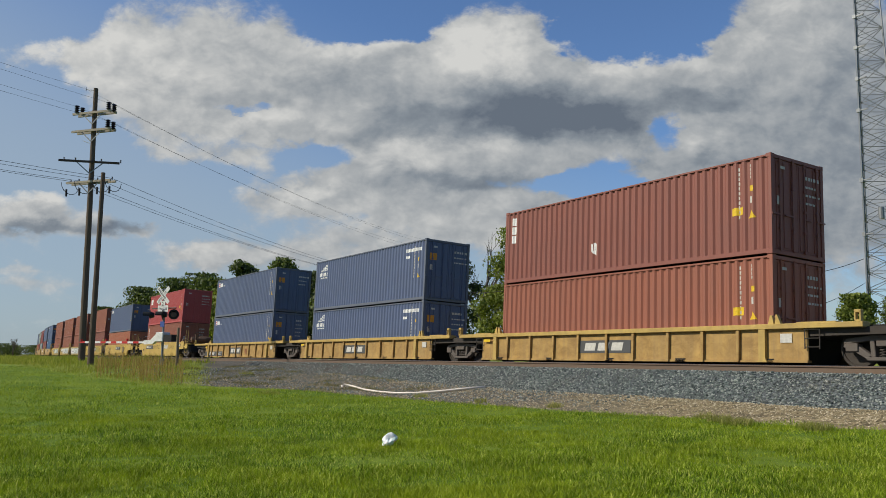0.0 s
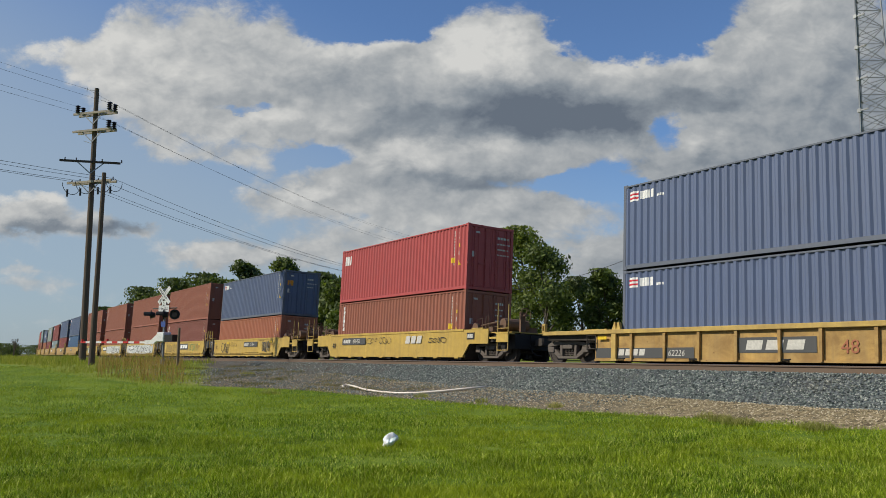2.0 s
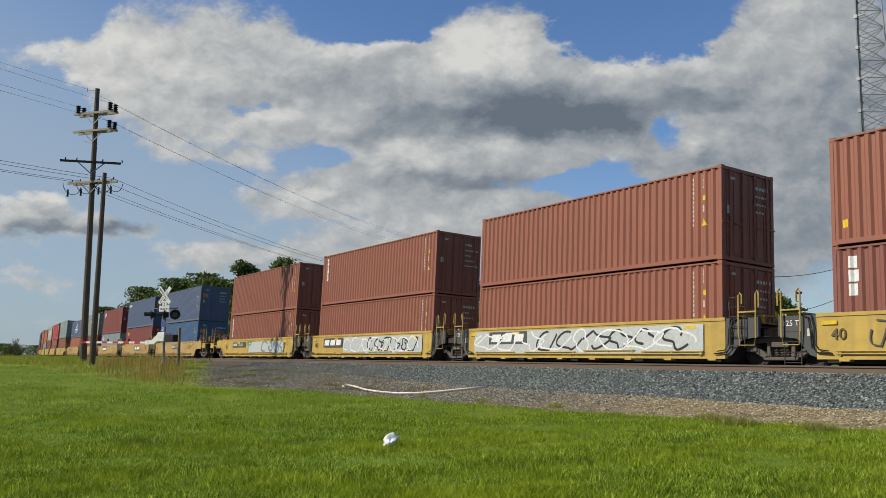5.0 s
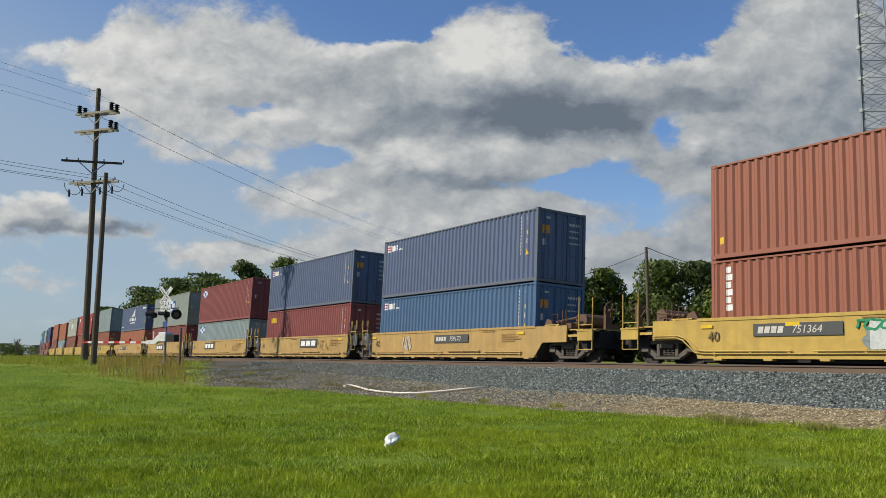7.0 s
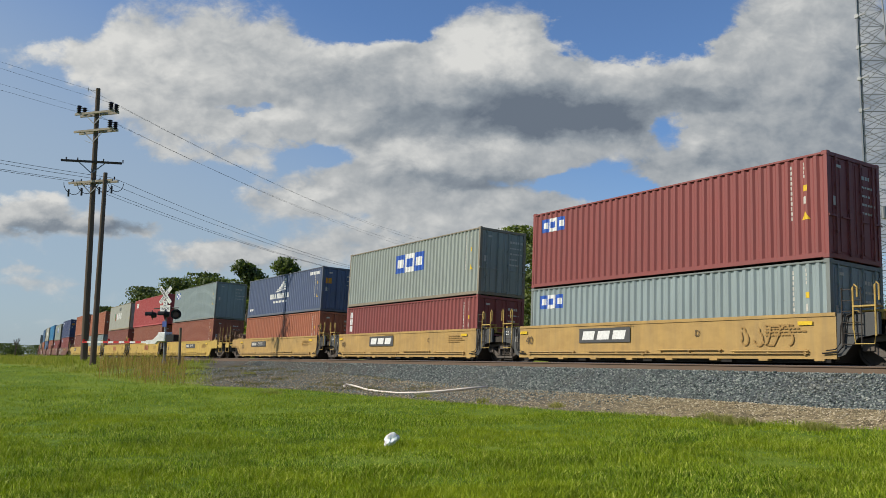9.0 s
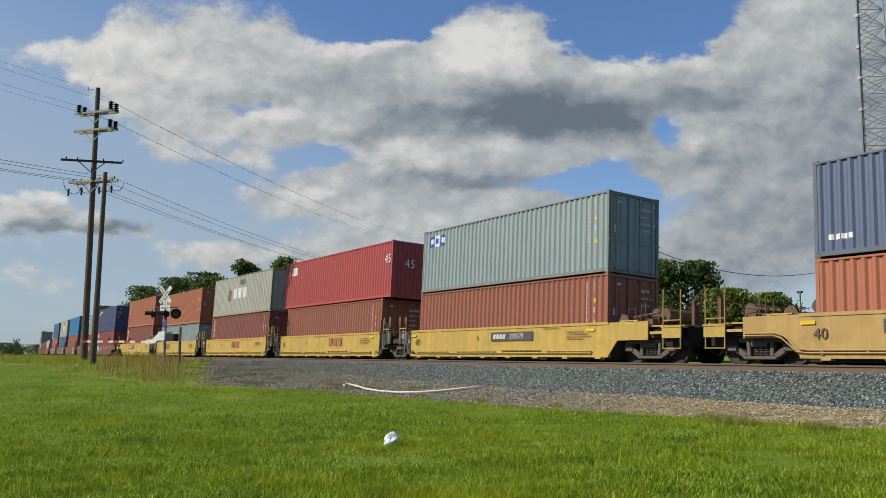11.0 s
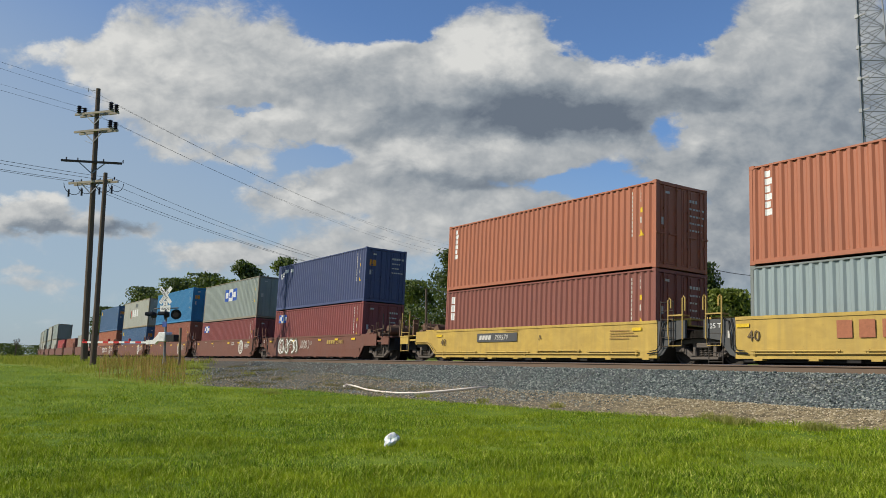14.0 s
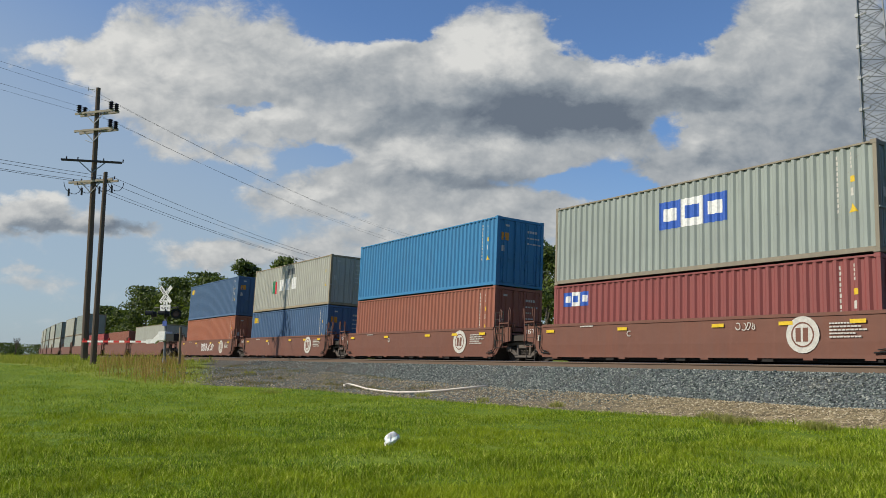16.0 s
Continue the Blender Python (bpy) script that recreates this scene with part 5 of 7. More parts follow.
# ---- lattice tower and things behind the track ----
def make_tower():
    """Three tapering legs, braced crosswise bay by bay."""
    x, y, z = spot(0.5295, 62.0)
    t = tagged(new("lattice_tower"), "tall three-legged grey steel lattice mast", "tower")
    t.matrix_basis = pose(x, y, z)
    H, bay = 42.0, 1.35
    turns = [radians(YAW - 30), radians(YAW + 210), radians(YAW + 90)]

    def leg(i, h):
        r = 1.98 - 0.030 * h
        return Vector((r * math.cos(turns[i]), r * math.sin(turns[i]), h))

    for i in range(3):
        part("leg", Mesh().tube(leg(i, -0.2), leg(i, H), 0.075, 0.055, n=8), GALV, t)
    for f in range(3):
        i, j = f, (f + 1) % 3
        for n in range(int(H / bay)):
            z0, z1 = n * bay, (n + 1) * bay
            br = Mesh().tube(leg(i, z0), leg(j, z0), 0.028, n=5)
            br.tube(leg(i, z0), leg(j, z1), 0.026, n=5).tube(leg(j, z0), leg(i, z1), 0.026, n=5)
            part("lattice_bay", br, GALV, t)
    for i in range(3):
        c0, c1 = leg(1, 0).lerp(leg(2, 0), 0.14 + 0.10 * i), leg(1, H).lerp(leg(2, H), 0.14 + 0.10 * i)
        part("feed_line", Mesh().tube(c0, c1, 0.05, n=6), SIGB, t)
    for zz in (9.5, 13.6, 19.0, 21.5, 24.0, 26.5):
        c = leg(1, zz)
        br = Mesh().box(c.x - 0.12, c.x + 0.7, c.y - 0.06, c.y + 0.06, c.z - 0.05, c.z + 0.05)
        br.box(c.x - 0.15, c.x + 0.12, c.y - 0.12, c.y + 0.12, c.z - 0.14, c.z + 0.14)
        part("antenna_bracket", br, GALV, t)
    c = leg(1, 10.6) + Vector((0.9, 0.8, 0))
    part("equipment_can", Mesh().tube(c, c + Vector((0, 0, 0.9)), 0.2, n=10), GALV, t)


make_tower()


def make_bare_pole(across, depth, top, name, label, r=0.13, cross=False):
    x, y, z = spot(across, depth)
    me = Mesh().tube((x, y, z - 0.2), (x, y, top), r, r * 0.7, n=10)
    ob = tagged(part(name, me, WOOD), label, "pole")
    if cross:
        hd = Mesh().box(x - 0.5, x + 0.5, y - 0.1, y + 0.1, top - 0.15, top).box(x - 0.5, x - 0.2, y - 0.2, y + 0.2, top, top + 0.25).box(x + 0.2, x + 0.5, y - 0.2, y + 0.2, top, top + 0.25)
        part("lamp_head", hd, SIGB, ob)
    return x, y, top


a = make_bare_pole(0.2435, 52.0, 1.5 + (627 - 438) / 1470 * 52, "telephone_pole", "thin dark wooden telephone pole behind the track")
b = make_bare_pole(-0.0225, 70.0, 1.5 + (627 - 512) / 1470 * 70, "telephone_pole", "thin dark wooden telephone pole behind the track")
make_bare_pole(0.4275, 150.0, 1.5 + (627 - 520) / 1470 * 150, "floodlight_mast", "distant floodlight mast with lamp heads", 0.16, True)
tx, ty, tz = spot(0.51, 62.0)
hang(a, (tx, ty, 8.6), 1.6, 0.022)
hang((a[0], a[1], a[2] - 0.3), b, 1.2, 0.018)
gx, gy, gz = spot(0.42, 58.0)
hang((tx, ty, 6.8), (gx, gy, 4.4), 0.3, 0.02)
for q0, q1, d, hgt, nm in ((0.369, 0.462, 24.6, 0.34, "concrete_slab"), (0.012, 0.036, 27.0, 0.3, "concrete_block"), (0.19, 0.212, 25.5, 0.32, "concrete_block"), (0.065, 0.078, 27.5, 0.3, "concrete_block")):
    x0, y0, _ = spot(q0, d)
    x1, y1, _ = spot(q1, d)
    z0 = ground_z(x0, y0)
    ob = Mesh()
    beam(ob, (x0, max(y0, 24.2), z0 + hgt / 2), (x1, max(y0, 24.2), z0 + hgt / 2), 0.7, hgt)
    tagged(part(nm, ob, painted("pale_concrete", (0.62, 0.62, 0.60), 0.8), bevel=0.03), "pale concrete piece lying behind the track", "concrete block")


# ---- small things on the near side ----
def bank_z(x, y):
    """Top of the ground or of the stone bank, whichever is higher."""
    gap = y - track_near(x)
    bed = RAIL_Z + float(np.interp(gap, [q[0] for q in BED], [q[1] for q in BED])) if -8.6 < gap < 4.4 else -9
    return max(ground_z(x, y), bed)


def make_hose():
    """Bent along the foot of the bank, its hooked end lifted."""
    pts = []
    for slope, drop, z in ((-0.1190, 0.0390, .02), (-0.1205, 0.0375, .05), (-0.1170, 0.0358, .08), (-0.1080, 0.0375, .06), (-0.0945, 0.0415, .04), (-0.0776, 0.0442, .035), (-0.0571, 0.0459, .035),
                          (-0.0299, 0.0456, .035), (-0.0027, 0.0435, .04), (0.0245, 0.0408, .05), (0.0503, 0.0384, .06)):
        w = FWD + RGT * slope
        d = 14.0
        while d < 60 and EYE[2] - drop * d > bank_z(w.x * d, w.y * d) + z:
            d += 0.02
        x, y = w.x * d, w.y * d
        pts.append((x, y, bank_z(x, y) + z))
    m, k, b = material("white_plastic_pipe", 0.4)
    b.inputs["Base Color"].default_value = (0.74, 0.66, 0.56, 1)
    tagged(part("plastic_pipe", Mesh().path(pts, 0.027, 8), m, smooth=True), "bent white plastic pipe lying on the dirt", "pipe")


make_hose()


def make_bag():
    x, y, z = spot(-0.0640, 10.45)
    bm = bmesh.new()
    bmesh.ops.create_icosphere(bm, subdivisions=3, radius=0.105)
    for v in bm.verts:
        q = v.co * 7.0
        crease = abs(noise.noise(q)) + 0.5 * abs(noise.noise(q * 2.3))
        v.co += v.co.normalized() * (0.010 - 0.075 * crease)
        rise = v.co.z / 0.105
        v.co.x += 0.035 * rise
        v.co.z = max(v.co.z * 1.0, -0.07)
        v.co.y *= 0.8
    me = bpy.data.meshes.new("plastic_bag")
    bm.to_mesh(me)
    bm.free()
    m, k, b = material("white_plastic_film", 0.45)
    b.inputs["Base Color"].default_value = (0.66, 0.68, 0.68, 1)
    b.inputs["Subsurface Weight"].default_value = 0.1
    me.materials.append(m)
    ob = new("plastic_bag", me)
    ob.matrix_basis = pose(x, y, z + 0.085, 6, 8, 50)
    tagged(ob, "crumpled white plastic bag on the lawn", "bag")


make_bag()


# ---- trees ----
def leaf_material(name, a, b2):
    m, k, b = material(name, 0.6)
    g = k.n.new("ShaderNodeNewGeometry")
    c = k.ramp(g.outputs["Random Per Island"], ((0.0, a), (1.0, b2)))
    k.put(b.inputs["Base Color"], c)
    b.inputs["Subsurface Weight"].default_value = 0.0
    tr = k.n.new("ShaderNodeBsdfTranslucent")
    k.put(tr.inputs[0], k.mix(1.0, c, (1.6, 1.7, 0.7), "MULTIPLY"))
    mx = k.n.new("ShaderNodeMixShader")
    mx.inputs[0].default_value = 0.3
    k.l.new(b.outputs[0], mx.inputs[1])
    k.l.new(tr.outputs[0], mx.inputs[2])
    k.l.new(mx.outputs[0], k.n["Material Output"].inputs[0])
    return m


LEAVES = [leaf_material("leaves_mid_green", (0.040, 0.062, 0.018), (0.13, 0.165, 0.042)),
          leaf_material("leaves_dark_green", (0.032, 0.050, 0.017), (0.10, 0.13, 0.037)),
          leaf_material("leaves_yellow_green", (0.065, 0.095, 0.015), (0.20, 0.23, 0.045))]
BARK = painted("tree_bark", (0.11, 0.09, 0.07), 0.95, 0.5, 0.0, bump=0.5)


def make_tree(x, y, height, width, seed, leaf=0, count=2600, size=0.30, low=0.25, open_=0.0, label="leafy deciduous tree behind the track"):
    rnd = random.Random(seed)
    z = ground_z(x, y)
    t = tagged(new("tree"), label, "tree", "trees behind the track")
    t.matrix_basis = Matrix.Translation((x, y, z))
    wood = Mesh()
    wood.tube((0, 0, -0.3), (0.1, 0, height * 0.45), 0.028 * height, 0.018 * height, 8, False)
    blobs = []
    n = 11
    for i in range(n):
        a = 2.4 * i + rnd.uniform(-.4, .4)
        u = low + (1 - low) * (i + 0.6) / n
        reach = width / 2 * (0.75 - 0.35 * abs(u - 0.5)) * rnd.uniform(0.45, 1.0) * (1.0 if u < .8 else .6)
        c = Vector((reach * math.cos(a), reach * math.sin(a), height * min(u, 0.93)))
        s = Vector((0.05, 0, height * max(0.15, u * 0.55)))
        mid = s.lerp(c, 0.5) + Vector((0, 0, 0.1 * height * rnd.uniform(-.3, .6)))
        wood.tube(s, mid, 0.010 * height, 0.007 * height, 6, False)
        wood.tube(mid, c, 0.007 * height, 0.002 * height, 5, False)
        for _ in range(3):
            q = c + Vector((rnd.uniform(-1, 1), rnd.uniform(-1, 1), rnd.uniform(-.4, .9))) * width * 0.16
            wood.tube(mid.lerp(c, 0.7), q, 0.003 * height, 0.001 * height, 4, False)
        blobs.append((c, width * rnd.uniform(0.16, 0.27)))
    part("trunk", wood, BARK, t)
    blobs.append((Vector((0, 0, height * 0.9)), width * 0.2))
    rs = np.random.RandomState(seed)
    c = np.array([tuple(b[0]) for b in blobs])
    r = np.array([b[1] for b in blobs])
    pick = rs.choice(len(blobs), count, p=r ** 2 / (r ** 2).sum())
    d = rs.normal(size=(count, 3))
    d /= np.linalg.norm(d, axis=1)[:, None]
    rad = r[pick] * (rs.uniform(0, 1, count) ** 0.45) * rs.uniform(0.8, 1.25, count)
    pos = c[pick] + d * rad[:, None] * np.array([1, 1, 0.8])
    pos[:, 2] = np.clip(pos[:, 2], 0.15, height * 1.01)
    nrm = d + rs.normal(scale=0.7, size=(count, 3))
    nrm /= np.linalg.norm(nrm, axis=1)[:, None]
    e1 = np.cross(nrm, rs.normal(size=(count, 3)))
    e1 /= np.linalg.norm(e1, axis=1)[:, None]
    e2 = np.cross(nrm, e1)
    s = size * rs.uniform(0.5, 1.2, count)[:, None]
    v = np.stack([pos - e1 * s, pos - e2 * s * 0.5, pos + e1 * s, pos + e2 * s * 0.5], 1).reshape(-1, 3)
    me = Mesh()
    me.v, me.f = v.tolist(), np.arange(count * 4).reshape(-1, 4).tolist()
    part("crown", me, LEAVES[leaf], t)


# slant across, top row over the horizon (tangent), depth, width in metres, leaf tone, seed
GROVE = ((-0.335, 0.07, 148, 13, 0, 41), (-0.385, 0.05, 160, 10, 0, 42), (-0.3, 0.072, 140, 14, 1, 43), (-0.268, 0.088, 134, 12, 0, 44), (-0.222, 0.078, 126, 11, 1, 45),
         (-0.405, 0.055, 165, 9, 1, 1), (-0.36, 0.078, 150, 11, 1, 2), (-0.318, 0.088, 142, 12, 0, 3), (-0.285, 0.094, 138, 12, 1, 4), (-0.25, 0.075, 128, 12, 2, 5),
         (-0.238, 0.111, 122, 7, 1, 6), (-0.188, 0.113, 118, 7, 0, 7), (-0.205, 0.085, 105, 9, 2, 8), (-0.15, 0.095, 100, 9, 1, 9), (-0.11, 0.085, 92, 10, 0, 10))
TREE_LINE = ((-0.06, 0.075, 82, 9, 2, 11), (-0.03, 0.085, 78, 8, 0, 12), (0.015, 0.125, 72, 6, 1, 13), (0.098, 0.15, 64, 6.5, 2, 15), (0.122, 0.13, 60, 5.5, 0, 16),
         (0.075, 0.08, 66, 6, 2, 17), (0.165, 0.09, 68, 6, 1, 18), (0.195, 0.1, 60, 4.5, 0, 19), (0.265, 0.108, 58, 6, 0, 20), (0.305, 0.108, 57, 5, 1, 21),
         (0.235, 0.07, 60, 5, 2, 22), (0.345, 0.075, 55, 5, 2, 23), (0.39, 0.07, 56, 5.5, 2, 24), (0.37, 0.062, 58, 5, 0, 26), (0.5, 0.07, 60, 4, 2, 27),
         (0.555, 0.066, 62, 5, 2, 28))
HORIZON_TREES = ((-0.532, 0.012, 260, 13, 1, 30), (-0.505, 0.007, 300, 24, 1, 31), (-0.555, 0.008, 240, 16, 1, 32), (-0.486, 0.01, 330, 12, 1, 33), (-0.515, 0.01, 280, 10, 0, 34))
for q, up, d, wd, tone, seed in GROVE + TREE_LINE + HORIZON_TREES:
    x, y, z = spot(q, d)
    make_tree(x, y, up * d + 1.5 - z, wd, seed, tone, (8500 if d < 110 else 6000) if d < 200 else 1500, 0.17 if d < 90 else 0.34, 0.10)


def make_bare_tree(q, up, d, seed, label, stout=0.017):
    x, y, z = spot(q, d)
    h = up * d + 1.5 - z
    rnd = random.Random(seed)
    t = tagged(new("tree"), label, "tree", "trees behind the track")
    t.matrix_basis = Matrix.Translation((x, y, z))
    me = Mesh()

    def grow(a, dirn, ln, r, level):
        b = a + dirn * ln
        me.tube(a, b, r, r * 0.65, 5, False)
        if level:
            for _ in range(4 if level > 1 else 3):
                dd = (dirn + Vector((rnd.uniform(-1, 1), rnd.uniform(-1, 1), rnd.uniform(-.1, .8))) * 0.62).normalized()
                grow(a.lerp(b, rnd.uniform(0.45, 1.0)), dd, ln * rnd.uniform(0.5, 0.75), r * 0.5, level - 1)

    grow(Vector((0, 0, -0.2)), Vector((0.03, 0, 1)).normalized(), h * 0.42, h * stout, 4)
    part("limb_work", me, BARK, t)


make_bare_tree(0.045, 0.150, 70, 5, "thin half-bare tree with grey twigs")
make_bare_tree(0.06, 0.125, 73, 8, "thin half-bare tree with grey twigs")
make_bare_tree(-0.514, 0.026, 150, 9, "small bare tree on the horizon", 0.03)


def scatter_blades(name, pts, h, w, lean, mat, label, seed, parent=None, category="grass"):
    """Upright tapering blades at (x, y, z) places, joined."""
    rs = np.random.RandomState(seed)
    p = np.asarray(pts, float)
    n = len(p)
    a = rs.uniform(0, 6.283, n)
    hh = np.asarray(h) * rs.uniform(0.55, 1.25, n)
    ww = w * rs.uniform(0.6, 1.3, n)
    la = rs.uniform(0, 6.283, n)
    ll = lean * hh * rs.uniform(0.1, 1.0, n)
    side = np.stack([np.cos(a), np.sin(a), 0 * a], 1) * ww[:, None] / 2
    off = np.stack([np.cos(la) * ll, np.sin(la) * ll, hh], 1)
    mid = p + off * np.array([0.35, 0.35, 0.6])
    v = np.stack([p - side, p + side, mid + side * 0.75, mid - side * 0.75, p + off], 1).reshape(-1, 3)
    i = np.arange(n)[:, None] * 5
    me = bpy.data.meshes.new(name)
    nv = len(v)
    quads, tris = i + np.array([0, 1, 2, 3]), i + np.array([3, 2, 4])
    me.vertices.add(nv)
    me.vertices.foreach_set("co", v.ravel())
    loops = np.concatenate([quads.ravel(), tris.ravel()])
    me.loops.add(len(loops))
    me.loops.foreach_set("vertex_index", loops.astype(np.int32))
    start = np.concatenate([np.arange(n) * 4, n * 4 + np.arange(n) * 3])
    me.polygons.add(2 * n)
    me.polygons.foreach_set("loop_start", start.astype(np.int32))
    me.update(calc_edges=True)
    me.validate()
    me.materials.append(mat)
    ob = new(name, me)
    if parent:
        ob.parent = parent
    return tagged(ob, label, category, kind="stuff")


def blade_material(name, stops, patch, mixf=0.25):
    m, k, b = material(name, 0.55)
    b.inputs["Specular IOR Level"].default_value = 0.12
    g = k.n.new("ShaderNodeNewGeometry")
    p = k.n.new("ShaderNodeTexCoord").outputs["Object"]
    c = k.ramp(g.outputs["Random Per Island"], stops)
    c = k.mix(k.ramp(k.noise(p, 0.45, 4, 0.6), ((0.40, 0.0), (0.66, 0.65))), c, patch)
    c = k.mix(k.ramp(k.noise(p, 1.7, 5, 0.65), ((0.46, 0.0), (0.70, 0.6))), c, tuple(0.38 * x for x in stops[1][1]))
    k.put(b.inputs["Base Color"], c)
    tr = k.n.new("ShaderNodeBsdfTranslucent")
    k.put(tr.inputs[0], k.mix(1.0, c, (1.5, 1.5, 0.8), "MULTIPLY"))
    mx = k.n.new("ShaderNodeMixShader")
    mx.inputs[0].default_value = mixf
    k.l.new(b.outputs[0], mx.inputs[1])
    k.l.new(tr.outputs[0], mx.inputs[2])
    k.l.new(mx.outputs[0], k.n["Material Output"].inputs[0])
    return m


def lawn():
    rs = np.random.RandomState(4)
    pts = []
    for d0, d1, dens in ((5.3, 8.4, 3600), (8.4, 11.4, 2200), (11.4, 16, 1100), (16, 24.5, 450), (24.5, 37, 170)):
        area = 0.62 * (d1 * d1 - d0 * d0)
        n = int(area * dens)
        d = np.sqrt(rs.uniform(d0 * d0, d1 * d1, n))
        u = rs.uniform(-0.62, 0.62, n)
        xs = FWD.x * d + RGT.x * u * d
        ys = FWD.y * d + RGT.y * u * d
        for x, y in zip(xs, ys):
            if y < lawn_edge(x) + rs.normal(0, 0.13) and y > -12:
                pts.append((x, y))
    z = [(x, y, ground_z(x, y) - 0.012 + 0.022 * noise.noise((x * 1.6, y * 1.6, 1.0)) + 0.016 * noise.noise((x * 5, y * 5, 4.0))) for x, y in pts]
    mat = blade_material("lawn_blades", ((0.0, (0.020, 0.048, 0.004)), (0.4, (0.125, 0.215, 0.009)), (0.75, (0.29, 0.39, 0.024)), (1.0, (0.58, 0.58, 0.16))), (0.30, 0.35, 0.015))
    tall = [0.062 * (1.0 + 0.75 * noise.noise((x * 0.8, y * 0.8, 6.0)) + 0.45 * noise.noise((x * 2.9, y * 2.9, 8.0))) for x, y in pts]
    scatter_blades("lawn_grass", z, tall, 0.0072, 1.05, mat, "short bright green mown lawn grass", 5)


lawn()


def meadow():
    rs = np.random.RandomState(9)
    pts = []
    while len(pts) < 21000:
        x = rs.uniform(-70, -23)
        y = rs.uniform(3, 14.2)
        if dryness(x, y) > rs.uniform(0.25, 1) and noise.noise((x * 0.35, y * 0.35, 9.0)) > rs.uniform(-0.5, 0.4):
            pts.append((x, y, ground_z(x, y)))
    mat = blade_material("dry_meadow_blades", ((0.0, (0.11, 0.15, 0.016)), (0.5, (0.27, 0.30, 0.045)), (1.0, (0.44, 0.40, 0.12))), (0.25, 0.31, 0.03))
    swell = [0.13 * (1.0 + 0.9 * noise.noise((x * 0.5, y * 0.6, 1.0))) for x, y, z in pts]
    scatter_blades("meadow_grass", pts, swell, 0.016, 0.8, mat, "tall dry straw-coloured meadow grass by the crossing", 12)
    far = []
    while len(far) < 16000:
        x = rs.uniform(-150, -44)
        y = rs.uniform(4.5, track_near(x) - 6.6)
        if noise.noise((x * 0.12, y * 0.3, 4.0)) > rs.uniform(-0.7, 0.3):
            far.append((x, y, ground_z(x, y)))
    swell = [0.30 * (1.0 + 1.2 * noise.noise((x * 0.15, y * 0.4, 1.0)) + 0.5 * noise.noise((x * 0.6, y * 0.6, 2.0))) for x, y, z in far]
    scatter_blades("meadow_grass", far, swell, 0.028, 0.7, mat, "tall green and straw-coloured meadow along the track", 14)
    gold = [p for p in pts if -0.415 < (p[0] * 0.543 + p[1] * 0.84) / (-p[0] * 0.84 + p[1] * 0.543) < -0.31 and p[0] > -48 and noise.noise((p[0] * 0.8, p[1] * 0.8, 2.0)) > -0.15][::3]
    scatter_blades("dry_weeds", gold, 0.60, 0.014, 0.35, blade_material("golden_weed_stems", ((0.0, (0.16, 0.11, 0.035)), (0.5, (0.34, 0.23, 0.08)), (1.0, (0.46, 0.33, 0.14))), (0.32, 0.21, 0.07)), "tall golden dry weeds round the signal mast", 13)


meadow()


def tufts():
    mat = blade_material("olive_tuft_blades", ((0.0, (0.14, 0.16, 0.035)), (0.6, (0.30, 0.30, 0.08)), (1.0, (0.50, 0.44, 0.18))), (0.24, 0.26, 0.06))
    rs = np.random.RandomState(3)
    for u, v, r, n in ((1429, 738, 0.25, 420), (1294, 731, 0.26, 420), (1264, 725, 0.20, 260), (978, 717, 0.18, 180), (745, 702, 0.2, 140), (1238, 721, 0.14, 100), (850, 711, 0.15, 120), (440, 662, 0.3, 200), (480, 668, 0.3, 140)):
        w = FWD + RGT * ((u - 784) / 1470)
        d = 13.2 / w.y
        for _ in range(3):
            d = (1.5 - ground_z(w.x * d, w.y * d)) * 1470 / (v - 627)
        cx, cy = w.x * d, w.y * d
        pts = []
        for _ in range(n):
            a, q = rs.uniform(0, 6.283), r * math.sqrt(rs.uniform(0, 1))
            x, y2 = cx + q * math.cos(a), cy + q * math.sin(a)
            pts.append((x, y2, ground_z(x, y2) - 0.01))
        tagged(scatter_blades("grass_tuft", pts, 0.13, 0.010, 1.1, mat, "olive-green grass tuft growing in the dirt", int(u)), kind="stuff")


tufts()


def thin_weeds():
    """Sparse low growth on the worn ground by the crossing."""
    rs = np.random.RandomState(31)
    pts = []
    while len(pts) < 5200:
        x, y = rs.uniform(-38, -20), rs.uniform(8, 13.9)
        if y > lawn_edge(x) - 0.3 and noise.noise((x * 0.9, y * 0.9, 3.0)) > rs.uniform(0.0, 0.5):
            pts.append((x, y, ground_z(x, y) - 0.01))
    mat = blade_material("thin_weed_blades", ((0.0, (0.08, 0.085, 0.025)), (0.6, (0.17, 0.155, 0.06)), (1.0, (0.30, 0.25, 0.12))), (0.12, 0.12, 0.04))
    scatter_blades("ground_weeds", pts, 0.09, 0.012, 0.9, mat, "sparse dull weeds on worn dirt", 32)


thin_weeds()


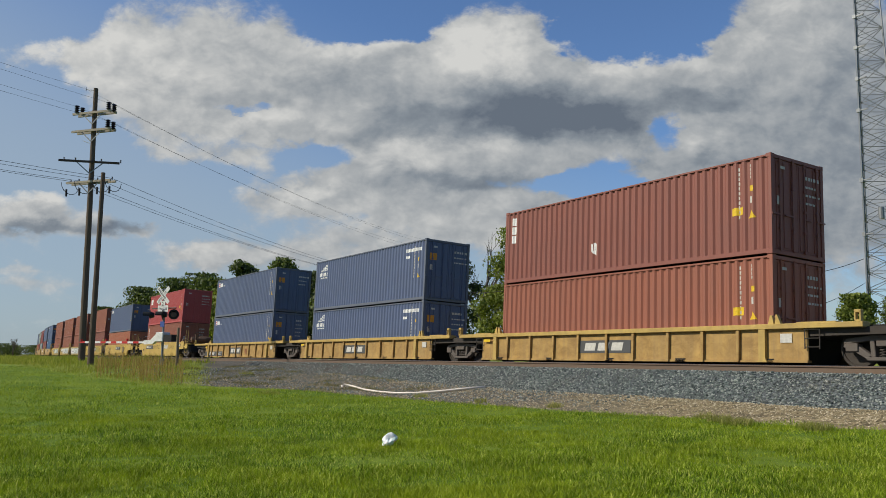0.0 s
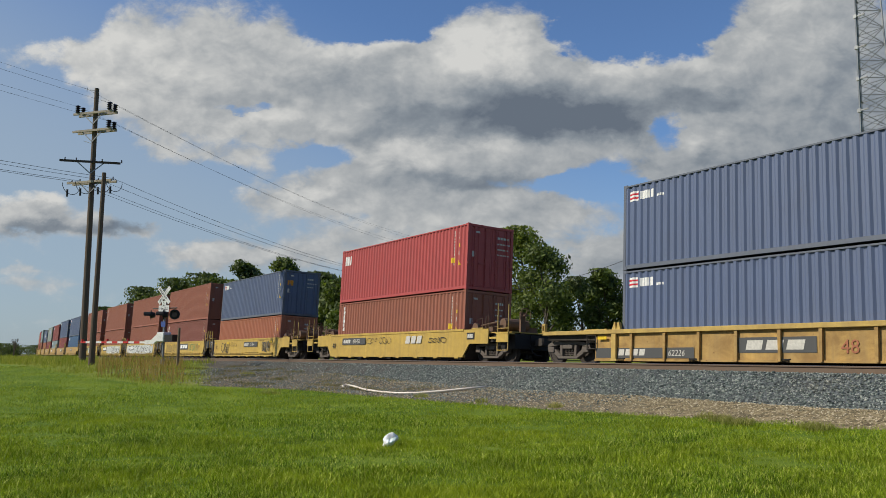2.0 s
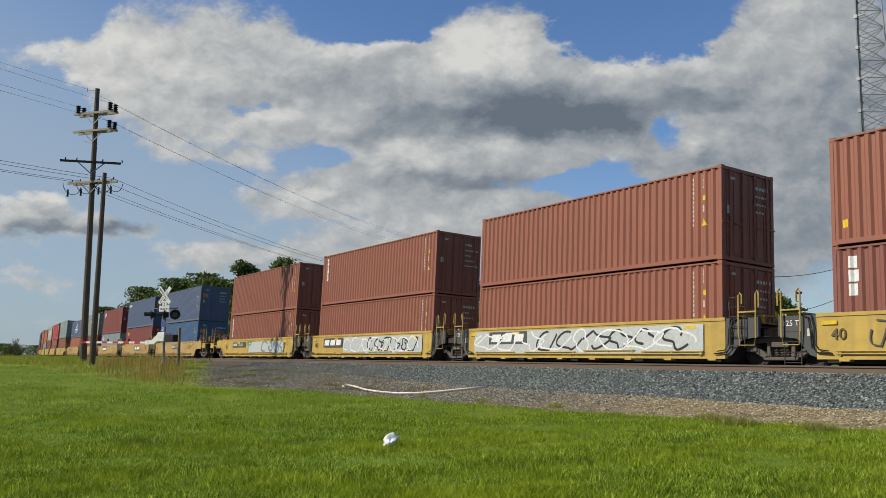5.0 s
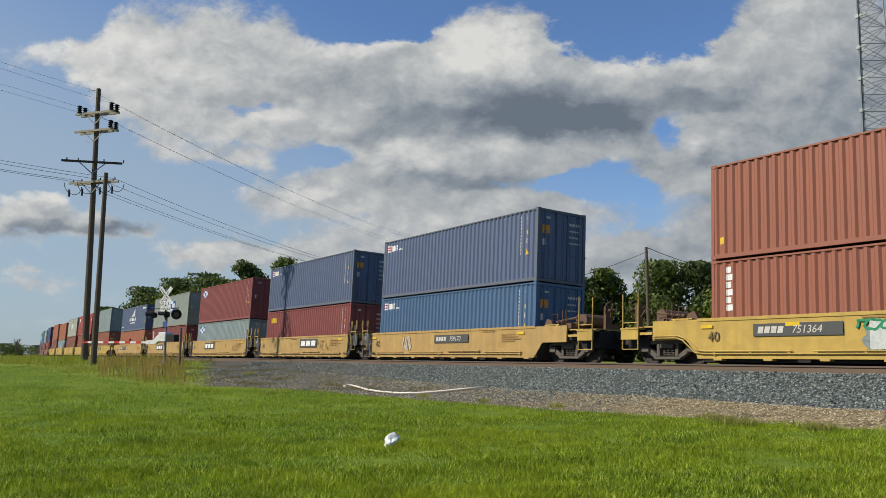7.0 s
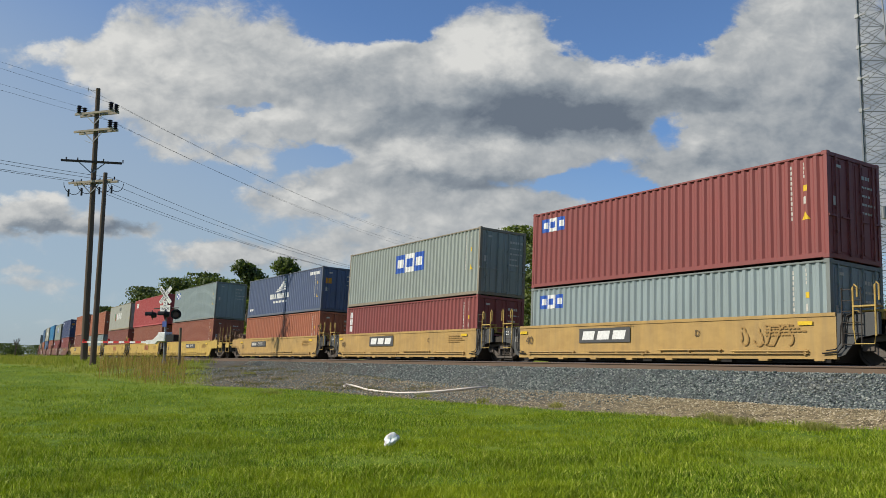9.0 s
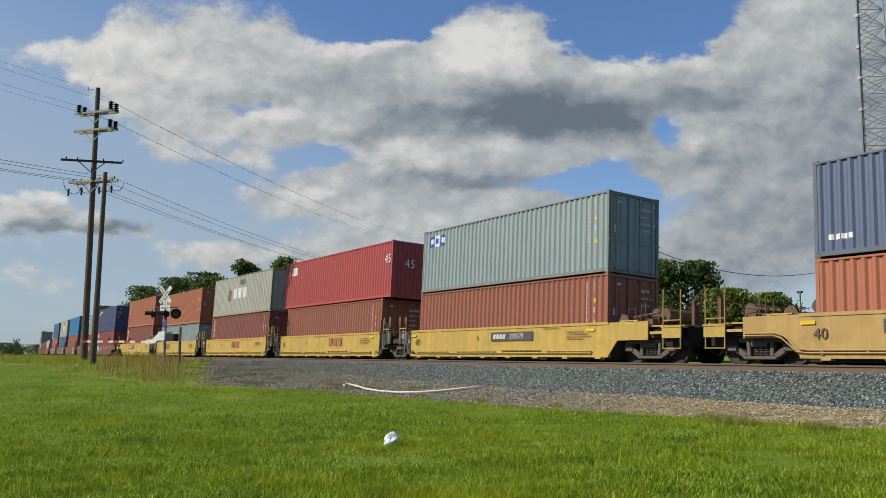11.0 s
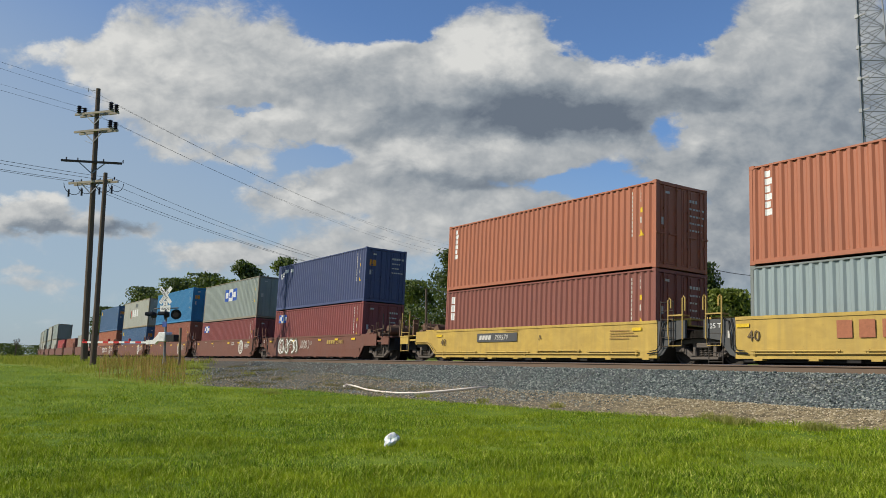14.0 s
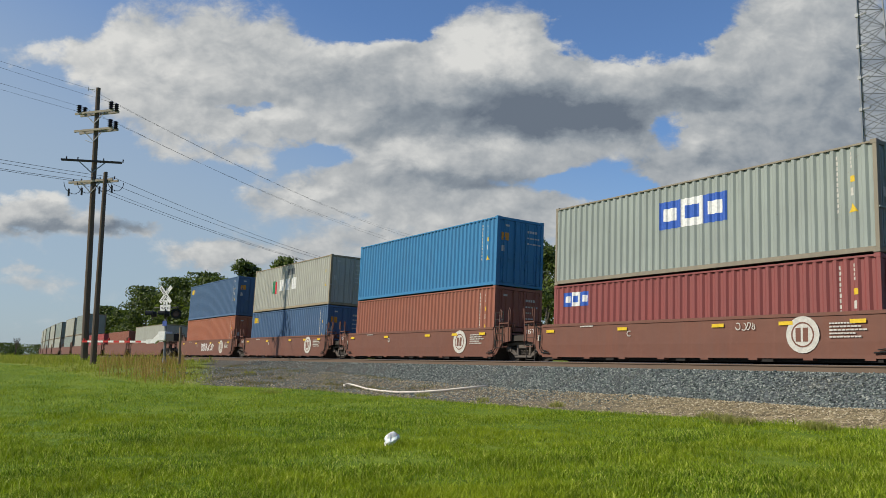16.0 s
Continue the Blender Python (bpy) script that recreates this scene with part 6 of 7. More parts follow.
def stones():
    """Loose crushed stone on the bank and pebbles on the dirt."""
    rs = np.random.RandomState(21)
    ico = bmesh.new()
    bmesh.ops.create_icosphere(ico, subdivisions=1, radius=1.0)
    base = np.array([tuple(v.co) for v in ico.verts])
    faces = np.array([[v.index for v in f.verts] for f in ico.faces])
    # twelve corners and twenty sides, each stone squashed and knocked about
    def pile(name, centres, size, mat, label):
        n = len(centres)
        v = np.repeat(base[None], n, 0) * rs.uniform(0.65, 1.3, (n, len(base), 1))
        v *= (size * rs.uniform(0.5, 1.25, n))[:, None, None] * rs.uniform(0.6, 1.2, (n, 1, 3))
        a = rs.uniform(0, 6.283, n)
        c, s = np.cos(a)[:, None], np.sin(a)[:, None]
        v = np.stack([v[..., 0] * c - v[..., 1] * s, v[..., 0] * s + v[..., 1] * c, v[..., 2] * 0.8], -1)
        v = (v + np.asarray(centres)[:, None, :]).reshape(-1, 3)
        f = (faces[None] + (np.arange(n) * len(base))[:, None, None]).reshape(-1, 3)
        me = bpy.data.meshes.new(name)
        me.vertices.add(len(v))
        me.vertices.foreach_set("co", v.ravel())
        me.loops.add(f.size)
        me.loops.foreach_set("vertex_index", f.ravel().astype(np.int32))
        me.polygons.add(len(f))
        me.polygons.foreach_set("loop_start", (np.arange(len(f)) * 3).astype(np.int32))
        me.update(calc_edges=True)
        me.materials.append(mat)
        tagged(new(name, me), label, "stones", kind="stuff")

    pts = []
    for _ in range(52000):
        s = -3.5 - 38 * rs.uniform(0, 1) ** 1.15
        across = rs.uniform(-7.15, -5.2)
        z = float(np.interp(across, [q[0] for q in BED], [q[1] for q in BED]))
        if s < -26 and rs.uniform() < 0.5:
            continue
        pts.append(tuple(level_pose(s) @ Vector((0, across, z + rs.uniform(-.015, .02)))))
    for _ in range(15000):
        x = rs.uniform(-37, -12.5)
        e = lawn_edge(x) + 0.15
        y = e + (track_near(x) - 6.7 - e) * rs.uniform(0, 1) ** 0.6
        if noise.noise((x * 0.5, y * 0.9, 7.0)) > rs.uniform(-0.6, 0.5) - 0.5 * smooth(-17, -14, x) * -1:
            pts.append((x, y, bank_z(x, y) + 0.005))
    pile("ballast_stones", pts, 0.025, STONE, "loose crushed grey ballast stones")
    pts = []
    for _ in range(22000):
        x = rs.uniform(-30, -3)
        e = lawn_edge(x)
        y = e + (track_near(x) - 6.8 - e) * rs.uniform(0, 1) ** 0.8
        pts.append((x, y, ground_z(x, y)))
    m, k, b = material("tan_pebbles", 0.95)
    g = k.n.new("ShaderNodeNewGeometry")
    k.put(b.inputs["Base Color"], k.ramp(g.outputs["Random Per Island"], ((0.0, (0.11, 0.085, 0.05)), (0.6, (0.33, 0.265, 0.16)), (1.0, (0.54, 0.47, 0.34)))))
    pile("dirt_pebbles", pts, 0.019, m, "tan pebbles scattered over bare dirt")


stones()


# ---- paint marks on containers ----
def rib_depth(x, length):
    """How deep the wall lies at x below its outer face."""
    x0, x1 = -length / 2 + 0.11, length / 2 - 0.11
    n = max(1, round((x1 - x0) / 0.282))
    p = (x1 - x0) / n
    f = ((x - x0) / p) % 1.0
    return 0.05 * float(np.interp(f, (0, 0.28, 0.50, 0.78, 1.0), (0, 0, 1, 1, 0)))


def decal(x0, x1, z0, z1, length, mesh=None, lift=0.004, zs=None):
    """A painted patch that follows the ribs; zs: lower and upper edge at both ends."""
    me = mesh or Mesh()
    a, b = -length / 2 + 0.11, length / 2 - 0.11
    n = max(1, round((b - a) / 0.282))
    p = (b - a) / n
    cuts = {x0, x1}
    for i in range(n):
        for f in (0, 0.28, 0.50, 0.78):
            x = a + (i + f) * p
            if x0 < x < x1:
                cuts.add(x)
    cuts = sorted(cuts)
    vs = []
    for x in cuts:
        y = -CB / 2 + 0.012 + rib_depth(x, length) - lift
        t = (x - x0) / (x1 - x0)
        lo, hi = (z0, z1) if zs is None else (zs[0] + (zs[1] - zs[0]) * t, zs[2] + (zs[3] - zs[2]) * t)
        vs += [(x, y, lo), (x, y, hi)]
    return me.add(vs, [(2 * i, 2 * i + 2, 2 * i + 3, 2 * i + 1) for i in range(len(cuts) - 1)])


def bars(x, z, wide, high, count, length, me, gap=0.25):
    p = wide / count
    for i in range(count):
        decal(x + i * p, x + i * p + p * (1 - gap), z, z + high, length, me)
    return me


def stack_bars(x, z, wide, high, count, length, me, gap=0.22):
    """Letters under one another as plain bars, z at the top."""
    p = high / count
    for i in range(count):
        decal(x, x + wide * (1.0 if i % 2 else 0.8), z - (i + 1) * p + p * gap, z - i * p, length, me)
    return me


def mark(c, name, me, mat, label=""):
    if name in ("serial_code", "door_code"):
        return part(name, me, mat, c, label)
    return split_parts(name, me, mat, c, label)


def triangle(x, z, s, length, me):
    return decal(x, x + s, 0, 0, length, decal(x - s, x, 0, 0, length, me, zs=(z, z, z, z + 1.7 * s)), zs=(z, z, z + 1.7 * s, z))


def codes(c, L, H, kind, rnd):
    """Serial code, size plates and warning stickers near the door end, and marks on the doors."""
    h = L / 2
    me = Mesh()
    stack_bars(h - 1.12, H - 0.25, 0.05, 1.55, 11, L, me, 0.3)
    stack_bars(h - 0.72, H - 0.22, 0.06, 0.45, 4, L, me, 0.3)
    decal(h - 0.74, h - 0.64, H - 1.35, H - 1.15, L, me)
    tagged(mark(c, "serial_code", me, CREAM, "faded white serial code bars"), kind="stuff")
    me = Mesh()
    decal(h - 0.74, h - 0.60, H - 1.0, H - 0.84, L, me)
    triangle(h - 0.67, H - 1.78, 0.13, L, me)
    if kind == 2:
        decal(h - 1.35, h - 0.95, H - 1.65, H - 1.42, L, me)
    mark(c, "warning_sticker", me, TAG, "yellow warning stickers")
    # doors
    x = h + 0.001
    d = Mesh()

    def patch(y0, y1, z0, z1):
        d.add([(x, y0, z0), (x, y1, z0), (x, y1, z1), (x, y0, z1)], [(0, 1, 2, 3)])

    for j in range(rnd.randint(3, 5)):
        z = H - 0.55 - j * 0.24
        y = 0.35
        for q in range(rnd.randint(3, 5)):
            w = rnd.uniform(0.07, 0.13)
            patch(y, y + w, z, z + (0.10 if j == 0 else 0.06))
            y += w + 0.04
    patch(-0.80, -0.60, H - 0.40, H - 0.32)
    patch(-0.98, -0.82, H - 1.45, H - 1.20)
    tagged(mark(c, "door_code", d, CREAM, "faded white code bars on the doors"), kind="stuff")


def word_panel(c, x, z, w, h, L):
    """Three blue and white squares with bars."""
    me = Mesh()
    decal(x, x + w / 3, z, z + h, L, me)
    mark(c, "logo_panel", me, LOGOBLUE, "blue and white logo panel")
    mark(c, "logo_panel", decal(x + w * 2 / 3, x + w, z, z + h, L), LOGOBLUE)
    me = Mesh()
    decal(x + w / 3, x + w * 2 / 3, z, z + h, L, me)
    for q in (0.06, 0.74):
        mark(c, "logo_mark", decal(x + w * q, x + w * (q + 0.2), z + h * 0.28, z + h * 0.74, L, None, 0.007), WHT)
    mark(c, "logo_panel", me, WHT)
    me = Mesh()
    decal(x + w * 0.40, x + w * 0.60, z + h * 0.28, z + h * 0.74, L, me, 0.008)
    mark(c, "logo_mark", me, LOGOBLUE)


def brand(c, what, L, H):
    h = L / 2
    if what == "tex":
        mark(c, "logo_mark", stack_bars(-h + 0.42, H - 0.28, 0.27, 1.05, 3, L, Mesh(), 0.14), WHT, "white upright logo bars")
    elif what == "tri":
        mark(c, "logo_mark", stack_bars(-h + 0.50, H - 0.22, 0.24, 1.32, 6, L, Mesh(), 0.2), WHT, "white upright logo bars")
    elif what == "nyk":
        me = decal(-h + 0.25, -h + 0.62, H - 0.58, H - 0.25, L)
        mark(c, "flag_patch", me, WHT, "small red and white flag")
        me = decal(-h + 0.25, -h + 0.62, H - 0.38, H - 0.32, L, None, 0.008)
        mark(c, "flag_patch", decal(-h + 0.25, -h + 0.62, H - 0.51, H - 0.45, L, me, 0.008), LOGORED)
        me = bars(-h + 0.75, H - 0.56, 0.62, 0.27, 3, L, Mesh())
        mark(c, "logo_mark", bars(-h + 1.42, H - 0.56, 0.32, 0.08, 4, L, me), WHT, "white logo bars")
    elif what == "nykl":
        me = bars(-h + 0.5, H - 0.92, 1.05, 0.2, 6, L, Mesh())
        bars(-h + 0.62, H - 1.06, 0.85, 0.08, 7, L, me)
        for j in range(4):
            decal(-h + 0.6 + 0.13 * j, -h + 1.45, 0, 0, L, me, zs=(H - 0.66 + 0.06 * j, H - 0.60 + 0.10 * j, H - 0.63 + 0.06 * j, H - 0.54 + 0.10 * j))
        bars(h - 1.9, H - 0.52, 1.45, 0.16, 9, L, me, 0.12)
        decal(h - 1.85, h - 1.45, H - 0.82, H - 0.70, L, me)
        mark(c, "logo_mark", me, WHT, "white wing logo and serial bars")
    elif what == "wing":
        me = bars(-2.0, H - 1.52, 3.1, 0.32, 9, L, Mesh())
        bars(-1.4, H - 1.80, 2.2, 0.13, 12, L, me)
        for j in range(5):
            decal(-1.1 + 0.22 * j, 0.55, 0, 0, L, me, zs=(H - 1.10 + 0.10 * j, H - 1.0 + 0.17 * j, H - 1.04 + 0.10 * j, H - 0.88 + 0.17 * j))
        bars(h - 1.9, H - 0.42, 1.5, 0.18, 9, L, me, 0.12)
        bars(-h + 0.4, H - 2.15, 0.7, 0.14, 4, L, me)
        mark(c, "logo_mark", me, WHT, "large white wing logo")
    elif what == "cai":
        mark(c, "logo_mark", bars(-h + 0.95 if L > 13 else -h + 0.35, H - 0.85, 0.78, 0.48, 3, L, Mesh()), WHT, "white logo bars")
    elif what == "mol":
        word_panel(c, -h + 0.5, H - 0.80, 1.3, 0.5, L)
    elif what == "molmid":
        word_panel(c, -1.05, H - 1.45, 2.6, 0.88, L)
    elif what == "mollow":
        word_panel(c, -1.85, H - 1.85, 2.2, 0.95, L)
    elif what == "molbig":
        me = bars(-1.6, H - 1.65, 3.0, 0.72, 3, L, Mesh(), 0.3)
        mark(c, "logo_mark", me, WHT, "large white logo bars")
        mark(c, "logo_patch", decal(-2.75, -2.3, H - 1.75, H - 0.95, L), LOGOGREEN, "green and red emblem")
        mark(c, "logo_patch", decal(-2.3, -2.02, H - 1.8, H - 1.0, L), LOGORED)
        mark(c, "logo_patch", bars(-0.3, H - 0.72, 1.1, 0.38, 3, L, Mesh(), 0.08), flat("faded_grey_patch", (0.16, 0.17, 0.17), 0.7), "faded grey patch")
    elif what == "toux":
        mark(c, "logo_mark", bars(-h + 0.55, H - 0.75, 1.1, 0.3, 5, L, Mesh()), TAG, "yellow logo bars")
    elif what == "ylw":
        mark(c, "logo_mark", bars(-h + 0.45, H - 0.72, 0.85, 0.36, 4, L, Mesh()), TAG, "yellow logo bars")
    elif what == "ytag":
        mark(c, "warning_sticker", decal(-h + 0.28, -h + 0.45, 0.45, 0.66, L), TAG, "yellow sticker")
    elif what == "cro":
        me = bars(-h + 1.05, H - 0.52, 1.3, 0.2, 6, L, Mesh(), 0.4)
        mark(c, "logo_mark", me, WHT, "white logo bars")
        me = Mesh()
        for j in range(7):
            a = j * 0.9
            decal(-h + 0.50 + 0.16 * math.cos(a), -h + 0.66 + 0.16 * math.cos(a), H - 0.75 + 0.12 * math.sin(a), H - 0.64 + 0.12 * math.sin(a), L, me)
        decal(-h + 0.6, -h + 1.0, 0, 0, L, me, zs=(H - 0.7, H - 0.5, H - 0.6, H - 0.35))
        mark(c, "logo_patch", me, WHT, "white emblem")
    elif what == "hand":
        me = Mesh()
        for j in range(3):
            decal(-1.12 + 0.09 * j, -1.05 + 0.09 * j, H - 2.08, H - 1.82 + 0.05 * (j == 1), L, me)
        decal(-1.08, -0.92, 0, 0, L, me, zs=(H - 2.12, H - 2.22, H - 2.05, H - 2.05))
        mark(c, "logo_patch", me, WHT, "small white spray mark")


BRANDS = (("tex hand", ""), ("nykl", "nykl"), ("nyk", "nyk"), ("cai", "tri"), ("nyk", ""), ("ytag", "tex"), ("", ""), ("tri", ""), ("ytag", "tri"),
          ("nyk", "nyk"), ("nyk", "toux"), ("mol", "mol"), ("molmid", "tex"), ("wing", ""), ("mol", ""), ("cai", ""), ("molbig", "tri"), ("tri", "mollow"),
          ("tri", "tex"), ("cro", "mol"), ("molmid", "mol"), ("", ""), ("molbig", "ylw"), ("ylw", ""))
things = iter([m[0] for m in MOVING if m[0].name.startswith("shipping_container")])
rnd = random.Random(77)
for i, (right_end, upper, lower, low_h, kind, marks_) in enumerate(STACKS):
    pair = [(next(things), low_h, 1, lower)]
    if upper:
        pair.append((next(things), LOW if i == 13 else HC, 0, upper))
    for c, H, which, paint in pair:
        L = 13.716 if (i == 15 and which == 0) else CL
        if i < len(BRANDS):
            for w in BRANDS[i][which].split():
                brand(c, w, L, H)
            if i == 15 and which == 0:
                for y, m in ((-0.55, Matrix.Translation((L / 2 + 0.004, -0.5, 1.55)) @ Matrix.Rotation(radians(90), 4, "Z") @ FACE), (0, Matrix.Translation((L / 2 - 0.75, -CB / 2 - 0.004, 1.75)) @ FACE)):
                    lettering("45", 0.62, WHT, c, m, "white number")
            else:
                codes(c, L, H, 2 if i in (0, 3) else 1, rnd)
        if paint in ("navy", "blue", "deep", "teal") and i < 24:
            h = L / 2 + 0.002
            me = Mesh().add([(h, -1.0, H - 0.98), (h, -0.62, H - 0.98), (h, -0.62, H - 0.66), (h, -1.0, H - 0.66)], [(0, 1, 2, 3)])
            mark(c, "placard", me, SEAL, "orange placard on the door")


# ---- paint marks on the well cars ----
def number_panel(car, x, text, ground=CHAR, ink=CREAM):
    part("sign_panel", plate(x, x + 2.62, 0.80, 1.14), ground, car, "dark panel with the car's number")
    split_parts("reporting_mark", blocks(x + 0.14, 0.88, 0.82, 0.18, 4, -SIDE_Y - 0.039, lean=0.2), ink, car)
    word_on(car, text, x + 1.18, 0.87, 0.29, ink, -SIDE_Y - 0.040, 0.2, "pale car number")


def reflectors(car, xs, z=1.06):
    for x in xs:
        part("reflector", plate(x, x + 0.42, z, z + 0.10, -SIDE_Y - 0.031), TAG, car, "yellow reflector strip")


def data_lines(car, x, z, rows, wide, mat):
    me = Mesh()
    for j in range(rows):
        blocks(x, z - j * 0.085, wide * (0.7 + 0.3 * ((j * 7) % 3) / 2), 0.04, 9, -SIDE_Y - 0.033, me, 0.0, 0.18)
    tagged(part("data_stencil", me, mat, car), kind="stuff")


LETTERS = {4: "B", 8: "E", 11: "D", 12: "C", 14: "B", 15: "C", 16: "D", 17: "E", 18: "A", 10: "E", 5: "C", 6: "D", 7: "E", 19: "B", 20: "C", 21: "D", 22: "E", 23: "A"}
NUMBERS = {4: (0.1, "751364"), 8: (-4.5, "751364"), 9: (-0.6, "759170"), 14: (-0.2, "759579"), 18: (-3.3, "759579"), 13: (-4.2, "759170")}
for i, car in enumerate(CARS):
    kind, marks_ = STACKS[i][4], STACKS[i][5]
    if i >= 24:
        continue
    if kind == "A":
        yy = -SIDE_Y + 0.05
        part("sign_panel", plate(-1.45, 0.95, 0.36, 0.78, yy), CHAR, car, "dark logo panel")
        split_parts("logo_mark", blocks(-1.2, 0.44, 1.9, 0.26, 3, yy - 0.012, lean=0.25, gap=0.2), CREAM, car)
        reflectors(car, (-7.0,), 0.8)
        if i == 2:
            part("sign_panel", plate(-7.15, -3.0, 0.20, 0.52, yy - 0.003), CHAR, car)
            word_on(car, "62226", -4.0, 0.27, 0.26, CREAM, yy - 0.014, 0.2)
            split_parts("reporting_mark", blocks(-6.1, 0.28, 1.2, 0.2, 4, yy - 0.014, lean=0.2), CREAM, car)
            word_on(car, "48", 1.6, 0.34, 0.5, RUSTRED, yy - 0.01)
        part("data_plate", plate(6.4, 6.75, 0.62, 0.86, yy - 0.004), CREAM, car)
        continue
    if kind == "S":
        number_panel(car, -5.0, "455455")
        split_parts("logo_mark", blocks(1.6, 0.80, 1.5, 0.34, 3, -SIDE_Y - 0.034, lean=0.25), CREAM, car, "faded white logo bars")
        word_on(car, "40", -6.2, 0.62, 0.42, INK)
        scrawl(car, -2.2, 0.2, 0.82, 1.12, INK, 5, 6, 0.012)
        scrawl(car, 3.6, 5.0, 0.8, 1.05, INK, 6, 4, 0.014)
        part("data_plate", plate(6.6, 7.15, 0.92, 1.2, -SIDE_Y - 0.006), INK, car)
        part("data_stencil", blocks(6.66, 0.98, 0.4, 0.16, 3, -SIDE_Y - 0.016), CREAM, car)
        continue
    ink = CREAM if kind == "B" else INK
    if kind == "C":
        word_on(car, "40", -6.05, 0.68, 0.42, FADED, label="faded dark number")
        data_lines(car, 4.3, 1.06, 4, 1.25, STENCIL)
        reflectors(car, (-6.4, 5.3) if i > 8 else (-6.3, -3.5, 4.9))
        if i in NUMBERS:
            number_panel(car, *NUMBERS[i])
        elif i in (15, 16, 17):
            x = {15: 0.6, 16: -0.4, 17: -3.4}[i]
            split_parts("logo_mark", blocks(x, 0.72, 1.75, 0.44, 3, -SIDE_Y - 0.034, gap=0.3), RUSTRED, car, "rust-red logo bars")
        else:
            logo_panel(car, {5: -0.4, 6: -5.0, 7: -4.9, 10: 0.1, 11: -3.1, 12: -2.9}.get(i, -1.0), 0.70, 2.4, 0.48, CHAR, WHT)
        if i in LETTERS:
            word_on(car, LETTERS[i], {4: -1.5, 11: 1.9, 14: -1.2, 16: -2.9, 17: 1.0, 18: 0.6, 15: -2.6}.get(i, 2.6), 0.84, 0.27, FADED)
        data_lines(car, -1.4 if i not in (4, 9, 14) else 3.0, 1.2, 1, 1.2, STENCIL)
    else:
        reflectors(car, (-6.2, -2.6, 1.2, 3.4, 5.4))
        ex = {19: -4.3, 20: 4.1, 21: 4.0, 22: 4.1, 23: 4.0}[i]
        part("round_emblem", Mesh().add([(ex + 0.48 * math.cos(a), -SIDE_Y - 0.033, 0.80 + 0.48 * math.sin(a)) for a in [2 * math.pi * j / 28 for j in range(28)]], [tuple(range(28))]), CREAM, car, "round cream emblem")
        part("round_emblem", ring_mesh(ex, 0.80, 0.33, 0.04, -SIDE_Y - 0.037), BRN, car)
        part("emblem_cross", Mesh().add(*(lambda m: (m.v, m.f))(blocks(ex - 0.2, 0.62, 0.42, 0.36, 2, -SIDE_Y - 0.037, gap=0.3))), BRN, car)
        word_on(car, LETTERS[i], -2.2 if i > 19 else 0.2, 0.86, 0.27, CREAM)
        data_lines(car, ex + 0.75, 1.05, 5, 1.0, CREAM)
        data_lines(car, -4.4, 1.22, 1, 0.9, CREAM)
        if i == 19:
            split_parts("reporting_mark", blocks(2.4, 0.88, 1.05, 0.2, 4, -SIDE_Y - 0.034), YELT, car)
            word_on(car, "270477", 3.6, 0.87, 0.29, YELT)
            scrawl(car, -4.4, -1.6, 0.38, 1.22, flat("olive_spray", (0.16, 0.14, 0.10), 0.7), 41, 4, 0.15)
            scrawl(car, -4.4, -1.6, 0.36, 1.24, WHT, 41, 4, 0.035, -SIDE_Y - 0.040)
            scrawl(car, -1.4, 0.0, 0.6, 1.15, CREAM, 42, 5, 0.02)
        if i == 23:
            scrawl(car, -1.0, 2.2, 0.5, 1.1, WHT, 43, 6, 0.035)
        if i == 20:
            scrawl(car, 2.0, 2.7, 0.95, 1.18, CREAM, 44, 4, 0.012)
    # charcoal end boxes
    if marks_ != 2:
        word_on(car, "125 T", -7.45, 1.06, 0.21, WHT, -SIDE_Y + 0.004, label="white stencilled load mark")
        part("data_plate", plate(-6.72, -6.58, 0.78, 0.98, -SIDE_Y + 0.006), CREAM, car)
    if i == 4:
        scrawl(car, -4.6, -3.0, 0.4, 1.16, INK, 3, 3, 0.035)
        scrawl(car, -2.6, -1.6, 0.85, 1.15, INK, 4, 4, 0.012)
        scrawl(car, 3.6, 4.9, 0.45, 1.18, CHAR, 8, 6, 0.03)
    if i == 5:
        scrawl(car, -5.0, -3.0, 0.5, 1.15, CHAR, 11, 5, 0.02)
        scrawl(car, -2.6, -0.7, 0.5, 1.15, INK, 12, 5, 0.02)
        scrawl(car, 2.4, 4.8, 0.6, 1.15, LOGOGREEN, 13, 6, 0.018)
    if i in (6, 7):
        part("spray_field", plate(-6.0 if i == 6 else -2.4, 5.6, 0.36, 1.2, -SIDE_Y - 0.029), SILVER, car, "broad silver sprayed field")
        scrawl(car, -5.6 if i == 6 else -2.2, 5.2, 0.45, 1.14, INK, 20 + i, 9, 0.04)
        scrawl(car, -5.8 if i == 6 else -2.3, 5.3, 0.40, 1.18, WHT, 30 + i, 8, 0.03, -SIDE_Y - 0.038)
    if i == 8:
        part("spray_field", plate(-1.2, 5.0, 0.44, 1.14, -SIDE_Y - 0.029), SILVER, car, "broad silver sprayed field")
        scrawl(car, -1.6, 5.3, 0.46, 1.16, flat("grey_spray", (0.20, 0.23, 0.22), 0.6), 51, 7, 0.075)
        scrawl(car, -1.6, -0.6, 0.9, 1.16, LOGOGREEN, 52, 3, 0.03, -SIDE_Y - 0.04)
    if i in (9, 10, 11):
        scrawl(car, {9: -3.4, 10: 2.8, 11: 3.4}[i], {9: -2.6, 10: 4.6, 11: 5.2}[i], 0.5, 1.12, CREAM if i == 9 else STENCIL, 60 + i, 4, 0.022)


# ---- movement ----


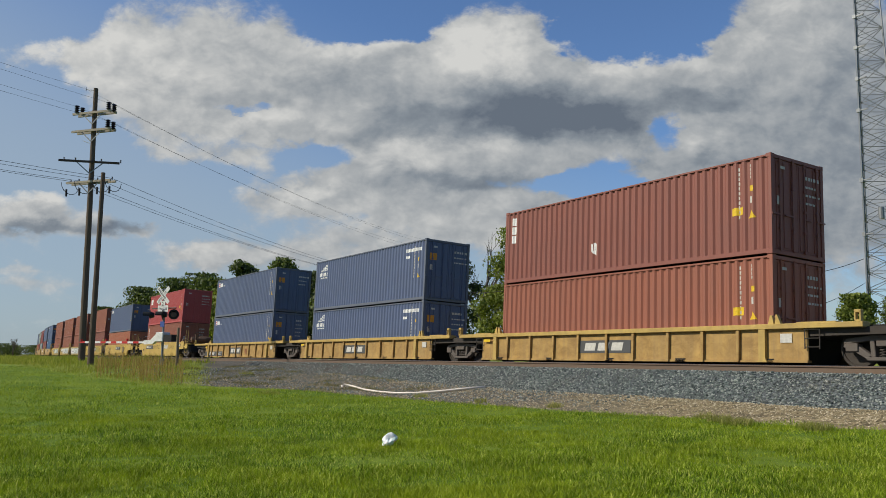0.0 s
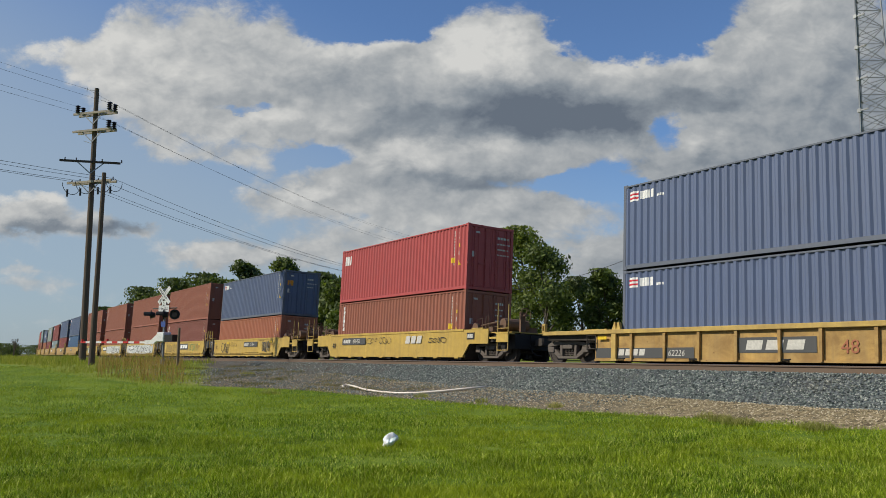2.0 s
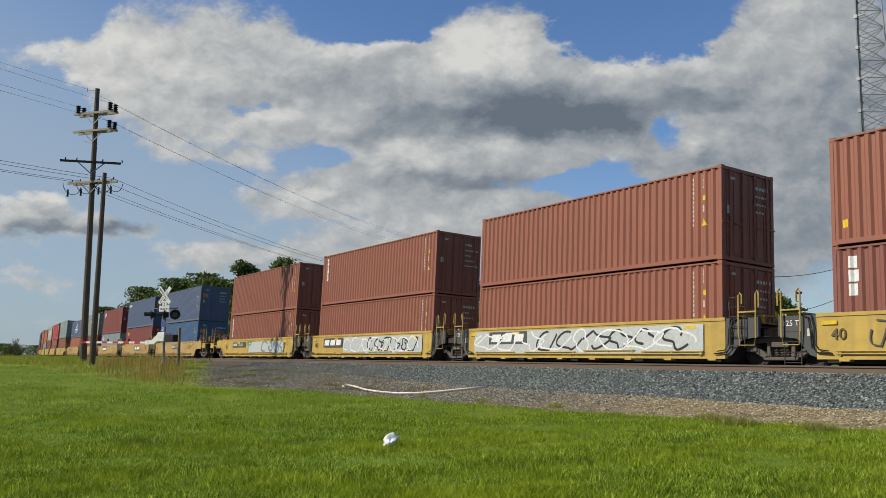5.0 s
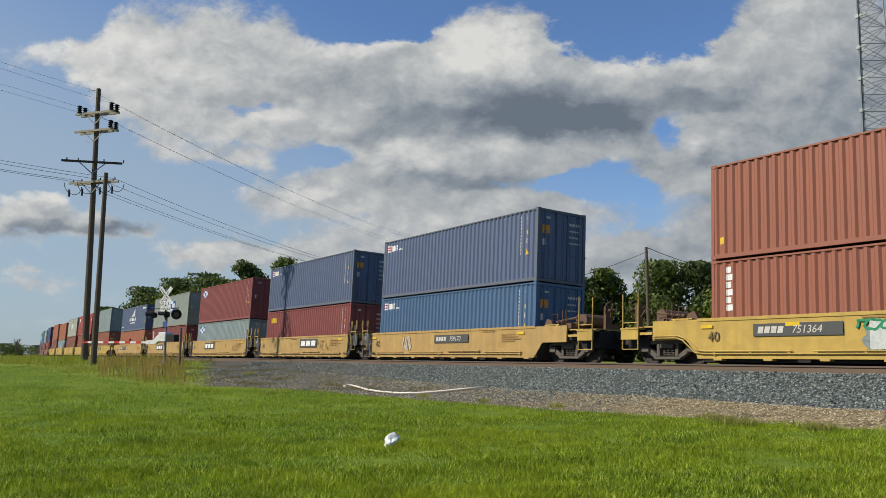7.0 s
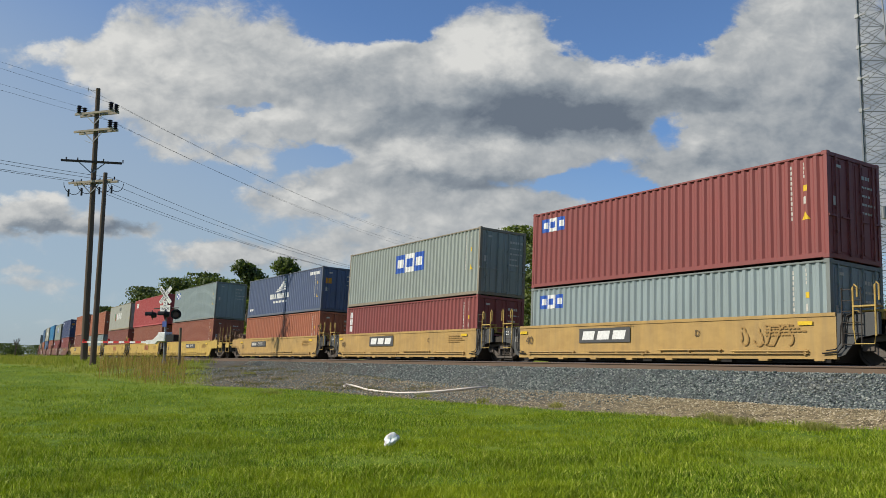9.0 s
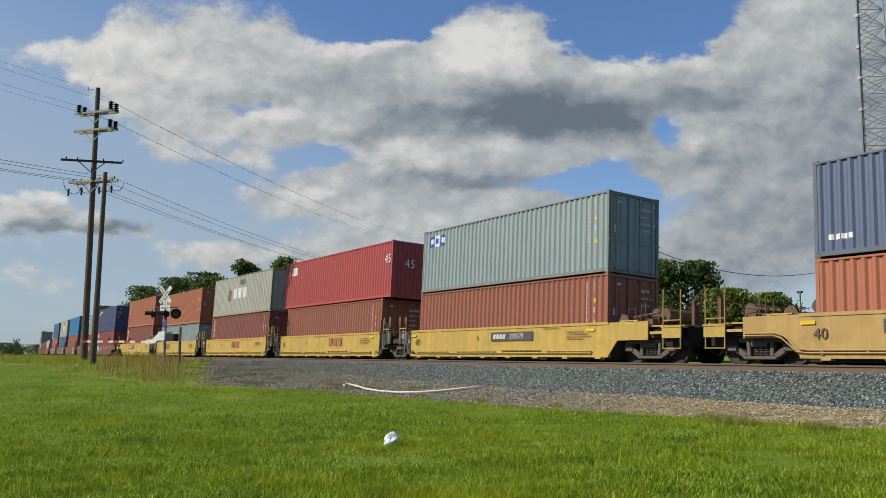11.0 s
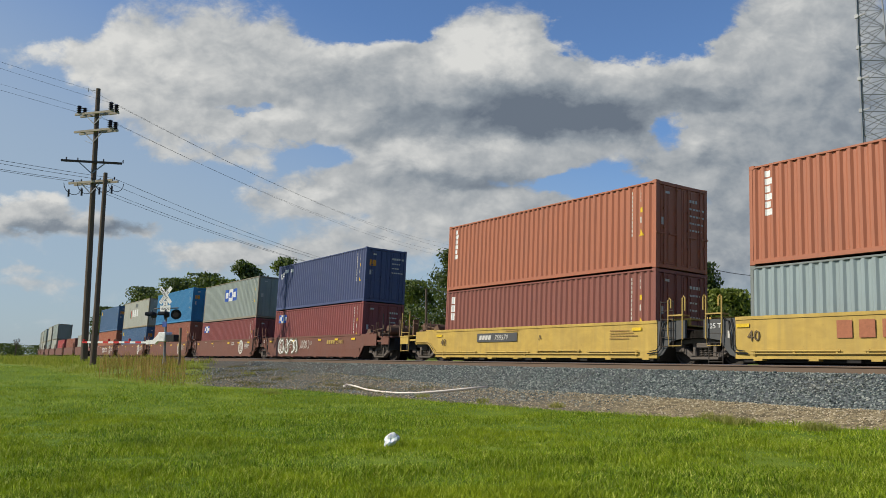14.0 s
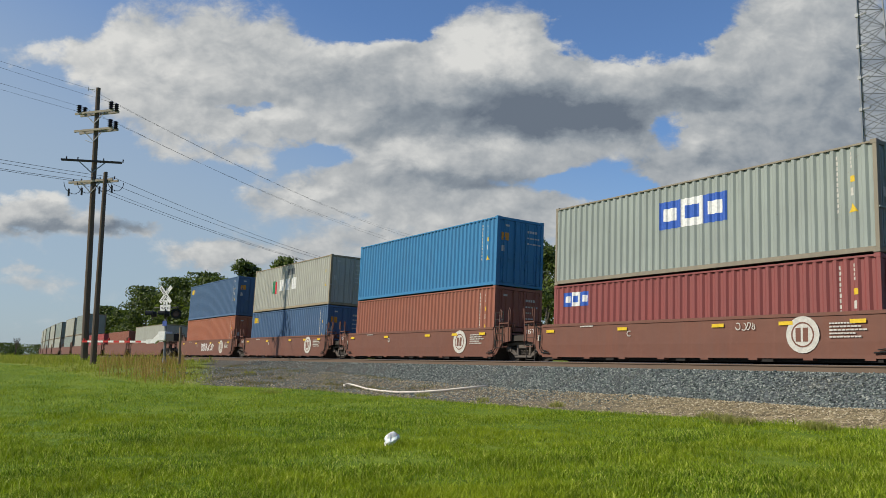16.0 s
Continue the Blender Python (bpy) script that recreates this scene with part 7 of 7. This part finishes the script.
def motions():
    for ob, along, up in MOVING:
        walk(ob, [(t, rail_pose(along + SPEED * t, 0, up)) for t in range(17)])
    for key, obs in WHEELS.items():
        first = obs[0]
        at = first.matrix_basis.translation.copy()
        turn = SPEED / WHEEL_R
        walk(first, [(i / 30, Matrix.Translation(at) @ Matrix.Rotation(turn * i / 30, 4, "Y")) for i in range(481)])
        for ob in obs[1:]:
            ob.rotation_mode = "QUATERNION"
            keys = ob.animation_data_create()
            keys.action = first.animation_data.action
            keys.action_slot = first.animation_data.action_slot


motions()
